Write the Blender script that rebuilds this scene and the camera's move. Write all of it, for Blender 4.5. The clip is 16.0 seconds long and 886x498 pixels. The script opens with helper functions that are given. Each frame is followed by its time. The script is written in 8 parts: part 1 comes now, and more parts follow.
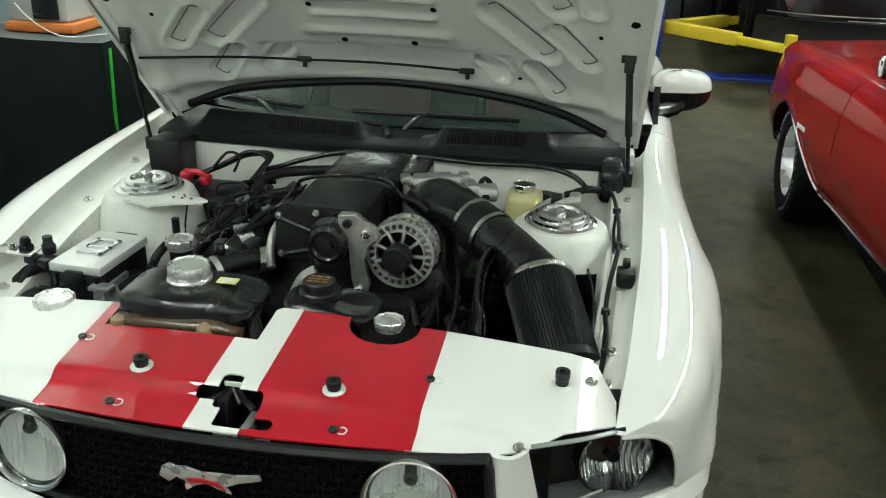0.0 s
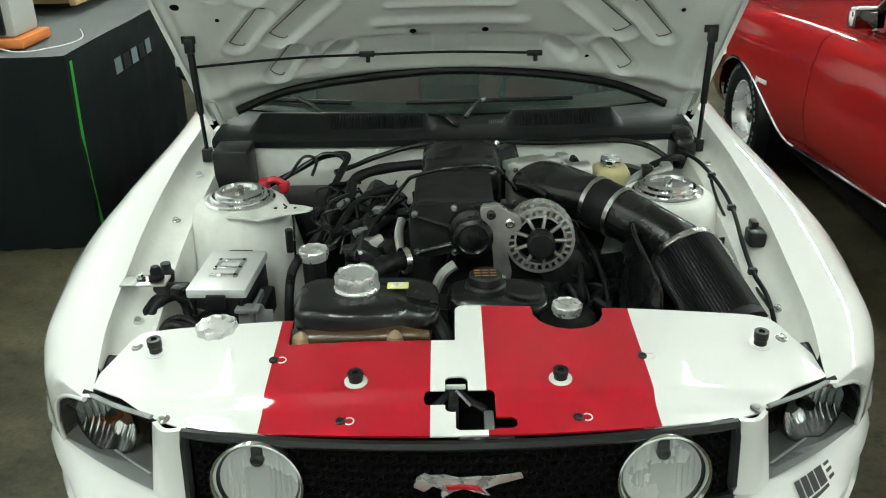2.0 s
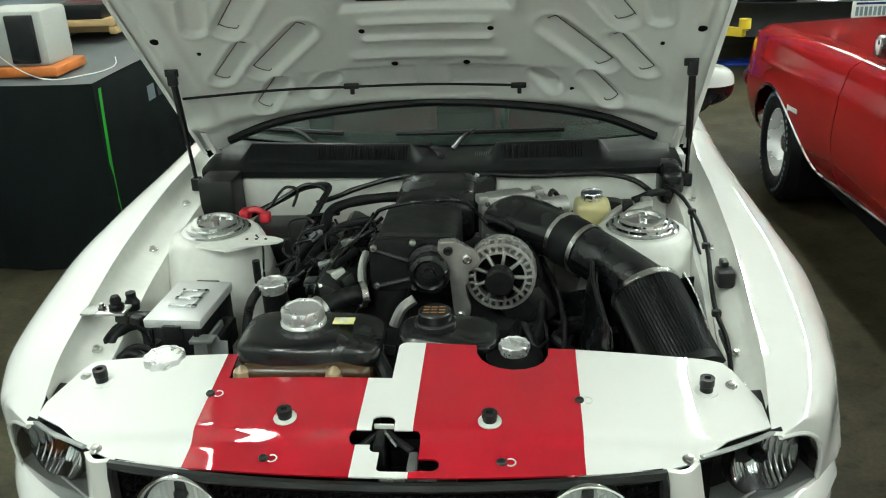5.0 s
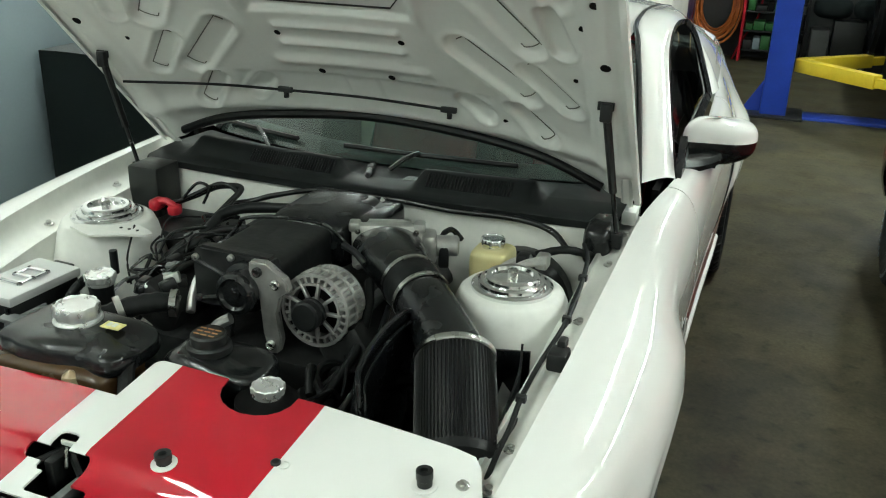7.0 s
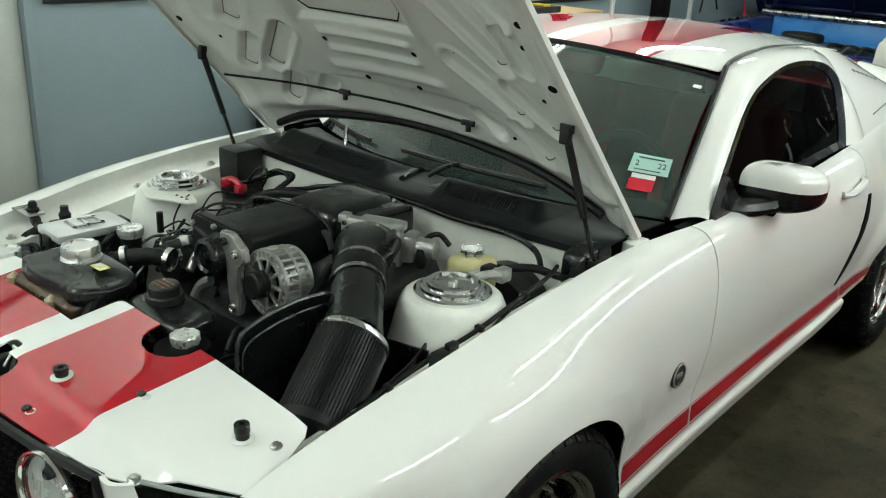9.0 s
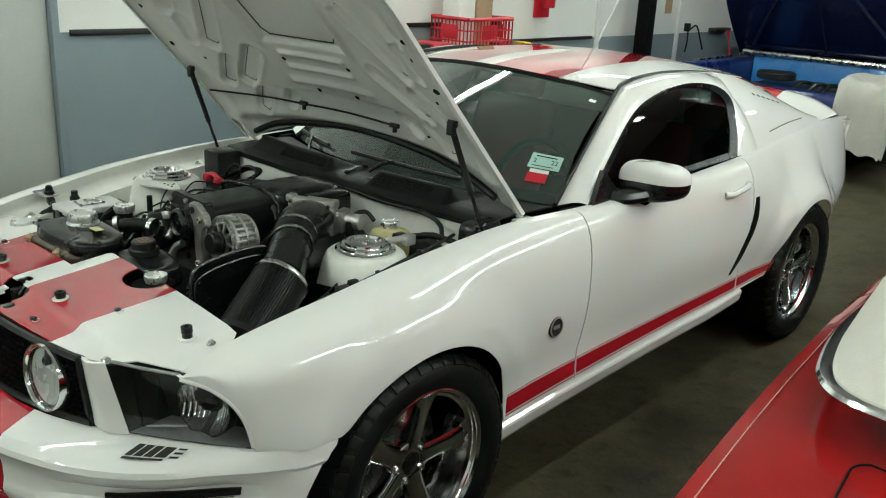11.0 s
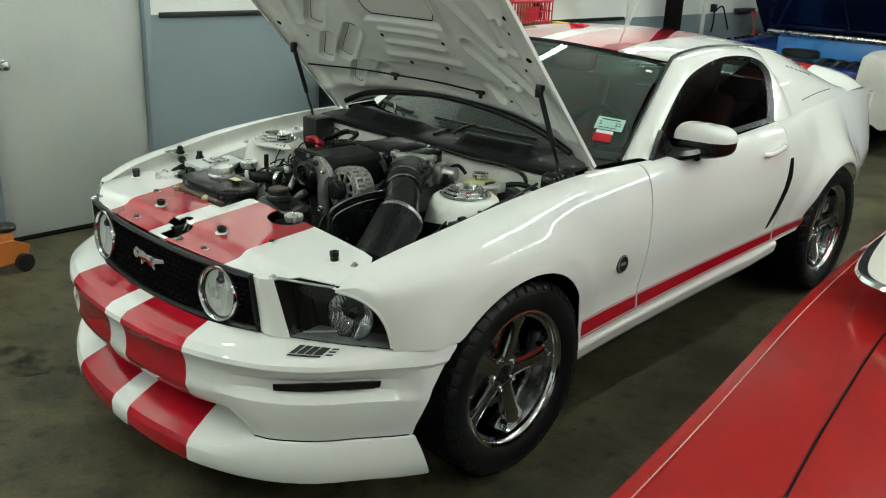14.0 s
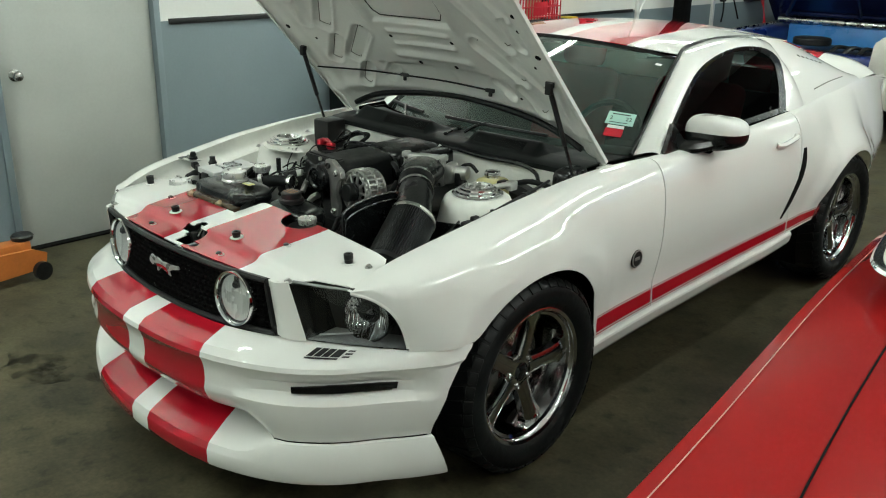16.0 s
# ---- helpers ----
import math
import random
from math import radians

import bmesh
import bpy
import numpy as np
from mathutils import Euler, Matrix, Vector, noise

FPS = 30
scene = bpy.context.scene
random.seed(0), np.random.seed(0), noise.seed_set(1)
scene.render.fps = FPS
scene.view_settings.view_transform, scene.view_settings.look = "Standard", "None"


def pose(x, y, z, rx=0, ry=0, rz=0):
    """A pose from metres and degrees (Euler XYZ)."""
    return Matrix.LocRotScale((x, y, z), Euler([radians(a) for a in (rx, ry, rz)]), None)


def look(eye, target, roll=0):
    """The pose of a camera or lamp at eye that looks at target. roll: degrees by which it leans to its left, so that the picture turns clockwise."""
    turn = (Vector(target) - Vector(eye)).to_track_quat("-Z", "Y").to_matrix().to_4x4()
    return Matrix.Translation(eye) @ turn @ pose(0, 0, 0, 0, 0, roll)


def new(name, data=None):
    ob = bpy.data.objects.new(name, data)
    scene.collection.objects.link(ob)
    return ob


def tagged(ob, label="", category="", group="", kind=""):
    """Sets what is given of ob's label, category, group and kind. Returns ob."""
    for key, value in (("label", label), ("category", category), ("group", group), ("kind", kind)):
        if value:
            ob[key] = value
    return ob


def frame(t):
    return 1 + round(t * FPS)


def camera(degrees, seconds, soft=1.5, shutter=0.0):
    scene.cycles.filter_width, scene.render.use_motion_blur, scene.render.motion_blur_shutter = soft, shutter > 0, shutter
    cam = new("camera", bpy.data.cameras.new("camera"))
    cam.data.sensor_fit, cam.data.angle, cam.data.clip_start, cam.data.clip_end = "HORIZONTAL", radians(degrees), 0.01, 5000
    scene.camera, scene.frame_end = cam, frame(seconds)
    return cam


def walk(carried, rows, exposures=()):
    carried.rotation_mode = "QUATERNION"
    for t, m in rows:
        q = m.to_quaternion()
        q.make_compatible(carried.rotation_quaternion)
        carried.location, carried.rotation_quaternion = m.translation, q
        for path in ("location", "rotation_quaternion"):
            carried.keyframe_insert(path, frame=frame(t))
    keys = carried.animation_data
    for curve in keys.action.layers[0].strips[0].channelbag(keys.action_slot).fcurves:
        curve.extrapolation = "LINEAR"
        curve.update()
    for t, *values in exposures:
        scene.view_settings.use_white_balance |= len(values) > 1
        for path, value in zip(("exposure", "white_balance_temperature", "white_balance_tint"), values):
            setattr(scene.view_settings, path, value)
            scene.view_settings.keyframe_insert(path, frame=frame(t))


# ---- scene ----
import functools

cam = camera(53.4, 16.0, 1.1)
PATH = [
    (0, (0.624, -2.045, 1.741), (0.31, -0.234, 0.952), 1.4),
    (0.5, (0.477, -2.116, 1.76), (0.244, -0.301, 0.953), -2.3),
    (1, (0.398, -2.145, 1.753), (0.168, -0.329, 0.946), -3.2),
    (1.5, (0.105, -2.106, 1.753), (-0.052, -0.291, 0.928), -3.4),
    (2, (-0.007, -2.102, 1.762), (-0.027, -0.283, 0.932), -1.4),
    (2.5, (0.001, -2.128, 1.776), (0.014, -0.304, 0.955), -0.4),
    (3, (0.022, -2.135, 1.785), (0.052, -0.286, 1.024), -0.2),
    (3.5, (0.037, -2.146, 1.786), (0.079, -0.296, 1.027), -0.3),
    (3.7, (0.039, -2.15, 1.788), (0.085, -0.301, 1.028), -0.3),
    (5.8, (0.517, -1.966, 1.757), (0.142, -0.165, 0.973), -3.8),
    (6, (0.595, -1.934, 1.744), (0.185, -0.136, 0.97), -3.6),
    (6.5, (0.807, -1.791, 1.72), (0.312, -0.007, 0.964), -0.1),
    (7, (1.041, -1.684, 1.738), (0.394, 0.055, 0.992), 1.6),
    (7.5, (1.327, -1.665, 1.761), (0.427, -0.041, 1.017), 0.6),
    (8, (1.489, -1.578, 1.769), (0.445, -0.028, 1.054), 0.9),
    (8.5, (1.541, -1.439, 1.729), (0.397, 0.046, 1.032), 2.7),
    (9, (1.751, -1.393, 1.743), (0.544, 0.036, 1.035), 2.9),
    (9.2, (1.86, -1.39, 1.747), (0.643, 0.035, 1.048), 3.1),
    (11.3, (2.49, -1.699, 1.76), (1.183, -0.311, 1.155), 2.6),
    (11.5, (2.548, -1.741, 1.749), (1.205, -0.385, 1.152), 2.1),
    (12, (2.6, -1.855, 1.767), (1.244, -0.508, 1.175), 2.1),
    (12.5, (2.579, -2.022, 1.773), (1.212, -0.683, 1.191), 2.1),
    (13, (2.578, -2.125, 1.761), (1.271, -0.723, 1.188), 3.1),
    (13.5, (2.577, -2.17, 1.768), (1.289, -0.781, 1.127), 3.1),
    (14, (2.563, -2.184, 1.768), (1.272, -0.804, 1.111), 2.6),
    (14.5, (2.547, -2.185, 1.77), (1.252, -0.811, 1.112), 2.0),
    (15, (2.554, -2.183, 1.776), (1.254, -0.821, 1.1), 1.6),
    (15.5, (2.561, -2.186, 1.779), (1.258, -0.826, 1.108), 1.4),
    (16, (2.567, -2.186, 1.78), (1.255, -0.83, 1.115), 0.9),
]
walk(cam, [(t, look(eye, target, roll)) for t, eye, target, roll in PATH], [(0, 0.08, 6500, 10), (1.5, 0.20, 6500, 10), (3, 0.20, 6500, 10), (9, 0.04, 6500, 10), (11.4, -0.20, 6600, 10), (13, -0.15, 6600, 10), (16, -0.07, 6600, 10)])

# ---- world and light ----
world = bpy.data.worlds.new("world")
scene.world = world
world.use_nodes = True
world.node_tree.nodes["Background"].inputs[0].default_value = (0.5, 0.55, 0.52, 1)
world.node_tree.nodes["Background"].inputs[1].default_value = 0.05
TUBE_POWER = 72.0


# ---- materials ----
def material(name, colour, rough=0.5, metal=0.0, coat=0.0, scale=8.0, vary=0.12, bump=0.0, fine=60.0, spec=0.5, gloss=0.2):
    """A principled surface with colour and roughness varied at two scales."""
    m = bpy.data.materials.new(name)
    m.use_nodes = True
    nt = m.node_tree
    b = nt.nodes["Principled BSDF"]
    b.inputs["Metallic"].default_value = metal
    b.inputs["Coat Weight"].default_value = coat
    b.inputs["Coat Roughness"].default_value = 0.03
    b.inputs["Specular IOR Level"].default_value = spec
    tc = nt.nodes.new("ShaderNodeTexCoord")
    big, small = nt.nodes.new("ShaderNodeTexNoise"), nt.nodes.new("ShaderNodeTexNoise")
    big.inputs["Scale"].default_value, small.inputs["Scale"].default_value = scale, fine
    big.inputs["Detail"].default_value = small.inputs["Detail"].default_value = 4
    for n in (big, small):
        nt.links.new(tc.outputs["Object"], n.inputs["Vector"])
    mix = nt.nodes.new("ShaderNodeMath")
    mix.operation = "MULTIPLY_ADD"
    mix.inputs[1].default_value = 0.35
    nt.links.new(small.outputs["Fac"], mix.inputs[0])
    nt.links.new(big.outputs["Fac"], mix.inputs[2])
    ramp = nt.nodes.new("ShaderNodeMapRange")
    ramp.inputs["From Min"].default_value, ramp.inputs["From Max"].default_value = 0.35, 1.0
    ramp.inputs["To Min"].default_value, ramp.inputs["To Max"].default_value = 1 - vary, 1 + vary
    nt.links.new(mix.outputs[0], ramp.inputs["Value"])
    mul = nt.nodes.new("ShaderNodeVectorMath")
    mul.operation = "SCALE"
    mul.inputs[0].default_value = colour
    nt.links.new(ramp.outputs[0], mul.inputs["Scale"])
    nt.links.new(mul.outputs[0], b.inputs["Base Color"])
    rr = nt.nodes.new("ShaderNodeMapRange")
    rr.inputs["From Min"].default_value, rr.inputs["From Max"].default_value = 0.3, 0.75
    rr.inputs["To Min"].default_value, rr.inputs["To Max"].default_value = max(0.02, rough * (1 - gloss)), min(1, rough * (1 + gloss))
    nt.links.new(big.outputs["Fac"], rr.inputs["Value"])
    nt.links.new(rr.outputs[0], b.inputs["Roughness"])
    if bump:
        bp = nt.nodes.new("ShaderNodeBump")
        bp.inputs["Strength"].default_value = bump
        bp.inputs["Distance"].default_value = 0.004
        nt.links.new(small.outputs["Fac"], bp.inputs["Height"])
        nt.links.new(bp.outputs[0], b.inputs["Normal"])
    return m


def glass(name, tint, opacity, rough=0.02, dust=0.0, ior=1.55):
    """Tinted glass: a glossy coat over a clear sheet that swallows part of the light."""
    m = bpy.data.materials.new(name)
    m.use_nodes = True
    nt = m.node_tree
    out = nt.nodes["Material Output"]
    nt.nodes.remove(nt.nodes["Principled BSDF"])
    tr, gl, mx, fr = (nt.nodes.new("ShaderNode" + k) for k in ("BsdfTransparent", "BsdfGlossy", "MixShader", "Fresnel"))
    tr.inputs[0].default_value = (*[c * (1 - opacity) for c in tint], 1)
    gl.inputs["Roughness"].default_value = rough
    fr.inputs["IOR"].default_value = ior
    nt.links.new(fr.outputs[0], mx.inputs[0])
    nt.links.new(tr.outputs[0], mx.inputs[1])
    nt.links.new(gl.outputs[0], mx.inputs[2])
    # even grey-green diffuse film that stands in for reflections on the glass
    if dust:
        film, df = nt.nodes.new("ShaderNodeMixShader"), nt.nodes.new("ShaderNodeBsdfDiffuse")
        df.inputs[0].default_value = (0.40, 0.56, 0.50, 1)
        film.inputs[0].default_value = dust
        nt.links.new(mx.outputs[0], film.inputs[1])
        nt.links.new(df.outputs[0], film.inputs[2])
        mx = film
    nt.links.new(mx.outputs[0], out.inputs[0])
    return m


def glow(name, colour, power):
    m = bpy.data.materials.new(name)
    m.use_nodes = True
    b = m.node_tree.nodes["Principled BSDF"]
    b.inputs["Base Color"].default_value = (*colour, 1)
    b.inputs["Emission Color"].default_value = (*colour, 1)
    b.inputs["Emission Strength"].default_value = power
    return m


WHITE = material("white car paint", (0.80, 0.81, 0.78), 0.035, coat=0.4, spec=0.45, scale=3, vary=0.008, gloss=0.03)
BAYWHITE = material("engine bay white", (0.74, 0.75, 0.70), 0.4, scale=9, vary=0.12)
HOODIN = material("hood underside paint", (0.73, 0.745, 0.71), 0.36, scale=5, vary=0.06)
RED = material("red stripe paint", (0.40, 0.007, 0.018), 0.035, coat=0.6, scale=3, vary=0.02, gloss=0.05)
MALRED = material("red car paint", (0.27, 0.010, 0.010), 0.10, coat=0.0, spec=0.3, scale=2, vary=0.03, gloss=0.05)
# one car's blue in several tones, with light and shade put into them
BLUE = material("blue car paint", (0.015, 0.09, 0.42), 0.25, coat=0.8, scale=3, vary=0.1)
SHADEBLUE = material("shaded blue hood underside", (0.0035, 0.007, 0.035), 0.22, coat=0.1, spec=0.4, scale=3, vary=0.15)
DARKBLUE = material("dark blue paint", (0.007, 0.020, 0.12), 0.3, coat=0.1, spec=0.3, scale=3, vary=0.15)
BLACKPAINT = material("black car paint", (0.006, 0.006, 0.007), 0.12, coat=0.1, spec=0.4, scale=3, vary=0.1)
PLASTIC = material("black plastic", (0.008, 0.009, 0.009), 0.42, spec=0.35, scale=20, vary=0.3, bump=0.15)
COWLING = material("black cowl plastic", (0.013, 0.015, 0.015), 0.42, scale=10, vary=0.3, spec=0.14)
SATIN = material("satin black plastic", (0.006, 0.007, 0.0075), 0.26, scale=12, vary=0.3)
RUBBER = material("rubber", (0.006, 0.007, 0.007), 0.5, spec=0.2, scale=25, vary=0.25, bump=0.2)
# near-black; inside cabins and openings it puts shade into the colour
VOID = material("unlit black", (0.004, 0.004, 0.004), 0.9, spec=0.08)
CHROME = material("chrome", (0.78, 0.79, 0.79), 0.12, metal=1, vary=0.03)
MIRROR = material("lamp reflector", (0.86, 0.87, 0.87), 0.30, metal=0.55, vary=0.03)
DARKCHROME = material("polished wheel metal", (0.74, 0.75, 0.76), 0.08, metal=1, vary=0.08)
SPOKE = material("polished spoke metal", (0.60, 0.61, 0.61), 0.09, metal=1, scale=12, vary=0.12)
ALU = material("cast aluminium", (0.50, 0.50, 0.48), 0.42, metal=0.85, scale=30, vary=0.2, bump=0.3)
CAPMETAL = material("turned aluminium", (0.74, 0.74, 0.73), 0.30, metal=0.75, scale=40, vary=0.08)
LIDMETAL = material("satin silver paint", (0.66, 0.67, 0.66), 0.38, metal=0.35, scale=14, vary=0.05)
STEEL = material("brushed steel", (0.56, 0.56, 0.54), 0.28, metal=1, scale=18, vary=0.1)
CAST = material("dark cast metal", (0.020, 0.021, 0.021), 0.36, metal=0.4, scale=25, vary=0.3, bump=0.3)
LUGS = material("clouded amber plastic", (0.26, 0.19, 0.11), 0.35, scale=14, vary=0.3)
AMBER = material("amber coolant plastic", (0.052, 0.028, 0.012), 0.25, scale=6, vary=0.15)
FLUID = material("yellowed plastic", (0.55, 0.50, 0.25), 0.4, scale=14, vary=0.15)
LAMPSILVER = material("silvered reflector", (0.80, 0.81, 0.80), 0.22, metal=0.35, vary=0.05)
DARKWALL = material("grimy dark wall", (0.035, 0.038, 0.036), 0.7, scale=1.5, vary=0.5, bump=0.2)
LAMPGREY = material("grey lamp housing", (0.26, 0.268, 0.265), 0.12, scale=15, vary=0.15)
CASTGREY = material("dull grey metal", (0.22, 0.23, 0.23), 0.45, metal=0.4, scale=18, vary=0.25)
LAMPBOWL = material("bright lamp bowl", (0.80, 0.81, 0.78), 0.28, metal=0.30, vary=0.05)
EMBLEM = material("worn silver emblem", (0.50, 0.51, 0.50), 0.30, metal=0.6, scale=40, vary=0.25)
YELLOW = material("yellow paint", (0.70, 0.52, 0.03), 0.45, scale=6, vary=0.15)
LITBLUE = material("lit blue bay paint", (0.04, 0.24, 0.62), 0.3, coat=0.5, scale=5, vary=0.1)
DARKGLASS = material("dark mirror glass", (0.10, 0.09, 0.09), 0.06, metal=1, vary=0.03)
ORANGE = material("orange paint", (0.55, 0.16, 0.03), 0.5, scale=8, vary=0.2)
FADED = material("faded orange print", (0.34, 0.17, 0.07), 0.6, vary=0.2)
PLASTRED = material("red plastic", (0.50, 0.015, 0.03), 0.4, scale=10, vary=0.15)
CALIPER = material("red caliper paint", (0.30, 0.012, 0.02), 0.45, scale=10, vary=0.2)
SEATRED = material("red seat cloth", (0.46, 0.012, 0.02), 0.7, scale=15, vary=0.2, bump=0.2)
PAPER = material("paper label", (0.72, 0.74, 0.70), 0.6, vary=0.05)
EDGEPALE = material("pale edge highlight", (0.55, 0.25, 0.2), 0.4, vary=0.2)
TEAL = material("teal label", (0.38, 0.62, 0.55), 0.6, vary=0.08)
LABELYEL = material("yellow label", (0.75, 0.70, 0.30), 0.6, vary=0.08)
LINEGREY = material("dark grey line", (0.10, 0.10, 0.09), 0.6)
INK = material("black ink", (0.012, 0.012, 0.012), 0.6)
BINGREEN = material("dull green bin", (0.01, 0.09, 0.015), 0.5, vary=0.2)
GREEN = material("green trim", (0.02, 0.42, 0.03), 0.5, vary=0.1)
CLOTHBLACK = material("black cloth cover", (0.009, 0.013, 0.013), 0.8, spec=0.1, scale=5, vary=0.35, bump=0.3, fine=160)
CLOTHWHITE = material("white dust sheet", (0.62, 0.61, 0.56), 0.85, scale=6, vary=0.12, bump=0.4)
VINYL = material("white vinyl roof", (0.70, 0.69, 0.62), 0.5, scale=40, vary=0.06, bump=0.3, fine=220)
WOOD = material("pine wood", (0.48, 0.32, 0.15), 0.6, scale=7, vary=0.25, bump=0.2)
CARD = material("cardboard", (0.42, 0.30, 0.18), 0.8, scale=6, vary=0.12)
LIFTBLUE = material("blue lift paint", (0.012, 0.045, 0.33), 0.4, scale=5, vary=0.2)
WALLGREY = material("grey blue wall paint", (0.19, 0.24, 0.262), 0.55, scale=1.6, vary=0.10, bump=0.1)
WALLWHITE = material("white wall paint", (0.72, 0.73, 0.70), 0.6, scale=1.5, vary=0.06, bump=0.1)
DOORGREY = material("grey door paint", (0.43, 0.45, 0.42), 0.5, scale=2.2, vary=0.10, bump=0.05)
CEIL = material("pale roof deck", (0.52, 0.53, 0.50), 0.8, scale=1.5, vary=0.1)
TUBE = glow("fluorescent tube", (0.90, 1.0, 0.94), TUBE_POWER)
# dust= sets how strong the painted reflection haze is
SCREEN = glass("hazed windscreen glass", (0.46, 0.72, 0.63), 0.30, dust=0.085, ior=1.7)
WINDOW = glass("tinted window", (0.45, 0.55, 0.53), 0.72)
CLEAR = glass("clear lens", (0.95, 0.97, 0.97), 0.05)


def concrete():
    """Worn concrete: blotches, fine grain, dark oil stains."""
    m = material("worn concrete", (0.056, 0.050, 0.029), 0.55, spec=0.2, scale=2.4, vary=0.55, bump=0.15, fine=45)
    nt = m.node_tree
    b = nt.nodes["Principled BSDF"]
    src = b.inputs["Base Color"].links[0].from_socket
    tc = nt.nodes.new("ShaderNodeTexCoord")
    for scale, rough, lo, hi, most, least in ((0.9, 0.62, 0.54, 0.66, 1.05, 0.50), (3.3, 0.65, 0.42, 0.62, 1.22, 0.72), (13.0, 0.6, 0.56, 0.68, 1.04, 0.62), (70.0, 0.5, 0.35, 0.7, 1.12, 0.86)):
        n = nt.nodes.new("ShaderNodeTexNoise")
        n.inputs["Scale"].default_value, n.inputs["Detail"].default_value, n.inputs["Roughness"].default_value = scale, 6, rough
        nt.links.new(tc.outputs["Object"], n.inputs["Vector"])
        r = nt.nodes.new("ShaderNodeMapRange")
        r.inputs["From Min"].default_value, r.inputs["From Max"].default_value = lo, hi
        r.inputs["To Min"].default_value, r.inputs["To Max"].default_value = most, least
        nt.links.new(n.outputs["Fac"], r.inputs["Value"])
        v = nt.nodes.new("ShaderNodeVectorMath")
        v.operation = "SCALE"
        nt.links.new(src, v.inputs[0])
        nt.links.new(r.outputs[0], v.inputs["Scale"])
        src = v.outputs[0]
    nt.links.new(src, b.inputs["Base Color"])
    return m


CONCRETE = concrete()


# ---- mesh helpers ----
def thing(name, at, label, category, group="", kind=""):
    ob = new(name)
    ob.location = at
    ob.empty_display_size = 0.1
    return tagged(ob, label, category, group, kind)


def part(name, bm, mat, parent=None, label="", angle=35, tags=None):
    """Links a bmesh as one mesh object, under a thing or a part, in world coordinates."""
    me = bpy.data.meshes.new(name)
    bmesh.ops.recalc_face_normals(bm, faces=bm.faces[:])
    bm.to_mesh(me)
    bm.free()
    for m in mat if isinstance(mat, (list, tuple)) else [mat]:
        me.materials.append(m)
    me.shade_smooth()
    me.set_sharp_from_angle(angle=radians(angle))
    ob = new(name, me)
    if parent is not None:
        ob.parent = parent
        if parent.parent is None:
            ob.matrix_parent_inverse = parent.matrix_basis.inverted()
    if label:
        ob["label"] = label
    if tags:
        tagged(ob, *tags)
    return ob


def spline(points):
    """A smooth function through (t, value) points."""
    ts = [p[0] for p in points]
    vs = [p[1] for p in points]
    n = len(ts)
    sl = [(vs[i + 1] - vs[i]) / (ts[i + 1] - ts[i]) for i in range(n - 1)]
    d = [sl[0]] + [0 if sl[i - 1] * sl[i] <= 0 else 2 * sl[i - 1] * sl[i] / (sl[i - 1] + sl[i]) for i in range(1, n - 1)] + [sl[-1]]

    def f(t):
        if t <= ts[0]:
            return vs[0]
        if t >= ts[-1]:
            return vs[-1]
        i = max(k for k in range(n - 1) if ts[k] <= t)
        h = ts[i + 1] - ts[i]
        u = (t - ts[i]) / h
        return (2 * u**3 - 3 * u**2 + 1) * vs[i] + (u**3 - 2 * u**2 + u) * h * d[i] + (-2 * u**3 + 3 * u**2) * vs[i + 1] + (u**3 - u**2) * h * d[i + 1]

    return f


def path(points, steps=6):
    """Points on a smooth curve through the given places."""
    p = [Vector(q) for q in points]
    if len(p) == 2:
        return p
    out = []
    for i in range(len(p) - 1):
        a, b, c, d = p[max(i - 1, 0)], p[i], p[i + 1], p[min(i + 2, len(p) - 1)]
        for k in range(steps):
            t = k / steps
            out.append(0.5 * (2 * b + (c - a) * t + (2 * a - 5 * b + 4 * c - d) * t * t + (3 * b - a - 3 * c + d) * t**3))
    return out + [p[-1]]


def sheet(bm, f, us, vs, mat=None, skip=None):
    """A grid of faces f(u, v); mat(u, v) picks each face's material, skip(u, v) leaves it out."""
    rows = [[bm.verts.new(f(u, v)) for v in vs] for u in us]
    for i in range(len(us) - 1):
        for j in range(len(vs) - 1):
            um, vm = (us[i] + us[i + 1]) / 2, (vs[j] + vs[j + 1]) / 2
            if skip and skip(um, vm):
                continue
            try:
                fc = bm.faces.new((rows[i][j], rows[i + 1][j], rows[i + 1][j + 1], rows[i][j + 1]))
            except ValueError:
                continue
            if mat:
                fc.material_index = mat(um, vm)
    return rows


def span(a, b, n):
    return [a + (b - a) * i / n for i in range(n + 1)]


def thicken(bm, t):
    bmesh.ops.recalc_face_normals(bm, faces=bm.faces[:])
    bmesh.ops.solidify(bm, geom=bm.faces[:], thickness=t)


def box(bm, lo, hi, bevel=0.0, m=None, mat=0, segs=2):
    """A box between two corners, bevelled, moved by m."""
    lo, hi = Vector(lo), Vector(hi)
    made = bmesh.ops.create_cube(bm, size=1.0, matrix=Matrix.LocRotScale((lo + hi) / 2, None, hi - lo))
    verts = made["verts"]
    faces = list({f for v in verts for f in v.link_faces})
    if bevel:
        edges = list({e for v in verts for e in v.link_edges})
        r = bmesh.ops.bevel(bm, geom=edges, offset=bevel, segments=segs, affect="EDGES", profile=0.5)
        verts = list({v for f in r["faces"] for v in f.verts} | {v for v in verts if v.is_valid})
        faces = list({f for v in verts for f in v.link_faces})
    for f in faces:
        f.material_index = mat
    if m:
        bmesh.ops.transform(bm, matrix=m, verts=verts)
    return verts


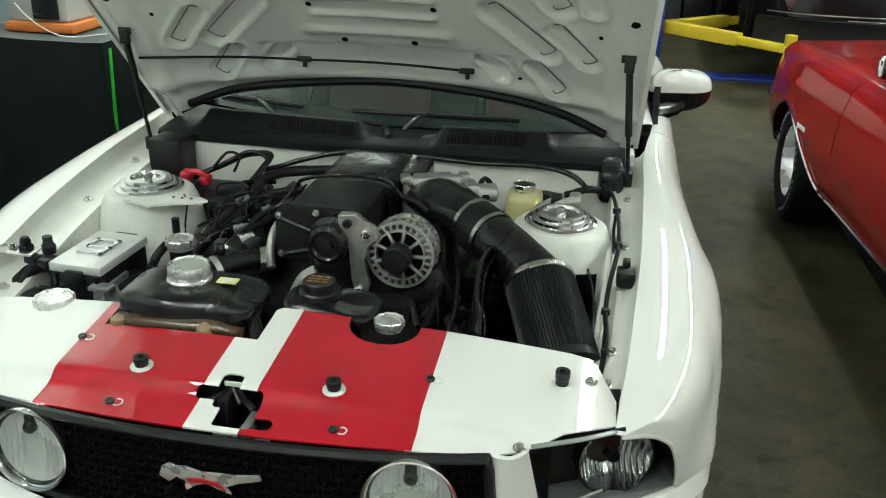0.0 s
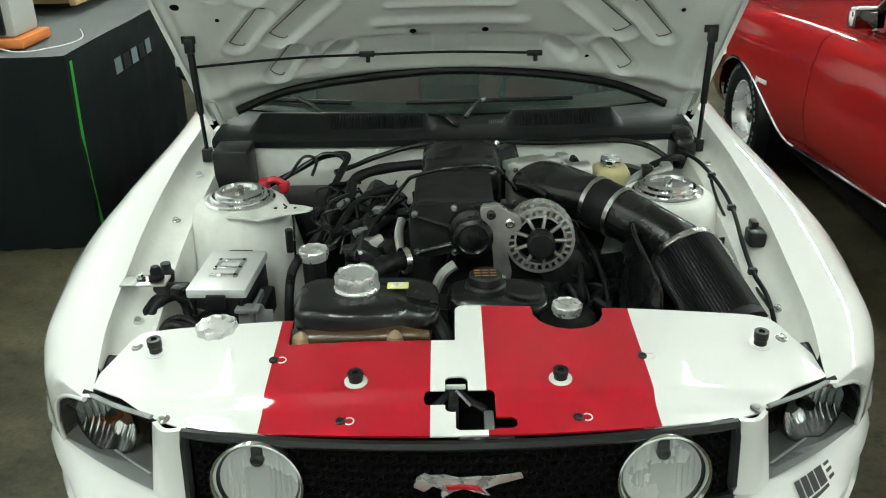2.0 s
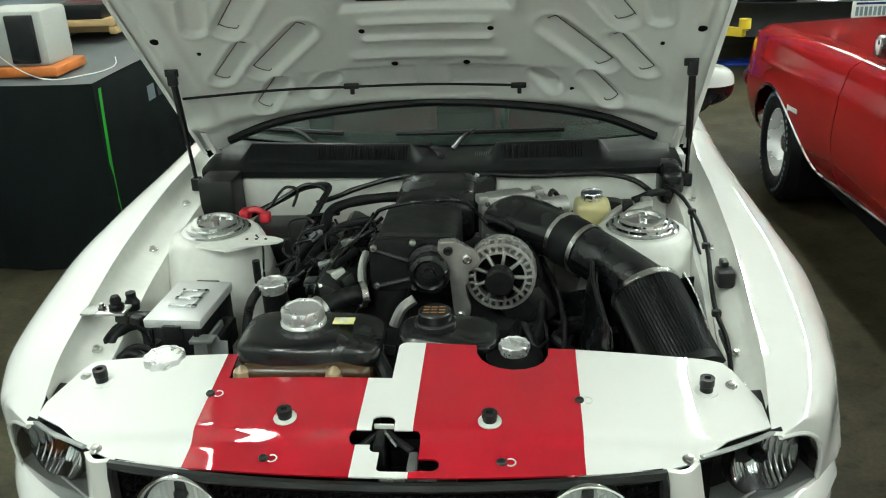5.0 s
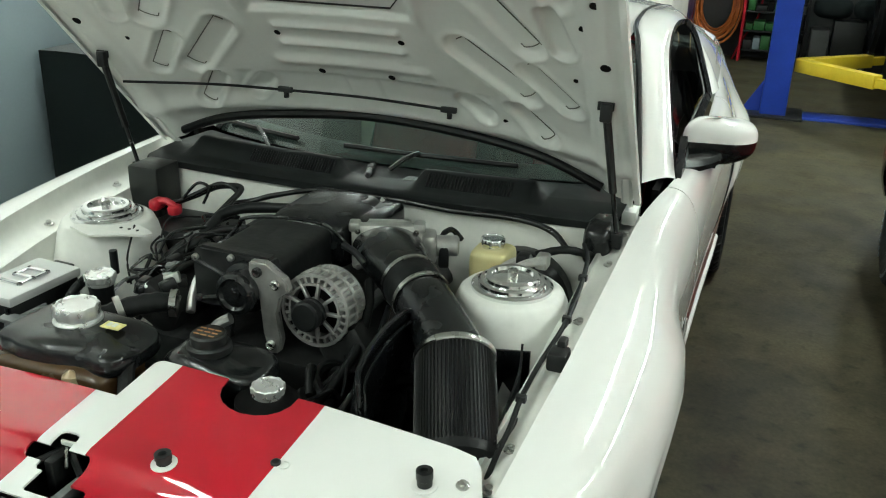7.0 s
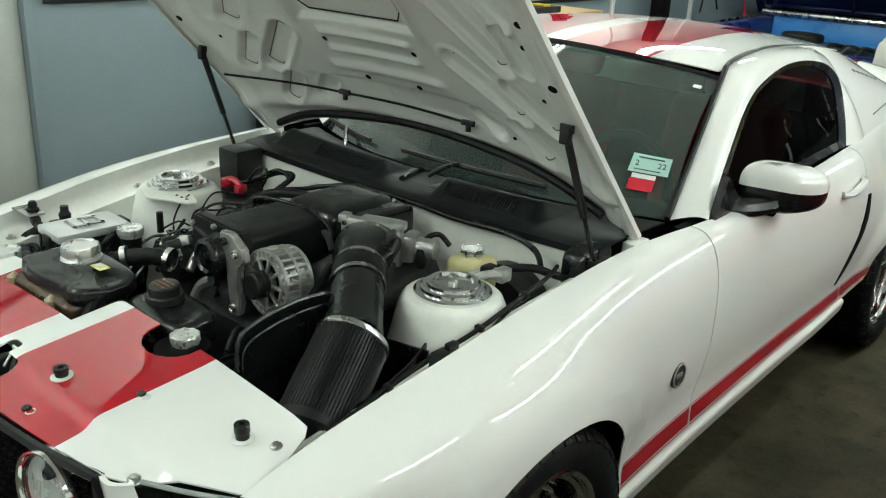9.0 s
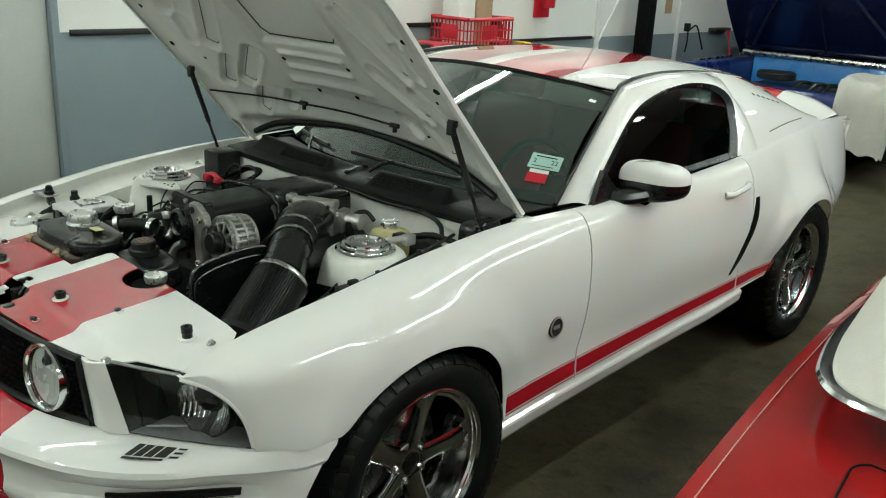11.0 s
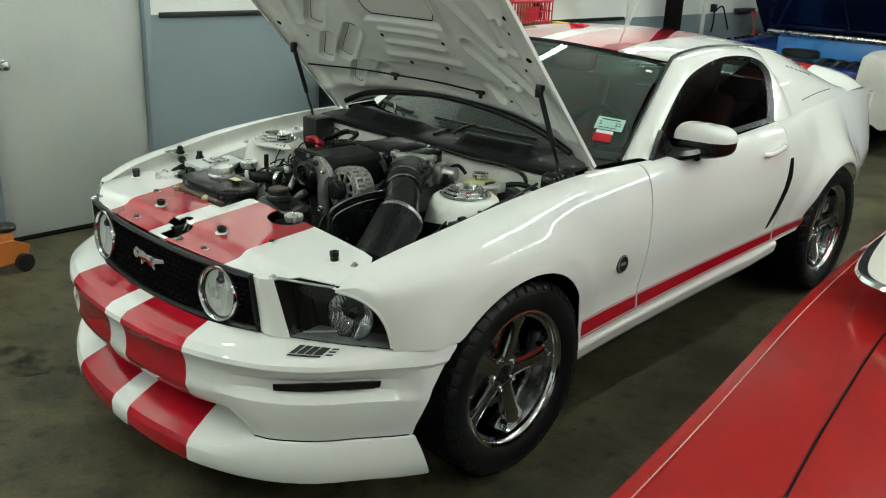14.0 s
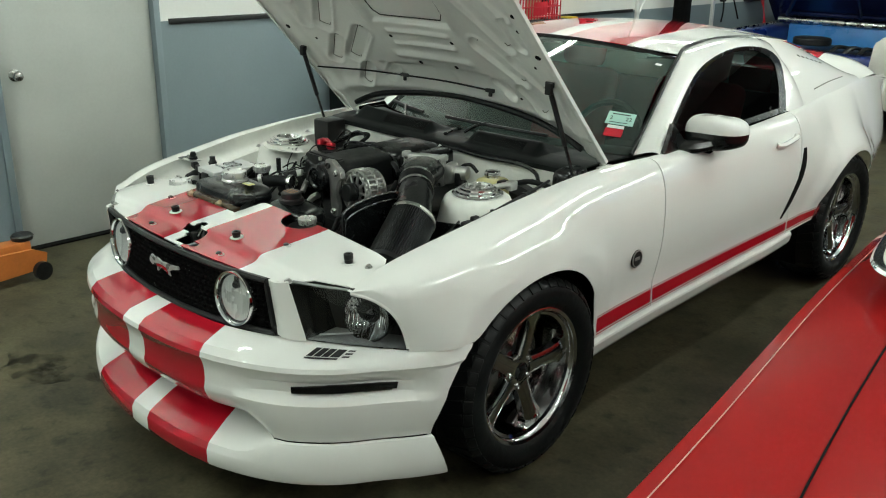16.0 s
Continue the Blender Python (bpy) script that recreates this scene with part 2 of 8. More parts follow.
def lathe(bm, profile, m, n=24, mat=0, cap=True):
    """Turns (radius, height) points round the z axis of m."""
    rings = []
    for r, z in profile:
        rings.append([bm.verts.new(m @ Vector((r * math.cos(2 * math.pi * k / n), r * math.sin(2 * math.pi * k / n), z))) for k in range(n)])
    for a, b in zip(rings, rings[1:]):
        for k in range(n):
            f = bm.faces.new((a[k], a[(k + 1) % n], b[(k + 1) % n], b[k]))
            f.material_index = mat
    for ring, (r, z) in ((rings[0], profile[0]), (rings[-1], profile[-1])):
        if cap and r > 1e-5:
            f = bm.faces.new(ring)
            f.material_index = mat


def tube(bm, points, r, n=8, steps=5, mat=0, flat=1.0):
    """A round bar along a smooth curve; r is a number or a function of 0..1."""
    p = path(points, steps)
    up, rings = Vector((0, 0, 1)), []
    for i, c in enumerate(p):
        way = (p[min(i + 1, len(p) - 1)] - p[max(i - 1, 0)]).normalized()
        a = way.cross(up)
        if a.length < 0.05:
            a = way.cross(Vector((0, 1, 0)))
        a.normalize()
        b = a.cross(way)
        rad = r(i / (len(p) - 1)) if callable(r) else r
        rings.append([bm.verts.new(c + rad * (math.cos(2 * math.pi * k / n) * a + flat * math.sin(2 * math.pi * k / n) * b)) for k in range(n)])
    for a, b in zip(rings, rings[1:]):
        for k in range(n):
            bm.faces.new((a[k], a[(k + 1) % n], b[(k + 1) % n], b[k])).material_index = mat
    for ring in (rings[0], rings[-1]):
        bm.faces.new(ring).material_index = mat


def prism(bm, outline, depth, m, mat=0):
    """A flat outline in the xy plane of m, given depth along its z."""
    lo = [bm.verts.new(m @ Vector((x, y, 0))) for x, y in outline]
    hi = [bm.verts.new(m @ Vector((x, y, depth))) for x, y in outline]
    n = len(outline)
    for f in [bm.faces.new(lo), bm.faces.new(hi)] + [bm.faces.new((lo[k], lo[(k + 1) % n], hi[(k + 1) % n], hi[k])) for k in range(n)]:
        f.material_index = mat


def axis(at, way):
    """A pose at a place whose z points along way."""
    return Matrix.Translation(at) @ Vector(way).to_track_quat("Z", "Y").to_matrix().to_4x4()


# ---- the room ----
WEST, EAST, NORTH, SOUTH, TOP = -2.6, 7.5, 9.8, -5.5, 3.6
bm = bmesh.new()
box(bm, (WEST - 0.2, SOUTH - 0.2, -0.15), (EAST + 0.2, NORTH + 0.2, 0))
floor = part("floor", bm, CONCRETE, None, tags=("worn brown-grey concrete garage floor with oil stains", "floor", "", "structure"))
bm = bmesh.new()
box(bm, (WEST - 0.2, SOUTH - 0.2, TOP), (EAST + 0.2, NORTH + 0.2, TOP + 0.15))
part("ceiling", bm, CEIL, None, tags=("plain pale grey garage ceiling", "ceiling", "", "structure"))
DOOR0, DOOR1, DOORTOP = -0.43, 0.60, 2.08


def wall_west():
    """The long side wall, grey-blue below and white above, with the door opening through it."""
    bm = bmesh.new()
    for y0, y1, z0 in ((SOUTH, DOOR0, 0), (DOOR1, NORTH, 0)):
        box(bm, (WEST - 0.18, y0, 0), (WEST, min(y1, 4.2), 1.27), mat=0)
        box(bm, (WEST - 0.18, y0, 1.27), (WEST, min(y1, 4.2), DOORTOP), mat=1)
    box(bm, (WEST - 0.18, 4.2, 0), (WEST, NORTH, 1.11), mat=0)
    box(bm, (WEST - 0.18, 4.2, 1.11), (WEST, NORTH, DOORTOP), mat=1)
    box(bm, (WEST - 0.18, SOUTH, DOORTOP), (WEST, NORTH, TOP), mat=1)
    part("wall_west", bm, [WALLGREY, WALLWHITE], None, tags=("garage wall painted grey-blue below and white above", "wall", "", "structure"))
    bm = bmesh.new()
    box(bm, (WEST, DOOR1 + 0.06, 1.25), (WEST + 0.018, 4.2, 1.285), 0.004)
    box(bm, (WEST, 4.2, 1.095), (WEST + 0.018, 5.9, 1.125), 0.004)
    part("trim", bm, CAST, None, tags=("dark trim rail between the two wall colours", "trim", "", "structure"))
    bm = bmesh.new()
    box(bm, (WEST, DOOR1 + 0.06, 0), (WEST + 0.014, NORTH - 0.01, 0.09), 0.003)
    box(bm, (WEST, SOUTH + 0.01, 0), (WEST + 0.014, DOOR0 - 0.06, 0.09), 0.003)
    part("baseboard", bm, VOID, None, tags=("black rubber baseboard along the wall", "baseboard", "", "structure"))
    d = thing("door_1", (WEST, 0.1, 0), "closed grey steel door with a round knob", "door", "", "structure")
    bm = bmesh.new()
    box(bm, (WEST - 0.12, DOOR0 + 0.045, 0.012), (WEST - 0.03, DOOR1 - 0.045, DOORTOP - 0.045), 0.004)
    leaf = part("leaf", bm, DOORGREY, d)
    bm = bmesh.new()
    box(bm, (WEST - 0.17, DOOR0, 0), (WEST + 0.02, DOOR0 + 0.042, DOORTOP - 0.042), 0.004)
    box(bm, (WEST - 0.17, DOOR1 - 0.042, 0), (WEST + 0.02, DOOR1, DOORTOP - 0.042), 0.004)
    box(bm, (WEST - 0.17, DOOR0, DOORTOP - 0.042), (WEST + 0.02, DOOR1, DOORTOP), 0.004)
    part("door_frame", bm, WALLGREY, d)
    bm = bmesh.new()
    box(bm, (WEST - 0.12, DOOR0 + 0.05, 0.001), (WEST + 0.02, DOOR1 - 0.05, 0.011))
    part("threshold", bm, VOID, d)
    bm = bmesh.new()
    lathe(bm, [(0.0, 0), (0.034, 0), (0.034, 0.008), (0.013, 0.012), (0.012, 0.035), (0.024, 0.042), (0.029, 0.055), (0.024, 0.068), (0, 0.073)], axis((WEST - 0.03, -0.295, 1.02), (1, 0, 0)))
    part("knob", bm, STEEL, leaf, "brushed steel door knob")


wall_west()
for nm, lo, hi, mt in (
    ("wall_north", (WEST - 0.2, NORTH, 0), (EAST + 0.2, NORTH + 0.2, TOP), DARKWALL),
    ("wall_east", (EAST, SOUTH, 0), (EAST + 0.2, NORTH, TOP), WALLWHITE),
    ("wall_south", (WEST - 0.2, SOUTH - 0.2, 0), (EAST + 0.2, SOUTH, TOP), WALLWHITE),
):
    bm = bmesh.new()
    box(bm, lo, hi)
    part(nm, bm, mt, None, tags=("plain painted garage wall", "wall", "", "structure"))


def strip_light(x, y, z=3.42):
    t = thing("strip_light", (x, y, z), "twin-tube fluorescent strip light under the ceiling", "light", "ceiling strip lights")
    bm = bmesh.new()
    box(bm, (x - 0.10, y - 1.22, z + 0.03), (x + 0.10, y + 1.22, z + 0.09), 0.01)
    box(bm, (x - 0.02, y - 0.02, z + 0.09), (x + 0.02, y + 0.02, TOP))
    part("housing", bm, WALLWHITE, t)
    for dx in (-0.05, 0.05):
        bm = bmesh.new()
        lathe(bm, [(0.016, -1.19), (0.016, 1.19)], axis((x + dx, y, z), (0, 1, 0)), 8)
        part("tube", bm, TUBE, t)


for ly in (2.0, 5.8):
    strip_light(-1.6, ly)
# unseen strips; the first and last are added to brighten nose and far end
for lx, ly in ((-0.3, -3.8), (-1.2, -2.0), (1.7, 2.6), (2.4, 8.2)):
    strip_light(lx, ly)
for ly in (-2.5, 0.2, 2.9, 5.6):
    strip_light(3.9, ly, 3.2)


# ---- the white car: body ----
CAR = thing("sports_car", (0, 1.36, 0), "white two-door sports coupe with red racing stripes and its hood open", "car")
XI = spline([(-0.67, 0.710), (-0.63, 0.714), (-0.5, 0.730), (-0.35, 0.741), (-0.15, 0.755), (0.05, 0.762), (0.25, 0.767), (0.45, 0.770), (0.65, 0.786), (0.76, 0.80), (1.2, 0.835), (1.97, 0.82), (2.6, 0.79), (3.1, 0.74), (3.72, 0.66)])
ZT = spline([(-0.67, 0.808), (-0.63, 0.823), (-0.5, 0.866), (-0.25, 0.910), (-0.05, 0.942), (0.15, 0.965), (0.35, 0.981), (0.55, 0.988), (0.8, 0.990), (1.97, 1.022), (2.6, 1.05), (3.1, 1.06), (3.72, 1.02)])
WM = spline([(-0.67, 0.726), (-0.64, 0.768), (-0.617, 0.795), (-0.588, 0.828), (-0.55, 0.858), (-0.5, 0.881), (-0.45, 0.900), (-0.4, 0.911), (-0.3, 0.921), (0, 0.930), (0.35, 0.914), (0.8, 0.910), (1.4, 0.916), (1.97, 0.928), (2.4, 0.930), (2.72, 0.926), (3.1, 0.878), (3.5, 0.79), (3.72, 0.69)])
ZS = spline([(-0.63, 0.78), (-0.5, 0.75), (-0.2, 0.775), (0.1, 0.775), (0.6, 0.70), (1.5, 0.70), (2.2, 0.72), (2.8, 0.70), (3.72, 0.68)])
WHEELS = ((-0.03, 0.362, 0.398), (2.655, 0.35, 0.398))
SHAPE = spline([(-0.7, 0.72), (1.85, 0.72), (2.2, 1.2), (2.55, 1.75), (3.8, 1.5)])


def flare(y, z):
    """The rolled lip round each wheel opening."""
    out = 0.0
    low = min(1, max(0, (z - 0.44) / 0.16))
    for yc, zc, r in WHEELS:
        d = math.hypot(y - yc, z - zc) - r
        if -0.05 < d < 0.3:
            out += low * 0.026 * (0.5 - 0.5 * math.tanh((d - 0.115) / 0.032)) + (0.2 + 0.8 * low) * 0.006 * math.exp(-((d / 0.03) ** 2))
    return out


def side(y, z, s=1, off=0.0):
    """A place on the car's flank at a height below its shoulder."""
    d = max(0.0, ZS(y) - z)
    nose = 0.022 * math.exp(-(((y + 0.46) / 0.09) ** 2)) * min(1, d / 0.12)
    tuck = 0.029 * min(1, d / 0.20) ** 1.5 - 0.004 * max(0, (d - 0.24) / 0.08)
    return Vector((s * (WM(y) - tuck + nose + flare(y, z) + off), y, z))


def flank(y, v, low, s=1, off=0.0):
    """v 0..0.5 runs over the shoulder from the top edge, 0.5..1 down to the lower edge."""
    xi, zt, wm = XI(y), ZT(y), WM(y)
    zs = min(max(ZS(y), low + 0.03), zt - 0.002)
    if v <= 0.5:
        a = v * math.pi
        ex = SHAPE(y)
        z = zs + (zt - zs) * max(0.0, math.cos(a)) ** ex
        x = xi + (wm - xi) * math.sin(a) ** ex
        return Vector((s * (x + off + flare(y, z) * min(1, max(0, (v - 0.12) / 0.30))), y, z))
    return side(y, zs + (low - zs) * (v - 0.5) * 2, s, off)


def skin(y, z, s=1, off=0.0):
    """A place on the car's side at a height, below or above its shoulder."""
    zs, zt, xi, wm = ZS(y), ZT(y), XI(y), WM(y)
    if z <= zs:
        return side(y, z, s, off)
    c = min(1, (z - zs) / (zt - zs)) ** (1 / SHAPE(y))
    return Vector((s * (xi + (wm - xi) * math.sqrt(1 - c * c) ** SHAPE(y) + flare(y, z) + off), y, z))


def sill(y):
    return 0.375 + 0.033 * (y - 0.33)


def arch(y, which, base):
    yc, zc, r = WHEELS[which]
    return max(base, zc + math.sqrt(max(0, r * r - (y - yc) ** 2))) if abs(y - yc) < r else base


BROW = spline([(-0.67, 0.803), (-0.64, 0.793), (-0.617, 0.778), (-0.588, 0.743), (-0.565, 0.69), (-0.549, 0.620)])


def fender_low(y):
    if y < -0.549:
        return BROW(y)
    return arch(y, 0, 0.617 if y < -0.30 else sill(y))


def quarter_low(y):
    return arch(y, 1, sill(y) if y < 2.6 else 0.50 + 0.15 * min(1, max(0, (y - 3.05) / 0.4)))


VS = [0, 0.04, 0.09, 0.14, 0.2, 0.26, 0.32, 0.38, 0.44, 0.5, 0.58, 0.66, 0.74, 0.82, 0.9, 0.96, 1.0]


def stations(a, b, n, extra=()):
    return sorted(set([round(y, 4) for y in span(a, b, n)] + [e for e in extra if a < e < b]))


def panel(name, s, ys, low, parent=CAR, mat=WHITE, label=""):
    bm = bmesh.new()
    sheet(bm, lambda y, v: flank(y, v, low(y), s), ys, VS)
    thicken(bm, 0.003)
    return part(name, bm, mat, parent, label, 50)


for s in (1, -1):
    edge = WHEELS[0][0] + WHEELS[0][2]
    panel("fender", s, stations(-0.669, 0.762, 58, (-0.655, -0.64, -0.63, -0.62, -0.61, -0.60, -0.59, -0.582, -0.575, -0.57, -0.565, -0.56, -0.556, -0.552, -0.549, edge - 0.001, edge + 0.001, edge - 0.006, edge - 0.015, -0.29, -0.3)), fender_low)
    # the rolled edge of the fender over the lamp
    bm = bmesh.new()
    tube(bm, [flank(y, 1, BROW(y), s, -0.004) for y in (-0.667, -0.655, -0.64, -0.62, -0.60, -0.588, -0.575, -0.565, -0.557, -0.551)], 0.0055, 8, 2)
    part("fender_lip", bm, WHITE, CAR)
    d = panel("door", s, stations(0.768, 1.962, 30), sill)
    e0, e1 = WHEELS[1][0] - WHEELS[1][2], WHEELS[1][0] + WHEELS[1][2]
    panel("quarter_panel", s, stations(1.968, 3.72, 64, (e0 + 0.001, e0 - 0.001, e0 + 0.006, e1 - 0.001, e1 + 0.001, e1 - 0.006)), quarter_low)
    # door handle
    bm = bmesh.new()
    tube(bm, [flank(1.70, 0.30, 0.4, s, 0.004), flank(1.73, 0.30, 0.4, s, 0.022), flank(1.80, 0.29, 0.4, s, 0.026), flank(1.87, 0.28, 0.4, s, 0.022), flank(1.90, 0.28, 0.4, s, 0.004)], 0.014, 8, 5, flat=0.8)
    part("door_handle", bm, WHITE, d)
    # red stripe along the sill, with a pin line above and below
    for nm, y0, y1 in (("sill_stripe", 0.375, 0.760), ("sill_stripe", 0.770, 1.960), ("sill_stripe", 1.970, 2.33)):
        bm = bmesh.new()
        top = lambda y: 0.455 + 0.022 * (y - 0.33)
        bot = lambda y: 0.389 + 0.033 * (y - 0.33)
        for a, b in ((lambda y: top(y) + 0.008, lambda y: top(y) + 0.004), (top, lambda y: bot(y) + 0.006), (lambda y: bot(y) + 0.002, lambda y: bot(y) - 0.003)):
            sheet(bm, lambda y, v: side(y, a(y) + (b(y) - a(y)) * v, s, 0.0015), span(y0, y1, 14), span(0, 1, 2))
        part(nm, bm, RED, CAR, "red sill stripe with pin lines")
    # side skirt
    bm = bmesh.new()
    prof = [(-0.06, 0.01), (-0.012, 0.0), (-0.010, -0.008), (0.007, -0.018), (0.010, -0.026), (0.004, -0.062), (-0.006, -0.078), (-0.12, -0.080)]
    rows = sheet(bm, lambda y, k: side(y, sill(y), s) + Vector((s * prof[int(k)][0], 0, prof[int(k)][1] + 0.012 * max(0, (y - 1.75) / 0.28))), span(0.345, 2.02, 24), list(range(len(prof))))
    bm.faces.new(rows[0]), bm.faces.new(rows[-1])
    part("side_skirt", bm, WHITE, CAR, angle=22)
    # scoop behind the door
    bm = bmesh.new()
    sc = spline([(0, 1.868), (0.3, 1.905), (0.7, 1.965), (1, 1.985)])
    wid = spline([(0, 0.012), (0.25, 0.045), (0.7, 0.05), (1, 0.03)])
    sheet(bm, lambda k, v: skin(sc(k) + wid(k) * v + 0.006, 0.525 + 0.335 * k, s, 0.004), span(0, 1, 20), span(0, 1, 3))
    thicken(bm, 0.006)
    part("side_scoop", bm, VOID, CAR, "black side scoop trim", 60)
    # black liner in each wheel opening; added black sheet darkens the panel gaps
    for yc, zc, r in WHEELS:
        bm = bmesh.new()
        sheet(bm, lambda a, v: Vector((s * (0.50 + (WM(yc) - 0.075 - 0.50) * v), yc + (r + 0.012) * math.cos(a), zc + (r + 0.012) * math.sin(a))), span(-0.45, math.pi + 0.45, 24), span(0, 1, 2))
        lathe(bm, [(0.0, 0), (r + 0.012, 0)], axis((s * 0.50, yc, zc), (s, 0, 0)), 24)
        part("wheel_arch_liner", bm, VOID, CAR)
    bm = bmesh.new()
    sheet(bm, lambda y, v: flank(y, v, sill(y) - 0.01, s, -0.012), span(0.42, 2.3, 40), VS[2:])
    part("gap_backing", bm, VOID, CAR)
    # inner edge: gutter and apron under the fender's top edge, down into the bay
    bm = bmesh.new()
    gp = [(0.0, 0.0), (-0.004, -0.030), (-0.018, -0.052), (-0.045, -0.066), (-0.066, -0.070), (-0.070, -0.062), (-0.080, -0.064), (-0.086, -0.09), (-0.092, -0.16), (-0.11, -0.42)]
    sheet(bm, lambda y, k: Vector((s * (XI(y) + gp[int(k)][0]), y, ZT(y) + gp[int(k)][1])), span(-0.60, 0.66, 26), list(range(len(gp))))
    part("apron", bm, BAYWHITE, CAR, "white painted inner apron", 40)

# ---- roof, glass, pillars ----
OUT = [(0.715, 0.80, 0.975), (0.665, 1.02, 1.13), (0.60, 1.28, 1.295), (0.565, 1.42, 1.338), (0.55, 1.7, 1.36), (0.55, 2.0, 1.35), (0.57, 2.3, 1.322), (0.607, 2.68, 1.220), (0.635, 3.08, 1.082)]
GIN = [(0.812, 0.85, 0.99), (0.765, 1.02, 1.11), (0.712, 1.24, 1.245), (0.688, 1.42, 1.30), (0.676, 1.66, 1.33), (0.684, 1.92, 1.312), (0.714, 2.045, 1.245), (0.765, 2.035, 1.12), (0.806, 1.985, 1.02)]


def mirrored(p, s):
    return Vector((s * p[0], p[1], p[2]))


for s in (1, -1):
    o = path([mirrored(p, s) for p in OUT[:6]], 6)
    g = path([mirrored(p, s) for p in GIN[:6]], 6)
    bm = bmesh.new()
    # rear pillar and upper quarter, from the roof edge down to the shoulder
    o2 = path([mirrored(p, s) for p in OUT[5:]], 8)
    n2 = len(o2) - 1
    rear = path([mirrored(p, s) for p in GIN[5:]], 8)
    nr = len(rear) - 1

    def pillar(k, v):
        t = k / n2
        low = mirrored((XI(2.0 + 1.08 * t), 2.0 + 1.08 * t, ZT(2.0 + 1.08 * t)), s)
        hi = o2[int(k)]
        p = hi.lerp(low, v) + Vector((s * 0.03, 0, 0.02)) * math.sin(math.pi * v) * (1 - 0.4 * t)
        return p

    # roof rail over the window, carried on round its upper rear corner
    o += o2[1:5]
    g += [rear[j] for j in (2, 4, 6, 8)]
    sheet(bm, lambda k, v: o[int(k)].lerp(g[int(k)], v) + Vector((s * 0.016, 0, 0.014)) * math.sin(math.pi * v), list(range(len(o))), span(0, 1, 8))

    # strip between the window's rear edge and the pillar's first column
    def fill(k, v):
        u = (k - 8) / (nr - 8)
        return pillar(4, u).lerp(rear[int(k)], v) + Vector((s * 0.016, 0, 0.014 * (1 - u))) * math.sin(math.pi * v)

    sheet(bm, fill, list(range(8, nr + 1)), span(0, 1, 8))
    sheet(bm, pillar, list(range(4, n2 + 1)), span(0, 1, 10))
    bmesh.ops.remove_doubles(bm, verts=bm.verts[:], dist=0.0015)
    part("pillar", bm, WHITE, CAR, angle=60)
    # side glass with its rubber surround
    loop = path([mirrored(p, s) for p in GIN], 6)
    bm = bmesh.new()
    cx = sum(loop, Vector()) / len(loop)
    inner = [p.lerp(cx, 0.11) + Vector((-s * 0.004, 0, 0)) for p in loop]
    va, vb = [bm.verts.new(p + Vector((s * 0.004, 0, 0.002))) for p in loop], [bm.verts.new(p) for p in inner]
    for k in range(len(loop)):
        j = (k + 1) % len(loop)
        bm.faces.new((va[k], va[j], vb[j], vb[k]))
    thicken(bm, 0.008)
    frame_part = part("window_surround", bm, SATIN, CAR)
    bm = bmesh.new()
    ring = [bm.verts.new(p + Vector((-s * 0.004, 0, 0))) for p in inner]
    mid = bm.verts.new(cx + Vector((s * 0.006, 0, 0)))
    for k in range(len(ring)):
        bm.faces.new((ring[k], ring[(k + 1) % len(ring)], mid))
    part("side_window", bm, WINDOW, CAR, "tinted side window glass", 80)
    # black moulding between windscreen and pillar, running up the roof edge
    bm = bmesh.new()
    tube(bm, [mirrored(p, s) + Vector((0, -0.004, 0.006 - 0.004 * (j > 3))) for j, p in enumerate(OUT[:7])], lambda t: 0.009 - 0.006 * max(0, (t - 0.45) / 0.55), 6, 5)
    part("roof_moulding", bm, PLASTIC, CAR)
    # short vent slots and a creased panel on the rear pillar
    for k in range(6):
        a = pillar(9 + k * 1.0, 0.30 + 0.012 * k)
        b = pillar(9 + k * 1.0, 0.335 + 0.012 * k)
        bm = bmesh.new()
        tube(bm, [a + Vector((s * 0.002, 0, 0)), b + Vector((s * 0.002, 0.012, 0))], 0.003, 5)
        part("vent_slot", bm, LINEGREY, CAR)
    bm = bmesh.new()
    tube(bm, [pillar(8, 0.86) + Vector((s * 0.001, 0, 0)), pillar(13, 0.80) + Vector((s * 0.001, 0, 0)), pillar(18, 0.72) + Vector((s * 0.001, 0, 0))], 0.003, 5)
    part("panel_seam", bm, LINEGREY, CAR)

SX = [0.052, 0.362]
COLS = sorted({round(a * b, 3) for b in (1, -1) for a in (0, 0.052, 0.13, 0.21, 0.29, 0.362, 0.42, 0.48, 0.53, 0.566)})


def striped(x, y=0):
    return 1 if SX[0] < abs(x) < SX[1] else 0


def roof_at(x, y):
    k = (abs(x) / 0.566) ** 2.2
    z = spline([(1.2, 1.362), (1.45, 1.388), (1.8, 1.398), (2.1, 1.386), (2.45, 1.345)])(y)
    return Vector((x, y + (0.13 * k) * max(0, 1 - (y - 1.2) / 0.6), z - 0.042 * k))


bm = bmesh.new()
sheet(bm, roof_at, COLS, span(1.2, 2.45, 16), striped)
thicken(bm, 0.004)
part("roof", bm, [WHITE, RED], CAR, "white roof with two red stripes", 60)


def screen_at(u, v):
    k = abs(u) ** 2
    lo = Vector((u * 0.712, 0.60 + 0.21 * k, 0.996 - 0.024 * k))
    hi = Vector((u * 0.585, 1.205 + 0.105 * k, 1.362 - 0.058 * k))
    return lo.lerp(hi, v) + Vector((0, -0.03, 0.04)) * math.sin(math.pi * v)


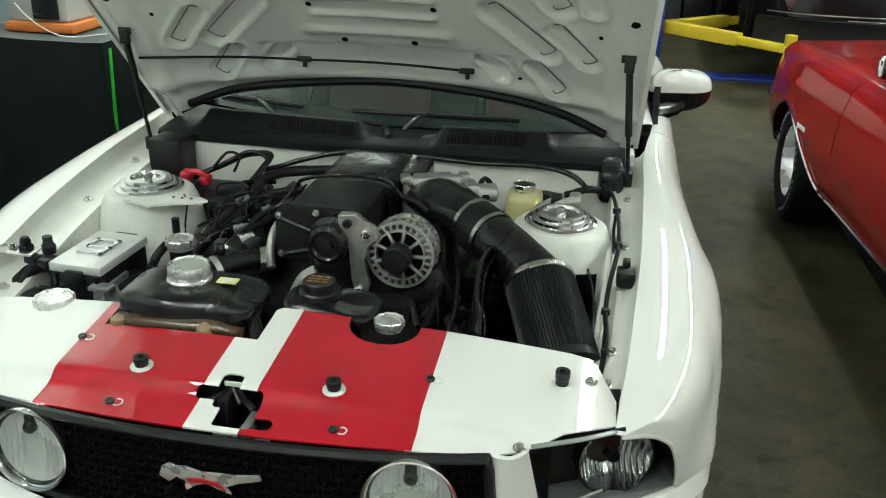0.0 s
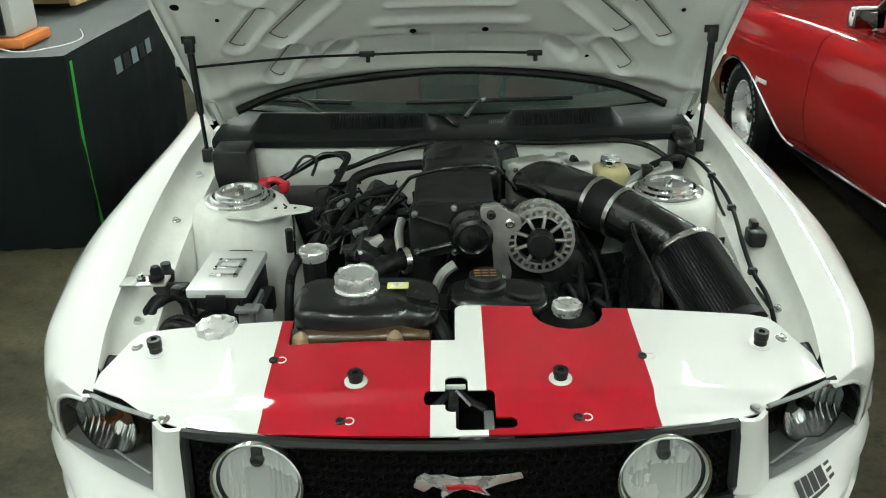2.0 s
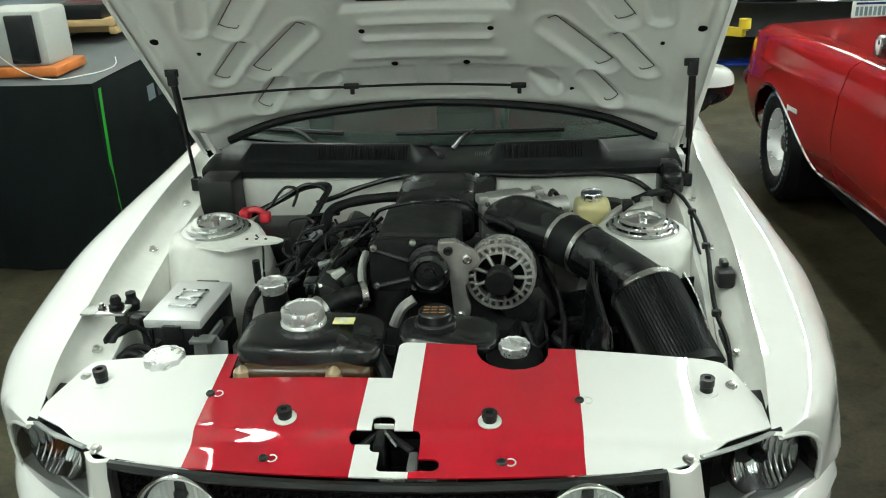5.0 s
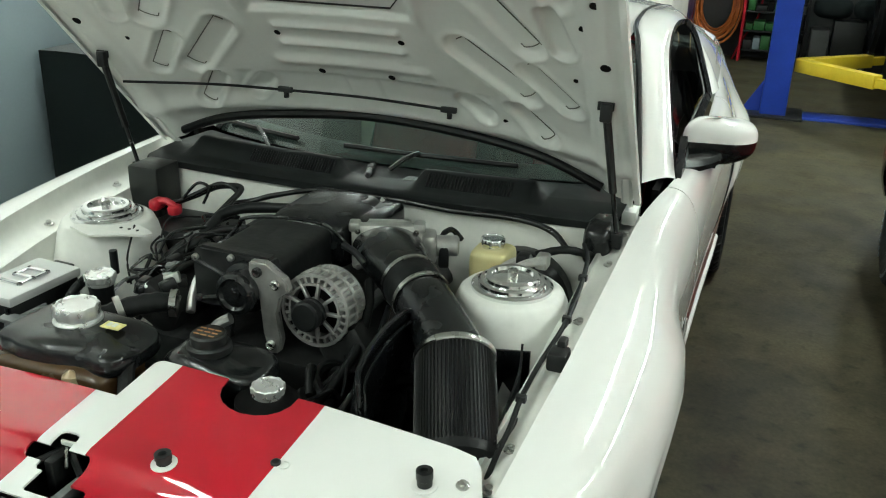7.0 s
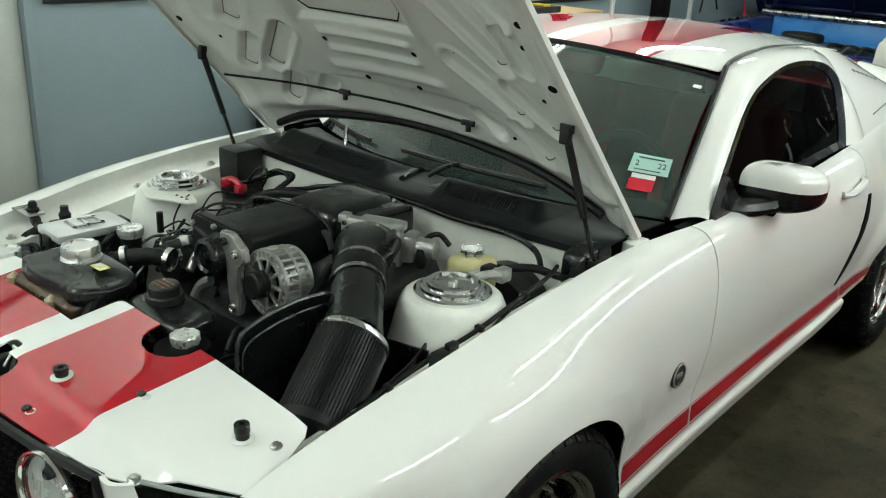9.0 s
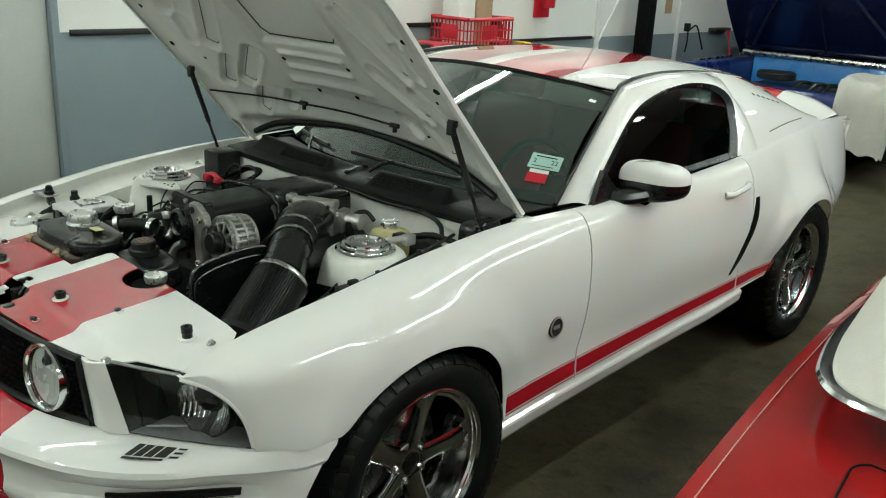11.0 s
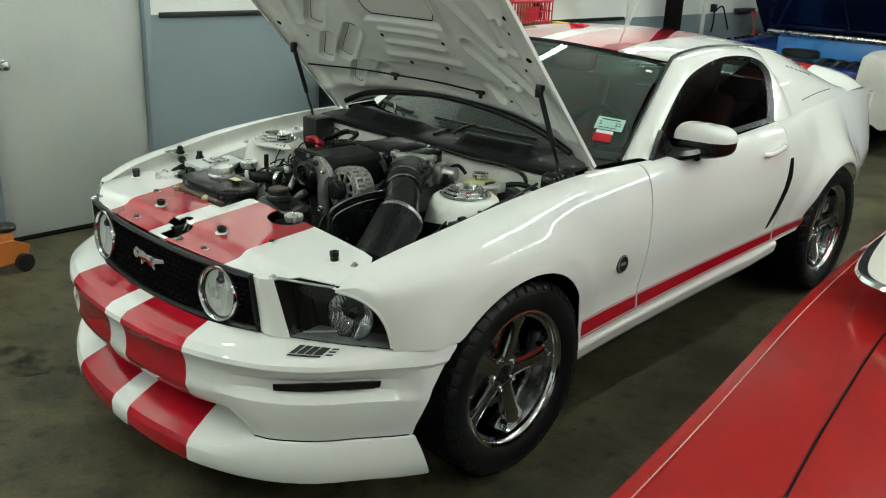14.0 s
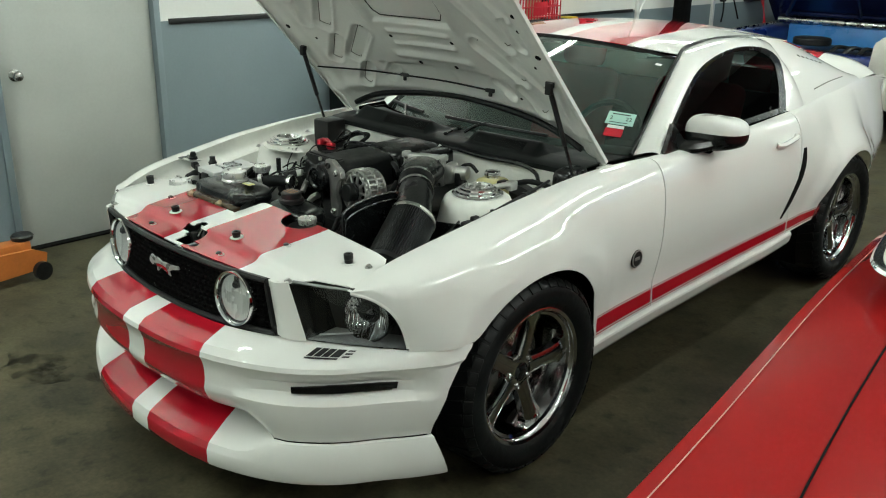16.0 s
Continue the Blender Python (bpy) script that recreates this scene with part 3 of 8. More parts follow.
bm = bmesh.new()
sheet(bm, screen_at, span(-1, 1, 24), span(0, 1, 10))
ws = part("windscreen", bm, SCREEN, CAR, "tinted windscreen glass", 80)
bm = bmesh.new()
sheet(bm, lambda u, v: screen_at(u, 0.965 + 0.035 * v) + Vector((0, -0.002, 0.003)), span(-1, 1, 20), [0, 1])
part("top_band", bm, VOID, ws)
# registration and inspection stickers low in the corner of the windscreen
for u0, u1, v0, v1, mt, nm in ((0.81, 0.96, 0.21, 0.31, TEAL, "windscreen_sticker"), (0.825, 0.92, 0.118, 0.178, PLASTRED, "windscreen_sticker"), (0.83, 0.92, 0.180, 0.204, PAPER, "windscreen_sticker"), (0.905, 0.945, 0.835, 0.865, PAPER, "windscreen_sticker")):
    bm = bmesh.new()
    sheet(bm, lambda u, v: screen_at(u, v) + Vector((0.001, -0.004, 0.004)), span(u0, u1, 4), span(v0, v1, 3))
    part(nm, bm, mt, ws)
for v, u0, u1, h in ((0.286, 0.835, 0.935, 0.008), (0.222, 0.83, 0.93, 0.005)):
    bm = bmesh.new()
    sheet(bm, lambda u, w: screen_at(u, w) + Vector((0.0015, -0.006, 0.006)), span(u0, u1, 3), (v, v + h))
    part("printed_bar", bm, INK, ws)


def lettering(words, u, v, size):
    """Printed characters lying on the windscreen glass."""
    c = bpy.data.curves.new("lettering", "FONT")
    c.body, c.size, c.align_x, c.extrude = words, size, "CENTER", 0.0003
    c.materials.append(INK)
    ob = new("lettering", c)
    at = screen_at(u, v) + Vector((0.0016, -0.0065, 0.0065))
    ex = (screen_at(u + 0.02, v) - screen_at(u - 0.02, v)).normalized()
    ez = ex.cross(screen_at(u, v + 0.02) - screen_at(u, v - 0.02)).normalized()
    ob.matrix_world = Matrix.Translation(at) @ Matrix((ex, ez.cross(ex), ez)).transposed().to_4x4()
    ob.parent = ws
    ob.matrix_parent_inverse = ws.matrix_world.inverted()
    return ob


lettering("2", 0.838, 0.243, 0.026)
lettering("22", 0.932, 0.243, 0.026)


def rear_at(u, v):
    k = abs(u) ** 2
    return Vector((u * 0.553, 2.40, 1.345 - 0.035 * k)).lerp(Vector((u * 0.62, 3.06 - 0.05 * k, 1.075)), v) + Vector((0, 0.01, 0.03)) * math.sin(math.pi * v)


bm = bmesh.new()
sheet(bm, rear_at, span(-1, 1, 16), span(0, 1, 8))
part("rear_window", bm, WINDOW, CAR, "tinted rear window glass", 80)


def deck_at(x, y):
    return Vector((x, y, 1.072 - 0.03 * (abs(x) / 0.74) ** 2 - 0.06 * (y - 3.0)))


bm = bmesh.new()
DC = sorted(set(COLS + [0.63, -0.63, 0.665, -0.665, 0.69, -0.69]))
sheet(bm, deck_at, DC, span(3.0, 3.72, 14), striped)
sheet(bm, lambda x, v: deck_at(x, 3.72).lerp(Vector((x * 0.97, 3.73 - 0.10 * (abs(x) / 0.7) ** 2, 0.64)), v), DC, span(0, 1, 6), striped)
thicken(bm, 0.004)
part("deck_lid", bm, [WHITE, RED], CAR, "white deck lid with red stripes", 50)


def spoiler_at(x, k):
    y, up = ((3.20, 0.002), (3.30, 0.03), (3.42, 0.078), (3.49, 0.104), (3.53, 0.108), (3.55, 0.09), (3.56, 0.0))[int(k)]
    a = abs(x) / 0.70
    return deck_at(x, y - 0.05 * a**4) + Vector((0, 0, up * (1 - 0.75 * a**5) + 0.003))


bm = bmesh.new()
sheet(bm, spoiler_at, DC, list(range(7)), striped)
thicken(bm, 0.004)
part("spoiler", bm, [WHITE, RED], CAR, "white rear spoiler with two red stripes", 50)
bm = bmesh.new()
tube(bm, [deck_at(x, 3.195 - 0.05 * (abs(x) / 0.7) ** 4) + Vector((0, 0, 0.003)) for x in DC], 0.004, 5, 1)
part("spoiler_gap", bm, VOID, CAR)
bm = bmesh.new()
box(bm, (-0.62, 2.0, 0.22), (0.62, 3.55, 0.60), 0.03)
box(bm, (-0.72, 0.62, 0.22), (0.72, 2.0, 0.42), 0.03)
part("underbody", bm, VOID, CAR)

# ---- cabin: dash, seats, wheel ----
bm = bmesh.new()
sheet(bm, lambda x, v: Vector((x, 0.70 + 0.2 * v + 0.16 * (abs(x) / 0.7) ** 2, 0.955 + 0.012 * math.sin(3.1 * v) - 0.30 * max(0, v - 0.85) / 0.15)), span(-0.70, 0.70, 12), [0, 0.3, 0.6, 0.85, 1.0])
part("dashboard", bm, PLASTIC, CAR)
# black boxes added so the cabin reads dark through the glass
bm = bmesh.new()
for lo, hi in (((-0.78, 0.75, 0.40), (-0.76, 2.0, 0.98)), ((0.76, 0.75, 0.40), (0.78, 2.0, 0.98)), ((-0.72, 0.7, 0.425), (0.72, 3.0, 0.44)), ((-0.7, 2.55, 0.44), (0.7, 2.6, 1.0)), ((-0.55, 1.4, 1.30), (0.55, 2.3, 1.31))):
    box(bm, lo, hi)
part("cabin_blackout", bm, VOID, CAR)
for sx in (0.37, -0.37):
    bm = bmesh.new()
    box(bm, (-0.24, -0.27, 0), (0.24, 0.25, 0.16), 0.05, Matrix.Translation((sx, 1.52, 0.45)), segs=3)
    st = part("seat", bm, SEATRED, CAR, "red cloth bucket seat")
    bm = bmesh.new()
    box(bm, (-0.24, -0.05, 0), (0.24, 0.07, 0.60), 0.05, pose(sx, 1.78, 0.55, -16), segs=3)
    box(bm, (-0.13, -0.04, 0.60), (0.13, 0.05, 0.78), 0.04, pose(sx, 1.78, 0.55, -16), segs=3)
    part("backrest", bm, SEATRED, st)
bm = bmesh.new()
ring = [(0.37 + 0.18 * math.cos(a), 1.12 + 0.06 * math.sin(a), 0.93 + 0.17 * math.sin(a)) for a in span(0, 2 * math.pi, 20)]
tube(bm, ring, 0.016, 6, 1)
part("steering_wheel", bm, PLASTIC, CAR)

# ---- door mirrors ----
for s in (1, -1):
    def shell(a, b, grow=1.0):
        ca, sa, cb, sb = math.cos(a), math.sin(a), math.cos(b), math.sin(b)
        p = lambda c, e: math.copysign(abs(c) ** e, c)
        return Vector((s * (0.906 + 0.110 * grow * p(ca, 0.55) * p(cb, 0.6)), 1.118 + 0.065 * grow * p(sa, 0.7) * p(cb, 0.6) + 0.042 * p(ca, 1), 1.052 + (0.072 - 0.008 * ca) * grow * p(sb, 0.7)))

    bm = bmesh.new()
    sheet(bm, shell, span(0, 2 * math.pi, 32), span(0.02, math.pi / 2, 10))
    mir = part("door_mirror", bm, WHITE, CAR, "white mirror cap over a black housing", 70)
    bm = bmesh.new()
    sheet(bm, lambda a, b: shell(a, b, 0.99), span(0, 2 * math.pi, 32), span(-math.pi / 2, 0.08, 10))
    tube(bm, [(s * 0.80, 1.00, 0.995), (s * 0.85, 1.03, 1.0), (s * 0.89, 1.08, 1.012)], 0.044, 10, 4, flat=0.7)
    prism(bm, [(0, 0), (0.20, 0.0), (0.05, 0.12)], 0.02, Matrix.Translation((s * 0.806, 0.86, 0.985)) @ Matrix(((0, 0, s, 0), (1, 0, 0, 0), (0, 1, 0, 0), (0, 0, 0, 1))))
    part("mirror_housing", bm, SATIN, mir)


# ---- wheels ----
def wheel(yc, zc, s, r=0.352):
    m = Matrix.Translation((s * 0.79, yc, zc)) @ Matrix.Rotation(s * math.pi / 2, 4, "Y")
    bm = bmesh.new()
    rim = 0.247
    lathe(bm, [(rim, -0.13), (rim, 0.085), (rim + 0.006, 0.098), (rim - 0.004, 0.104), (rim - 0.012, 0.098), (rim - 0.015, 0.088), (rim - 0.026, 0.082), (rim - 0.029, 0.03), (rim - 0.036, -0.02), (rim - 0.040, -0.13)], m, 48, cap=False)
    w = part("wheel", bm, DARKCHROME, CAR, "polished five-spoke wheel with a low-profile tyre", 40)
    bm = bmesh.new()
    lathe(bm, [(rim - 0.012, 0.094), (rim - 0.008, 0.104), (rim + 0.002, 0.110), (rim + 0.010, 0.106), (rim + 0.010, 0.098)], m, 64, cap=False)
    part("rim_lip", bm, CHROME, w, "bright polished rim lip")
    bm = bmesh.new()
    lathe(bm, [(rim - 0.004, -0.13), (rim + 0.03, -0.142), (r - 0.03, -0.138), (r - 0.006, -0.118), (r, -0.08), (r, 0.08), (r - 0.006, 0.108), (r - 0.028, 0.126), (rim + 0.035, 0.128), (rim + 0.012, 0.116), (rim - 0.002, 0.10)], m, 56, cap=False)
    ty = part("tyre", bm, RUBBER, w, "black low-profile tyre", 40)
    bm = bmesh.new()
    for k in range(44):
        a = 2 * math.pi * k / 44
        q = m @ Matrix.Rotation(a, 4, "Z") @ Matrix.Translation((r - 0.002, 0, 0.045)) @ Matrix.Rotation(0.35, 4, "X")
        box(bm, (-0.006, -0.0185, -0.05), (0.004, 0.0185, 0.060), 0, q)
        q = m @ Matrix.Rotation(a - 0.055, 4, "Z") @ Matrix.Translation((r - 0.013, 0, 0.114)) @ Matrix.Rotation(-0.80, 4, "Y")
        box(bm, (-0.006, -0.0195, -0.016), (0.004, 0.0195, 0.014), 0.002, q)
        q = m @ Matrix.Rotation(a + 0.07, 4, "Z") @ Matrix.Translation((r - 0.002, 0, -0.06)) @ Matrix.Rotation(-0.35, 4, "X")
        box(bm, (-0.006, -0.0165, -0.05), (0.003, 0.0165, 0.04), 0, q)
    part("tread", bm, RUBBER, w)
    for k in range(5):
        bm = bmesh.new()
        q = m @ Matrix.Rotation(2 * math.pi * (k + 0.28) / 5, 4, "Z")
        us = [0.045, 0.075, 0.12, 0.17, 0.20, rim - 0.026]
        hw = spline([(0.045, 0.040), (0.09, 0.034), (0.15, 0.033), (0.19, 0.038), (rim - 0.026, 0.052)])
        top = spline([(0.045, 0.050), (0.10, 0.052), (0.17, 0.056), (rim - 0.026, 0.062)])
        pr = [(-1, -0.034), (-0.92, -0.006), (-0.45, 0.004), (0.45, 0.004), (0.92, -0.006), (1, -0.034)]
        sheet(bm, lambda u, j: q @ Vector((u, hw(u) * pr[int(j)][0], top(u) + pr[int(j)][1])), us, list(range(6)))
        part("spoke", bm, SPOKE, w, angle=40)
    bm = bmesh.new()
    lathe(bm, [(0.075, 0.01), (0.075, 0.040), (0.068, 0.050), (0.036, 0.052), (0.034, 0.046), (0, 0.046)], m, 24)
    part("hub", bm, DARKCHROME, w)
    bm = bmesh.new()
    lathe(bm, [(0.032, 0.046), (0.032, 0.053), (0.026, 0.057), (0, 0.058)], m, 24)
    part("centre_cap", bm, SATIN, w, "black centre cap")
    for k in range(5):
        a = 2 * math.pi * (k + 0.78) / 5
        bm = bmesh.new()
        lathe(bm, [(0.010, 0.044), (0.010, 0.064), (0.007, 0.070), (0, 0.070)], m @ Matrix.Translation((0.054 * math.cos(a), 0.054 * math.sin(a), -0.008)), 6)
        part("lug_nut", bm, DARKCHROME, w)
    bm = bmesh.new()
    lathe(bm, [(0.0, -0.02), (0.17, -0.02), (0.17, -0.045), (0, -0.045)], m, 40)
    part("brake_disc", bm, STEEL, w)
    bm = bmesh.new()
    sheet(bm, lambda a, v: m @ Vector(((0.120 + 0.055 * v) * math.cos(a), (0.120 + 0.055 * v) * math.sin(a), -0.012)), span(1.4 * s + 1.67, 1.4 * s + 2.3, 8), [0, 1])
    thicken(bm, 0.03)
    part("brake_caliper", bm, CALIPER, w, "red brake caliper")


for yc, zc in ((0.0, 0.352), (2.715, 0.352)):
    for s in (1, -1):
        wheel(yc, zc, s)

# small round badge on each fender
for s in (1, -1):
    bm = bmesh.new()
    n = Vector((s, 0, 0.03))
    lathe(bm, [(0.036, -0.004), (0.036, 0.004), (0.030, 0.005), (0.029, 0.003), (0, 0.003)], axis(side(0.585, 0.645, s, 0.001), n), 28)
    bd = part("fender_badge", bm, CAST, CAR, "small round dark badge")
    bm = bmesh.new()
    lathe(bm, [(0.034, 0.004), (0.034, 0.007), (0.030, 0.007), (0.030, 0.004)], axis(side(0.585, 0.645, s, 0.001), n), 28, cap=False)
    box(bm, (-0.016, -0.006, 0.003), (0.016, 0.006, 0.006), 0.001, axis(side(0.585, 0.645, s, 0.001), n))
    part("badge_ring", bm, ALU, bd)


# ---- the white car: nose ----
PLAN = path([(0, -1.0, 0), (0.2, -0.99, 0), (0.366, -0.961, 0), (0.52, -0.905, 0), (0.64, -0.835, 0), (0.74, -0.74, 0), (0.81, -0.635, 0), (0.866, -0.555, 0), (0.899, -0.5, 0), (0.924, -0.45, 0), (0.938, -0.36, 0)], 8)
PLAN_X = [p.x for p in PLAN]


HA, HB, HC, HD = Vector((0.563, -0.766, 0.812)), Vector((0.768, -0.600, 0.800)), Vector((0.850, -0.545, 0.622)), Vector((0.598, -0.736, 0.632))


def plan(x):
    """The bumper's outline from above at a half-width, and the way out of it."""
    i = max(k for k in range(len(PLAN) - 1) if PLAN_X[k] <= max(x, 0) + 1e-9)
    a, b = PLAN[i], PLAN[i + 1]
    t = (x - a.x) / (b.x - a.x)
    prev, nxt = PLAN[max(i - 1, 0)], PLAN[min(i + 2, len(PLAN) - 1)]
    way = (b - prev).normalized().lerp((nxt - a).normalized(), t)
    return a.lerp(b, t), Vector((way.y, -way.x, 0)).normalized()


BUMPER_END = spline([(0.18, -0.448), (0.24, -0.466), (0.32, -0.484), (0.36, -0.484), (0.42, -0.470), (0.48, -0.450), (0.53, -0.424), (0.57, -0.396), (0.60, -0.366), (0.62, -0.340)])


@functools.lru_cache(maxsize=None)
def bumper_reach(d, z):
    """The half-width at which a row of the bumper meets the wheel opening."""
    lo, hi = 0.5, PLAN_X[-1]
    for _ in range(24):
        mid = (lo + hi) / 2
        p, n = plan(mid)
        lo, hi = (mid, hi) if p.y - n.y * d < BUMPER_END(z) else (lo, mid)
    return lo


def out_of(x, d, z):
    """A place d inside the bumper's outline at height z."""
    s = -1 if x < 0 else 1
    a, most = abs(x), bumper_reach(round(d, 4), round(z, 4))
    if a > 0.70:
        a = 0.70 + min(1.0, (a - 0.70) / 0.236) * (most - 0.70)
    p, n = plan(a)
    q = p - n * d
    if abs(x) > 0.94:
        q += Vector((-0.035, 0.006, 0))
    return Vector((s * max(q.x, 0) if abs(x) > 1e-6 else 0, q.y, z))


SOLID = spline([(0.0, 0), (0.46, 0), (0.60, 1), (0.9, 1)])
TOPIN = spline([(0.0, 0.135), (0.366, 0.115), (0.5, 0.112), (0.62, 0.098), (0.70, 0.078), (0.78, 0.042), (0.846, 0.010), (0.91, 0.004)])
TOPZ = spline([(0.0, 0.628), (0.5, 0.632), (0.62, 0.634), (0.75, 0.624), (0.855, 0.617), (0.94, 0.613)])


def fascia(x, k):
    a = abs(x)
    t, o = TOPIN(a), SOLID(a)
    c = o * min(1, max(0, (0.925 - a) / 0.10))
    rows = [(t, TOPZ(a)), (t * 0.55, TOPZ(a) - 0.012), (t * 0.18, TOPZ(a) - 0.024), (0.001, 0.586), (-0.003, 0.571), (0.004, 0.558), (0.010 + 0.006 * c - 0.008 * (o - c), 0.538), (0.012 + 0.020 * c - 0.010 * (o - c), 0.524), (0.012 + 0.024 * c - 0.010 * (o - c), 0.490), (0.010 + 0.014 * c - 0.008 * (o - c), 0.478), (0.006 - 0.006 * o, 0.462), (0.008 - 0.008 * o, 0.45), (0.022 - 0.016 * o, 0.42 - 0.02 * o), (0.045 - 0.031 * o, 0.395 - 0.032 * o), (0.085 - 0.060 * o, 0.38 - 0.053 * o)]
    # beside the grille the bumper's top runs in to the foot of the lamp
    if k < 3 and a > 0.5:
        u = min(1, max(0, (a - 0.60) / 0.27))
        foot = HD.lerp(HC, u) + Vector((0.004, -0.006, 0)) * math.sin(math.pi * u) + Vector((-0.002, 0.006, -0.003))
        foot = Vector((foot.x * (-1 if x < 0 else 1), foot.y, foot.z))
        lip = out_of(x, 0.001, 0.586)
        mid = foot.lerp(lip, k / 3)
        mid.z += (0, 0.008, 0.008)[int(k)]
        w = min(1, (a - 0.5) / 0.08) * min(1, max(0, (0.93 - a) / 0.05))
        return out_of(x, *rows[int(k)]).lerp(mid, w)
    d, z = rows[int(k)]
    return out_of(x, d, z)


def shelf(x, f):
    """On the bumper's top, f from the foot of the lamp to the front lip."""
    i = min(2, int(f))
    return fascia(x, i).lerp(fascia(x, i + 1), f - i)


FX = sorted({round(q * sg, 4) for sg in (1, -1) for q in [0, 0.052, 0.13, 0.21, 0.29, 0.362, 0.41, 0.46, 0.50, 0.54, 0.58, 0.62, 0.66, 0.70, 0.735, 0.77, 0.80, 0.825, 0.845, 0.86, 0.872, 0.884, 0.895, 0.906, 0.918, 0.926, 0.936, 0.95]})
bm = bmesh.new()
sheet(bm, fascia, FX, list(range(15)), lambda x, k: striped(x))
thicken(bm, 0.004)
bumper = part("front_bumper", bm, [WHITE, RED], CAR, "white front bumper with two red stripes", 26)


def chin(x, k):
    a = abs(x)
    o = SOLID(a)
    rows = [(0.15 - 0.128 * o, 0.335 - 0.011 * o), (0.09 - 0.072 * o, 0.312 + 0.012 * o), (0.03 - 0.018 * o, 0.282 + 0.040 * o), (0.006 + 0.002 * o, 0.268 + 0.046 * o), (-0.004, 0.250 + 0.03 * o), (-0.006, 0.245), (-0.006, 0.205), (0.0, 0.192), (0.10, 0.190)]
    d, z = rows[int(k)]
    return out_of(x, d, z)


bm = bmesh.new()
sheet(bm, chin, FX, list(range(9)), lambda x, k: striped(x))
thicken(bm, 0.005)
part("chin_spoiler", bm, [WHITE, RED], CAR, "white chin spoiler with two red stripes", 28)
# black sheet and block added behind the opening so it reads dark
bm = bmesh.new()
sheet(bm, lambda x, k: out_of(x, 0.17, (0.42, 0.20)[int(k)]), [x for x in FX if abs(x) <= 0.66], [0, 1])
box(bm, (-0.6, -0.70, 0.2), (0.6, -0.66, 0.78))
part("intake_backing", bm, VOID, CAR)
for s in (1, -1):
    # lamp slots in the bumper's corners
    bm = bmesh.new()
    sheet(bm, lambda x, v: out_of(s * x, 0.022 - 0.004 * v, 0.493 + 0.004 * (x - 0.64) / 0.2 + (0.029 - 0.008 * abs(x - 0.74) / 0.1) * v), span(0.637 - 0.0, 0.850, 14), span(0, 1, 3))
    thicken(bm, 0.006)
    lamp = part("corner_lamp", bm, BLACKPAINT, CAR, "narrow dark corner lamp in the bumper", 50)
    bm = bmesh.new()
    sheet(bm, lambda x, v: out_of(s * x, 0.014, 0.498 + 0.003 * v), span(0.79, 0.84, 6), [0, 1])
    part("lamp_glint", bm, CHROME, lamp)
# lettering on the bumper's corner, kept as plain bars
for x0, x1, f0, f1 in ((0.650, 0.664, 0.85, 1.85), (0.667, 0.683, 0.85, 1.85), (0.686, 0.702, 0.85, 1.85), (0.705, 0.726, 0.85, 1.85), (0.650, 0.726, 1.95, 2.12), (0.732, 0.748, 0.9, 1.1), (0.732, 0.748, 1.3, 1.5), (0.732, 0.748, 1.7, 1.9)):
    bm = bmesh.new()
    sheet(bm, lambda x, f: shelf(x, f) + Vector((0.001, -0.001, 0.003)), span(x0, x1, 3), (f0, f1))
    part("sticker_bar", bm, INK, bumper)


# ---- grille ----
def grille_at(u, v):
    """u across -1..1, v from the bottom edge up."""
    x = u * (0.509 - 0.013 * v)
    y = -(0.868 - 0.03 * v) + (0.082 - 0.044 * v) * abs(u) ** 2.2
    return Vector((x, y, 0.632 + 0.172 * v + 0.010 * u * u))


bm = bmesh.new()
sheet(bm, lambda u, v: grille_at(u, v) + Vector((0, 0.018, 0)), span(-1, 1, 24), span(0, 1, 4))
grille = part("grille", bm, VOID, CAR, "black honeycomb grille with two round lamps")
bm = bmesh.new()
ring = [grille_at(u, 0) for u in span(-1, 1, 24)] + [grille_at(1, v) for v in span(0.15, 0.85, 4)] + [grille_at(u, 1) for u in span(1, -1, 24)] + [grille_at(-1, v) for v in span(0.85, 0.15, 4)]
tube(bm, ring + ring[:1], 0.010, 6, 1)
part("grille_frame", bm, PLASTIC, grille)
bm = bmesh.new()
for row in range(10):
    for col in range(-19, 20):
        u, v = (col + 0.5 * (row % 2)) / 19.5, (row + 0.5) / 10
        if abs(u) > 0.97 or math.hypot((abs(u) * 0.503 - 0.365), (v - 0.51) * 0.172) < 0.086:
            continue
        c = [grille_at(u + 0.0235 * math.cos(k * math.pi / 3 + math.pi / 6), min(1, max(0, v + 0.060 * math.sin(k * math.pi / 3 + math.pi / 6)))) for k in range(6)]
        mid = grille_at(u, v)
        o = [bm.verts.new(p) for p in c]
        i = [bm.verts.new(mid.lerp(p, 0.80)) for p in c]
        e = [bm.verts.new(mid.lerp(p, 0.74) + Vector((0, 0.012, 0))) for p in c]
        for k in range(6):
            j = (k + 1) % 6
            bm.faces.new((o[k], o[j], i[j], i[k]))
            bm.faces.new((i[k], i[j], e[j], e[k]))
mesh_part = part("honeycomb", bm, VOID, grille)
mesh_part["kind"] = "stuff"
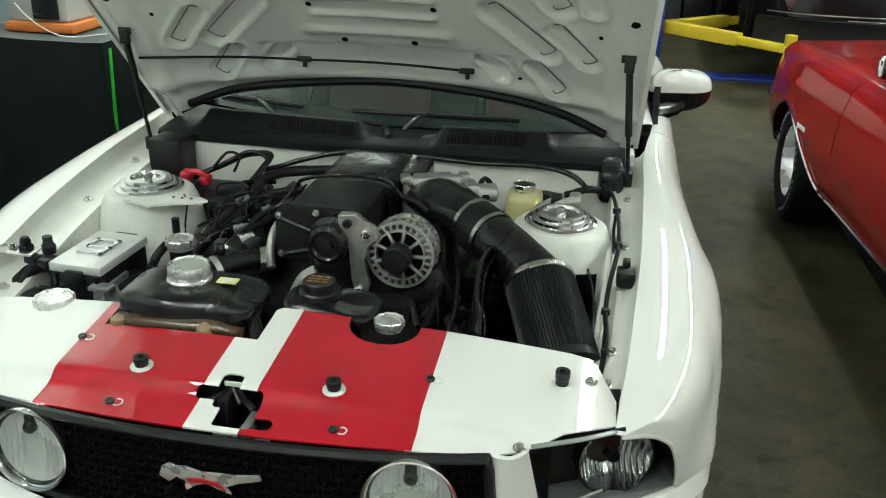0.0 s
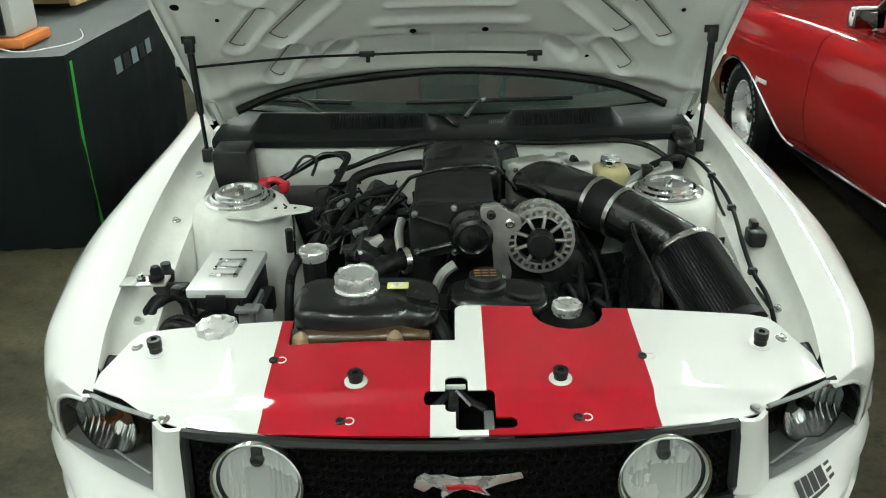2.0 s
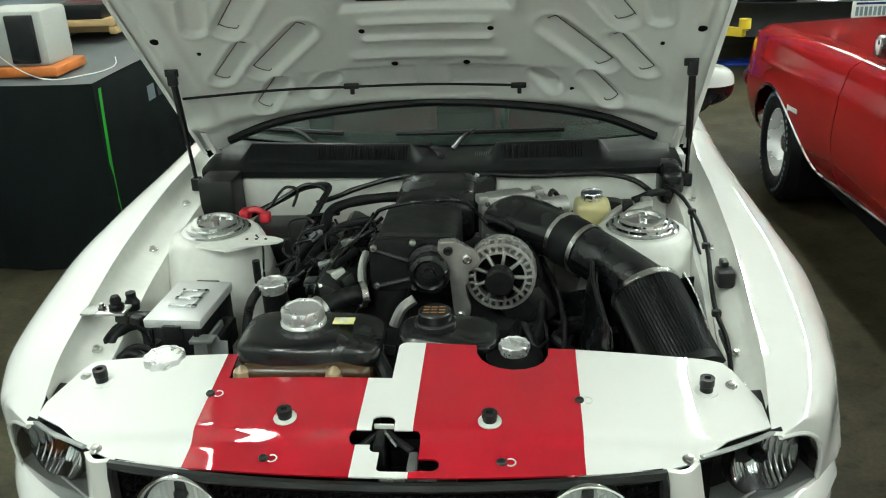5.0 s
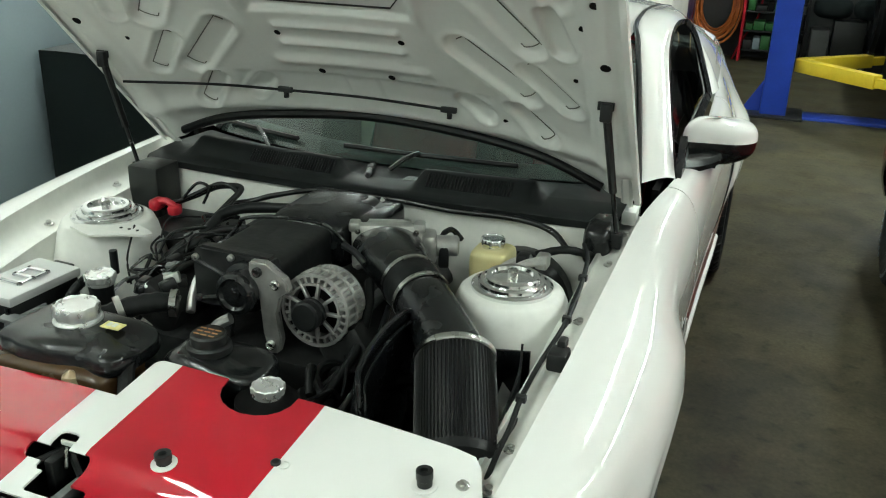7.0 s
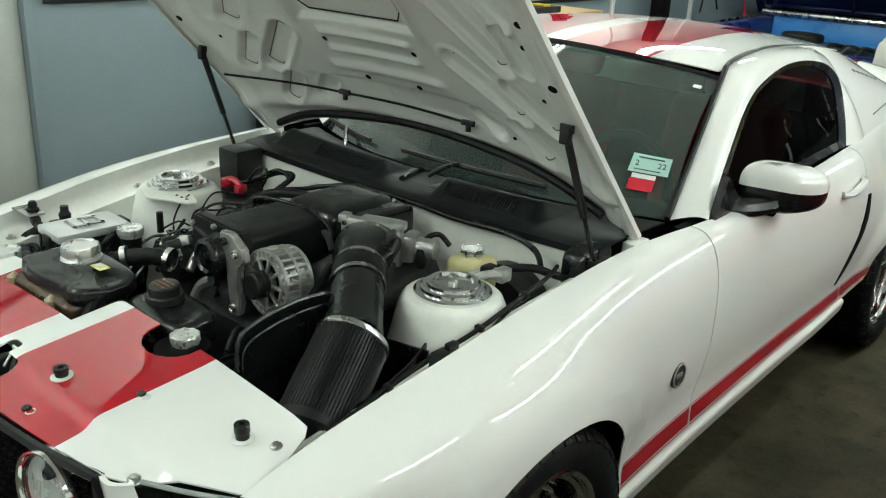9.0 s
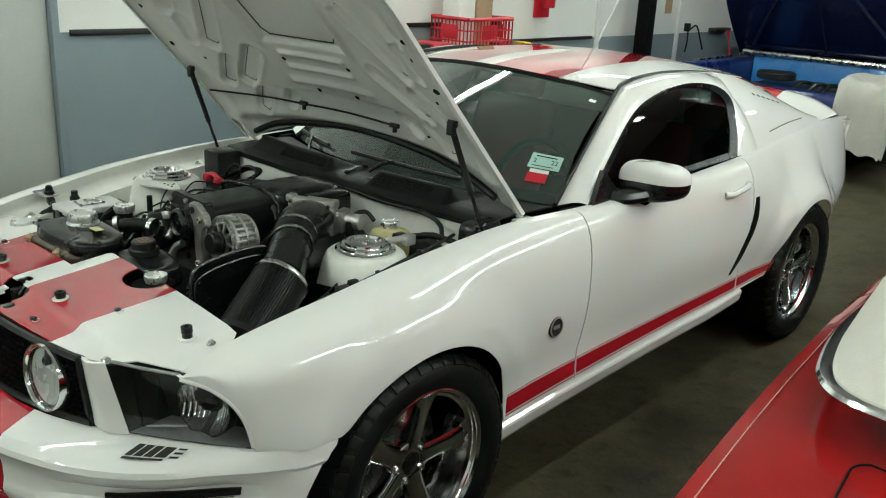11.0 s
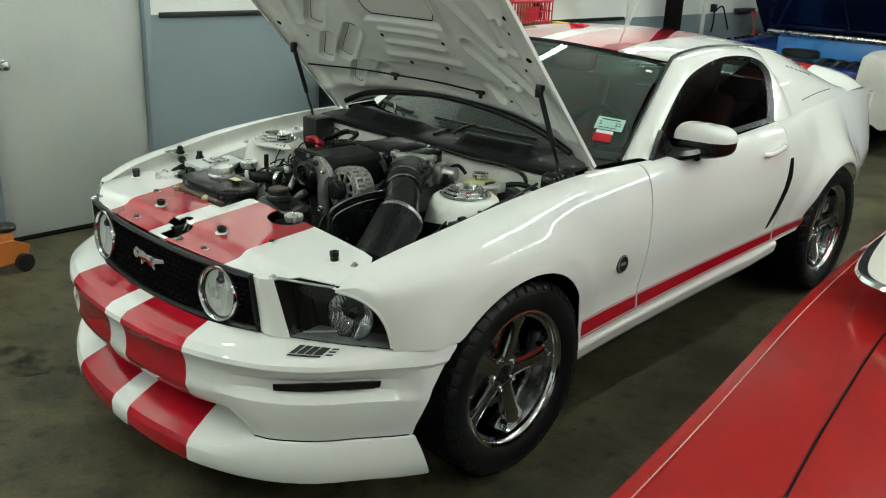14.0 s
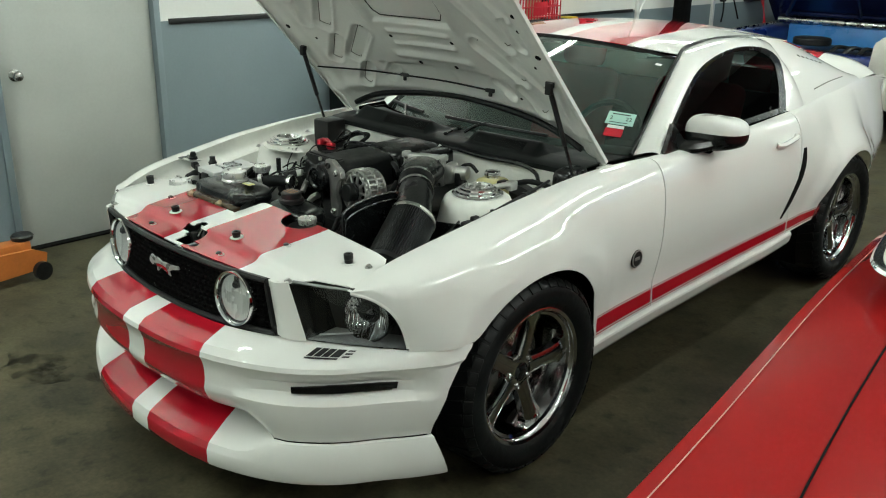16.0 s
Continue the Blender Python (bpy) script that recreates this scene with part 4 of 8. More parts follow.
for s in (1, -1):
    m = axis((s * 0.365, -0.828, 0.726), (s * 0.09, -1, 0.08)) @ Matrix.Scale(0.967, 4)
    bm = bmesh.new()
    lathe(bm, [(0.076, -0.03), (0.080, 0.004), (0.084, 0.011), (0.089, 0.013), (0.0915, 0.005), (0.093, -0.02)], m, 36, cap=False)
    lp = part("grille_lamp", bm, CHROME, grille, "round lamp in the grille with a chrome ring")
    bm = bmesh.new()
    lathe(bm, [(0.080, 0.004), (0.076, -0.002), (0.0745, -0.006)], m, 36, cap=False)
    part("lamp_surround", bm, SATIN, lp)
    bm = bmesh.new()
    def dish(x, k):
        y = k * math.sqrt(0.075**2 - x * x)
        r = math.hypot(x, y) / 0.075
        return m @ Vector((x, y, -0.004 - 0.010 * (1 - r * r) + 0.0048 * abs(math.sin(x * math.pi / 0.0105)) * min(1, 3 * (1 - r)) * (1 if abs(x) > 0.021 else 0.0)))

    sheet(bm, dish, span(-0.0745, 0.0745, 96), span(-1, 1, 16))
    part("reflector", bm, LAMPBOWL, lp, angle=50)
    bm = bmesh.new()
    lathe(bm, [(0.013, -0.012), (0.013, 0.0), (0.009, 0.005), (0.006, 0.001), (0, 0.001)], m @ Matrix.Translation((0, 0.044, 0)), 16)
    box(bm, (-0.011, 0.044, -0.012), (0.011, 0.071, -0.002), 0.003, m)
    part("bulb", bm, CAST, lp)
    bm = bmesh.new()
    lathe(bm, [(0.079, 0.003), (0.06, 0.011), (0.03, 0.016), (0, 0.017)], m, 32, cap=False)
    part("lens", bm, CLEAR, lp).visible_shadow = False
# emblem kept as a plain stretched silver shape with a red edge
em = grille_at(0, 0.67) + Vector((0, -0.018, 0))
M = Matrix(((1, 0, 0, em.x), (0, 0, -1, em.y), (0, 1, 0, em.z), (0, 0, 0, 1)))
outline = [(-0.078, -0.006), (-0.072, 0.016), (-0.058, 0.026), (-0.05, 0.016), (-0.03, 0.022), (-0.004, 0.010), (0.028, 0.016), (0.052, 0.012), (0.10, 0.024), (0.104, 0.012), (0.06, -0.002), (0.036, -0.012), (0.05, -0.03), (0.026, -0.02), (0.006, -0.008), (-0.012, -0.014), (-0.03, -0.034), (-0.034, -0.022), (-0.028, -0.010), (-0.046, 0.0), (-0.06, -0.018)]
bm = bmesh.new()
prism(bm, [(1.06 * px, 0.92 * pz) for px, pz in outline], 0.006, M)
bmesh.ops.bevel(bm, geom=bm.edges[:], offset=0.0022, segments=2, affect="EDGES", profile=0.5)
emb = part("emblem", bm, EMBLEM, grille, "small silver emblem with a red edge")
bm = bmesh.new()
prism(bm, [(-0.022, -0.008), (0.004, -0.006), (0.034, -0.010), (0.044, -0.018), (0.030, -0.002), (0.0, 0.002), (-0.026, 0.0)], 0.004, Matrix.Translation((0, -0.0075, 0)) @ M)
part("emblem_inlay", bm, RED, emb)

# ---- white posts between grille and lamps, and the headlamps ----
for s in (1, -1):

    def lens_at(u, v):
        """u from the inner edge out, v from the bottom up."""
        p = HD.lerp(HC, u).lerp(HA.lerp(HB, u), v)
        n = Vector((0.55, -0.8, 0.25)).normalized()
        # the outer top corner follows the fender's brow
        q = p + n * (0.016 * math.sin(math.pi * u) * (0.6 + 0.4 * math.sin(math.pi * v))) + Vector((0.016, -0.006, 0.006)) * u * 4 * v * (1 - v)
        return Vector((s * q.x, q.y, q.z))

    bm = bmesh.new()
    g0 = lambda v: grille_at(1, v)
    sheet(bm, lambda u, v: mirrored((g0(v) + Vector((0.006, 0.004, 0))).lerp(HD.lerp(HA, v), u) + Vector((0.2, -1, 0)).normalized() * 0.016 * math.sin(math.pi * u), s), span(0, 1, 6), span(-0.02, 1.02, 8))
    thicken(bm, 0.01)
    part("grille_post", bm, WHITE, CAR, angle=60)
    def deep(u, v):
        """The back of the lamp's housing behind a place on its lens."""
        return lens_at(u, v) + Vector((-s * 0.03 * u, 0.115 - 0.035 * u, 0.004))

    bm = bmesh.new()
    sheet(bm, deep, span(0, 1, 8), span(0, 1, 6))
    hl = part("headlamp", bm, PLASTIC, CAR, "dark headlamp with a clear round reflector", 60)
    bm = bmesh.new()
    sheet(bm, lambda u, k: (lens_at if k else deep)(u, 0.015), span(0, 1, 10), [0, 1])
    part("lamp_floor", bm, LAMPGREY, hl)
    bm = bmesh.new()
    edge = [(1, v) for v in span(0, 1, 5)] + [(u, 1) for u in span(0.9, 0, 8)] + [(0, v) for v in span(0.8, 0, 4)]
    for a, b in zip(edge, edge[1:]):
        bm.faces.new([bm.verts.new(t) for t in (lens_at(*a), lens_at(*b), deep(*b), deep(*a))])
    part("bezel", bm, SATIN, hl)
    # the round reflector, ribbed from top to bottom
    m = axis(Vector((s * 0.722, -0.604, 0.706)), (s * 0.38, -1, 0.05))

    def bowl_at(x, k):
        y = k * math.sqrt(0.074**2 - x * x)
        r = math.hypot(x, y)
        rib = 0.004 * abs(math.sin(x * math.pi / 0.0095)) * (1 if abs(x) > 0.016 else 0.2)
        return m @ Vector((x, y, -0.052 * (1 - (r / 0.074) ** 2) + rib))

    bm = bmesh.new()
    sheet(bm, bowl_at, span(-0.0735, 0.0735, 78), span(-1, 1, 14))
    bowl = part("reflector", bm, CHROME, hl, angle=30)
    bm = bmesh.new()
    lathe(bm, [(0.074, 0.0), (0.078, 0.004), (0.080, 0.0), (0.079, -0.05)], m, 36, cap=False)
    part("reflector_rim", bm, SATIN, bowl)
    bm = bmesh.new()
    lathe(bm, [(0.015, -0.05), (0.015, -0.012), (0.010, -0.004), (0, -0.003)], m, 14)
    part("bulb_shield", bm, SATIN, bowl)
    bm = bmesh.new()
    tube(bm, [lens_at(0.06, 0.03) + Vector((0, 0.03, 0.006)), lens_at(0.40, 0.13) + Vector((0, 0.035, 0.004))], 0.003, 6, 1)
    part("trim_strip", bm, LAMPSILVER, hl)
    # grey rail under the cover's edge
    bm = bmesh.new()
    tube(bm, [mirrored(q, s) for q in (HA + Vector((0.004, 0.012, 0.006)), HA.lerp(Vector((0.735, -0.645, 0.806)), 0.5) + Vector((0.004, 0.0, 0.004)), Vector((0.735, -0.645, 0.806)))], 0.006, 8, 4, flat=0.6)
    part("lamp_rail", bm, LAMPGREY, hl)
    bm = bmesh.new()
    sheet(bm, lens_at, span(0, 1, 12), span(0, 1, 8))
    part("lens", bm, CLEAR, hl, angle=80).visible_shadow = False


# ---- painted cover over the radiator ----
def cover_z(x, y):
    fold = 0.009 * math.tanh((y + 0.735) / 0.012) - 0.017 * min(1, max(0, (y + 0.74) / 0.26)) * min(1, max(0.25, (x + 0.35) / 0.6))
    return 0.832 + 0.14 * (y + 0.80) - 0.06 * x * x + fold - 0.012 * max(0, (abs(x) - 0.62) / 0.1)


def cover_front(x):
    a = abs(x)
    return -0.828 + 0.045 * (a / 0.5) ** 2 if a < 0.53 else -0.778 + (a - 0.53) * 0.69


def cover_back(x):
    if x < -0.338:
        y = -0.497
    elif x < -0.004:
        y = -0.578
    else:
        y = -0.456 - 0.03 * max(0, x - 0.36)
        if x < 0.016:
            y -= 0.02 - math.sqrt(max(0, 0.0004 - (0.016 - x) ** 2))
        d = abs(x - 0.232)
        if d < 0.074:
            y = -0.470 - 0.065 * math.sqrt(1 - (d / 0.074) ** 2)
    if abs(x) > 0.668:
        y -= (abs(x) - 0.668) * 2.6
    return y


CX = [-0.722, -0.70, -0.685, -0.668, -0.64, -0.58, -0.5, -0.42, -0.362, -0.3395, -0.3365, -0.29, -0.2, -0.12, -0.0615, -0.052, -0.023, -0.0045, -0.0035, -0.002, 0.001, 0.005, 0.010, 0.016, 0.035, 0.052, 0.063, 0.085, 0.103, 0.13, 0.157, 0.16, 0.17, 0.185, 0.205, 0.232, 0.26, 0.28, 0.295, 0.305, 0.307, 0.34, 0.362, 0.42, 0.5, 0.56, 0.62, 0.645, 0.668, 0.685, 0.70, 0.722]
YK = [-0.835, -0.81, -0.79, -0.765, -0.745, -0.73, -0.71, -0.69, -0.663, -0.63, -0.60, -0.56, -0.52, -0.49, -0.45]


def cover_at(x, yk):
    y = min(max(yk, cover_front(x)), cover_back(x))
    return Vector((x, y, cover_z(x, y)))


def latch_hole(x, y):
    for x0, x1, y0, y1, r in ((-0.064, 0.067, -0.751, -0.727, 0.011), (-0.025, 0.017, -0.768, -0.692, 0.012), (-0.006, 0.067, -0.815, -0.727, 0.010), (0.04, 0.105, -0.811, -0.782, 0.014)):
        dx, dy = max(x0 + r - x, 0, x - x1 + r), max(y0 + r - y, 0, y - y1 + r)
        if math.hypot(dx, dy) < r:
            return True
    return False


def merged(a, b):
    """Both lists in order, without values that all but coincide; the first list's stay."""
    return sorted(list(a) + [q for q in b if min(abs(q - w) for w in a) > 0.0005])


bm = bmesh.new()
sheet(bm, cover_at, merged([x * 0.986 if abs(x) > 0.66 else x for x in CX], span(-0.068, 0.108, 150)), merged(YK, span(-0.818, -0.688, 112)), striped, latch_hole)
bmesh.ops.remove_doubles(bm, verts=bm.verts[:], dist=0.0004)
bmesh.ops.dissolve_degenerate(bm, edges=bm.edges[:], dist=0.0004)
thicken(bm, 0.004)
cover = part("radiator_cover", bm, [WHITE, RED], CAR, "white radiator cover with two red stripes and a cut-out for the latch", 40)
bm = bmesh.new()
box(bm, (-0.10, -0.83, 0.735), (0.13, -0.65, 0.745))
box(bm, (-0.02, -0.75, 0.74), (0.0, -0.68, 0.83), 0.004)
tube(bm, [(-0.05, -0.735, 0.81), (-0.01, -0.70, 0.825), (0.02, -0.72, 0.82), (0.05, -0.74, 0.81)], 0.007, 6)
part("hood_latch", bm, CAST, cover, "dark steel hood latch in the cut-out")
bm = bmesh.new()
box(bm, (0.046, -0.812, 0.77), (0.064, -0.745, 0.815), 0.004)
box(bm, (0.064, -0.800, 0.765), (0.10, -0.790, 0.79), 0.003)
part("latch_plate", bm, CASTGREY, cover)
bm = bmesh.new()
box(bm, (-0.002, -0.822, 0.785), (0.046, -0.800, 0.806), 0.006)
part("latch_lip", bm, STEEL, cover)
bm = bmesh.new()
tube(bm, [(-0.004, -0.712, 0.836), (0.022, -0.742, 0.822)], 0.003, 6)
part("latch_spring", bm, STEEL, cover)
bm = bmesh.new()
box(bm, (-0.024, -0.704, 0.832), (0.014, -0.698, 0.842), 0.002)
part("latch_edge", bm, PAPER, cover)
for x, y, tall in ((0.192, -0.70, 1), (-0.192, -0.70, 1), (0.607, -0.573, 1.6), (-0.607, -0.573, 1.6)):
    z = cover_z(x, y)
    bm = bmesh.new()
    lathe(bm, [(0.022, 0), (0.022, 0.002), (0.016, 0.003), (0.0, 0.002)], axis((x, y, z), (0, -0.1, 1)), 24)
    b = part("rubber_stop", bm, PAPER if tall == 1 else WHITE, cover, "black rubber hood stop on a pale washer")
    bm = bmesh.new()
    h = 0.018 * tall
    lathe(bm, [(0.013, 0), (0.013, h * 0.4), (0.0145, h * 0.45), (0.0145, h), (0.007, h), (0.006, h - 0.006), (0, h - 0.006)], axis((x, y, z + 0.003), (0, -0.05, 1)), 14)
    part("stop_pad", bm, PLASTIC, b)
for x, y in ((0.36, -0.626), (-0.36, -0.626), (0.215, -0.785), (-0.215, -0.785), (0.545, -0.755), (-0.545, -0.755), (0.662, -0.541), (-0.655, -0.545)):
    bm = bmesh.new()
    m = axis((x, y, cover_z(x, y)), (0, -0.12, 1))
    big = abs(x) > 0.5
    k = 1 if big else 0.75
    lathe(bm, [(0.012 * k, 0), (0.012 * k, 0.003), (0.007, 0.005), (0.007, 0.009 if big else 0.005), (0, 0.010 if big else 0.004)], m, 14)
    if not big:
        part_of = part("cover_bolt", bm, CAST, cover)
        bm = bmesh.new()
        tube(bm, [m @ Vector((0.016 + 0.009 * math.cos(a), 0.009 * math.sin(a), 0.001)) for a in span(-2.2, 2.2, 8)], 0.0014, 5, 1)
        part("chalk_mark", bm, PAPER, part_of, "pale ring mark beside the bolt")
    else:
        part("cover_bolt", bm, STEEL, cover)


# ---- hood, raised ----
H0, HW, HN = Vector((0, 0.60, 0.97)), Vector((0, -0.687, 0.727)), Vector((0, 0.727, 0.687))
HLEN = 1.22


def hood_skin(x, w, lift=0.0):
    """A place on the hood's underside: x across, w up from the hinge line, lift towards the outer skin."""
    half = 0.752
    crown = 0.095 * (1 - min(1, abs(x) / half) ** 2.2) * min(1, 0.45 + w / 0.25) - 0.10 * max(0, (w - 0.9) / 0.3) ** 2
    return H0 + Vector((x, 0, 0)) + HW * w + HN * (crown + lift)


def slot(x, w, ax, aw, bx, bw, half):
    """How far inside a rounded slot from a to b a point lies: 1 in its middle, 0 outside."""
    dx, dw = bx - ax, bw - aw
    t = max(0, min(1, ((x - ax) * dx + (w - aw) * dw) / (dx * dx + dw * dw)))
    d = math.hypot(x - ax - t * dx, w - aw - t * dw)
    return d / half


SLOTS = [(0.335, 0.525, 0.475, 0.385, 0.042), (0.505, 0.485, 0.592, 0.378, 0.034), (0.445, 0.31, 0.51, 0.225, 0.034), (0.36, 0.80, 0.512, 0.585, 0.042), (0.27, 0.93, 0.33, 0.85, 0.036), (0.575, 0.70, 0.598, 0.60, 0.03), (0.50, 0.90, 0.60, 0.76, 0.036), (0.30, 0.30, 0.345, 0.255, 0.03)]


def stamp(x, w):
    """Stamped relief of the inner panel; positive stands proud of it, towards the engine."""
    a = abs(x)
    h = 0.0
    for ax, aw, bx, bw, half in SLOTS:
        d = slot(a, w, ax, aw, bx, bw, half)
        h += 0.004 * math.exp(-(((d - 1.22) / 0.22) ** 2)) - 0.013 * (0.5 - 0.5 * math.tanh((d - 0.92) / 0.15))
    for wc in (0.54, 0.47):
        d = slot(a, w, 0, wc, 0.165, wc, 0.014)
        h += 0.010 * math.exp(-((d / 0.8) ** 2))
    h += 0.009 * math.exp(-((slot(a, w, 0, 0.395, 0.20, 0.395, 0.018)) ** 2))
    # recessed centre panel
    inside = min(0.222 + 0.03 * (w - 0.6) - a, w - 0.592, 1.0 - w)
    h -= 0.016 * (0.5 + 0.5 * math.tanh(inside / 0.006))
    h += 0.012 * math.exp(-(((a - 0.245 - 0.03 * (w - 0.6)) / 0.018) ** 2)) * (0.5 + 0.5 * math.tanh((w - 0.58) / 0.03))
    # wide shallow hollow above the seal
    inside = min(0.375 - a, w - 0.245, 0.335 - w)
    h -= 0.006 * (0.5 + 0.5 * math.tanh(inside / 0.008)) * (1 if a > 0.05 else 0.4)
    # rolled lower ridge and outer flange
    h += 0.016 * math.exp(-(((w - 0.195 - 0.0 * a) / 0.035) ** 2))
    h += 0.014 * (0.5 + 0.5 * math.tanh((a - 0.655) / 0.012)) - 0.010 * (0.5 + 0.5 * math.tanh((a - 0.715) / 0.008))
    return h


bm = bmesh.new()
HX = sorted({round(sg * q, 4) for sg in (1, -1) for q in span(0, 0.745, 130)})


def rear_edge(x):
    """The hood's hinge-side edge follows the foot of the windscreen."""
    return 0.150 - 0.20 * x * x


def inner(x, t):
    w = rear_edge(x) + (HLEN - 0.01 - rear_edge(x)) * t
    return hood_skin(x, w, -stamp(x, w))


sheet(bm, inner, HX, span(0, 1, 210))
hood = part("hood", bm, HOODIN, CAR, "raised white hood showing its stamped grey underside", 60)
bm = bmesh.new()
OX = sorted({round(sg * q, 4) for sg in (1, -1) for q in (0, 0.052, 0.15, 0.25, 0.362, 0.45, 0.55, 0.65, 0.71, 0.74, 0.752)})
sheet(bm, lambda x, t: hood_skin(x, rear_edge(x) + (HLEN - rear_edge(x)) * t, 0.032 - 0.03 * (abs(x) / 0.752) ** 8), OX, span(0, 1, 24), striped)
tops = [(0.752, 0.002), (0.757, 0.012), (0.750, 0.02)]
part("hood_skin", bm, [WHITE, RED], hood, "white outer skin with red stripes", 60)
for s in (1, -1):
    bm = bmesh.new()
    sheet(bm, lambda w, k: hood_skin(s * 0.752, w, 0.002) + Vector((s * (0.0, 0.006, 0.004, -0.01)[int(k)], 0, 0)) + HN * (0.0, -0.004, -0.016, -0.016)[int(k)], span(0.04, HLEN, 24), [0, 1, 2, 3])
    part("hem_flange", bm, WHITE, hood, angle=60)
# black seal, prop cable, holes in the underside
bm = bmesh.new()
tube(bm, [hood_skin(x, w, -0.020) for x, w in ((-0.655, 0.095), (-0.5, 0.14), (-0.29, 0.158), (0.0, 0.178), (0.29, 0.162), (0.5, 0.138), (0.655, 0.085))], 0.013, 8, 6)
part("weather_seal", bm, RUBBER, hood, "black rubber seal along the hood's lower edge")
bm = bmesh.new()
tube(bm, [hood_skin(x, w, -0.018) for x, w in ((-0.715, 0.345), (-0.45, 0.300), (-0.245, 0.276), (0.0, 0.270), (0.245, 0.268))], 0.004, 6, 6)
part("washer_hose", bm, RUBBER, hood)
for x, w in ((-0.24, 0.275), (0.248, 0.264)):
    bm = bmesh.new()
    box(bm, (-0.025, -0.006, -0.006), (0.02, 0.006, 0.010), 0.003, Matrix.Translation(hood_skin(x, w, -0.018)))
    box(bm, (-0.006, -0.006, -0.022), (0.006, 0.006, 0.0), 0.002, Matrix.Translation(hood_skin(x, w, -0.018)))
    part("hose_clip", bm, PLASTIC, hood)
for x, w, rx in ((-0.105, 0.352, 0.010), (0.10, 0.352, 0.010), (-0.175, 0.505, 0.009), (0.172, 0.505, 0.009), (0.70, 0.60, 0.012), (-0.70, 0.60, 0.012), (0.69, 0.79, 0.010), (-0.69, 0.79, 0.010), (0.62, 0.50, 0.007), (-0.62, 0.50, 0.007), (0.655, 0.70, 0.008), (0.40, 0.245, 0.007)):
    bm = bmesh.new()
    lathe(bm, [(0.0, 0.0), (rx, 0.0), (rx * 0.9, 0.003), (0, 0.003)], axis(hood_skin(x, w, -stamp(x, w) - 0.001), HN), 14)
    part("drain_hole", bm, VOID, hood)
# panel edge lines: thin dark bars traced inside each slot
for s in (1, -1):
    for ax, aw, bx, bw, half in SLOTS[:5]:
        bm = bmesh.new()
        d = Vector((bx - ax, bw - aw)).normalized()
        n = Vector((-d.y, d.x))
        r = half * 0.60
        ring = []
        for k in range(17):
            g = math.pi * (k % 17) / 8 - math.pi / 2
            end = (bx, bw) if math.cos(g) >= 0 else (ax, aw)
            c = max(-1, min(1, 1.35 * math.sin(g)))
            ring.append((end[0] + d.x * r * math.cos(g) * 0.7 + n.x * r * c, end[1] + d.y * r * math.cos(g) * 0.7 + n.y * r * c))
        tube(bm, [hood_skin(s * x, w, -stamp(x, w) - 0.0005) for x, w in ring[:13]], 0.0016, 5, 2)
        part("seam", bm, LINEGREY, hood)
# black bar traced round the recessed centre panel
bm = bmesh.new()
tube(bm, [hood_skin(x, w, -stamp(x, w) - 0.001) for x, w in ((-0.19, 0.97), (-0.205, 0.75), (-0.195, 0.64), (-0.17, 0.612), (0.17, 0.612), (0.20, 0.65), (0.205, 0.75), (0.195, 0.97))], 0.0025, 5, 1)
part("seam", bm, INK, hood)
# gas struts
for s in (1, -1):
    top = Vector((s * 0.697, 0.262, 1.300))
    foot = Vector((s * 0.728, 0.40, 0.955))
    bm = bmesh.new()
    tube(bm, [top, top.lerp(foot, 0.62)], 0.0098, 10)
    st = part("gas_strut", bm, PLASTIC, CAR, "black gas strut holding the hood")
    bm = bmesh.new()
    tube(bm, [top.lerp(foot, 0.61), foot], 0.006, 8)
    part("strut_rod", bm, SATIN, st)
    bm = bmesh.new()
    box(bm, (-0.013, -0.010, -0.026), (0.013, 0.010, 0.016), 0.004, Matrix.Translation(top))
    box(bm, (-0.022, 0.004, -0.002), (0.016, 0.010, 0.018), 0.002, Matrix.Translation(top))
    part("strut_bracket", bm, PLASTIC, st)
    bm = bmesh.new()
    box(bm, (-0.014, -0.014, -0.03), (0.014, 0.014, 0.01), 0.004, Matrix.Translation(foot))
    part("strut_bracket", bm, PLASTIC, st)
    bm = bmesh.new()
    tube(bm, [(s * 0.715, 0.62, 0.95), (s * 0.72, 0.56, 1.01), (s * 0.722, 0.50, 1.08)], 0.016, 6, 4, flat=0.5)
    box(bm, (s * 0.73 - 0.02, 0.56, 0.93), (s * 0.73 + 0.02, 0.64, 0.97), 0.006)
    part("hinge", bm, WHITE, hood)


# ---- engine bay ----
bm = bmesh.new()
box(bm, (-0.72, -0.66, 0.44), (0.72, 0.50, 0.46))
box(bm, (-0.24, -0.24, 0.46), (0.27, 0.36, 0.80), 0.04)
part("engine_block", bm, CAST, CAR, "dark engine block deep in the bay")
bm = bmesh.new()
sheet(bm, lambda x, v: Vector((x, 0.402 + 0.045 * (abs(x) / 0.71) ** 2 - 0.03 * v * v - 0.010 * math.sin(5 * v), 0.50 + 0.462 * (1 - v))), span(-0.70, 0.70, 24), span(0, 1, 14))
thicken(bm, 0.01)
firewall = part("firewall", bm, BAYWHITE, CAR, "white painted firewall", 60)
for z in (0.90, 0.955):
    bm = bmesh.new()
    tube(bm, [(-0.66, 0.436, z), (-0.4, 0.406, z + 0.004), (-0.1, 0.394, z), (0.2, 0.394, z), (0.5, 0.412, z - 0.004)], 0.005, 6)
    part("pressed_seam", bm, BAYWHITE, firewall)


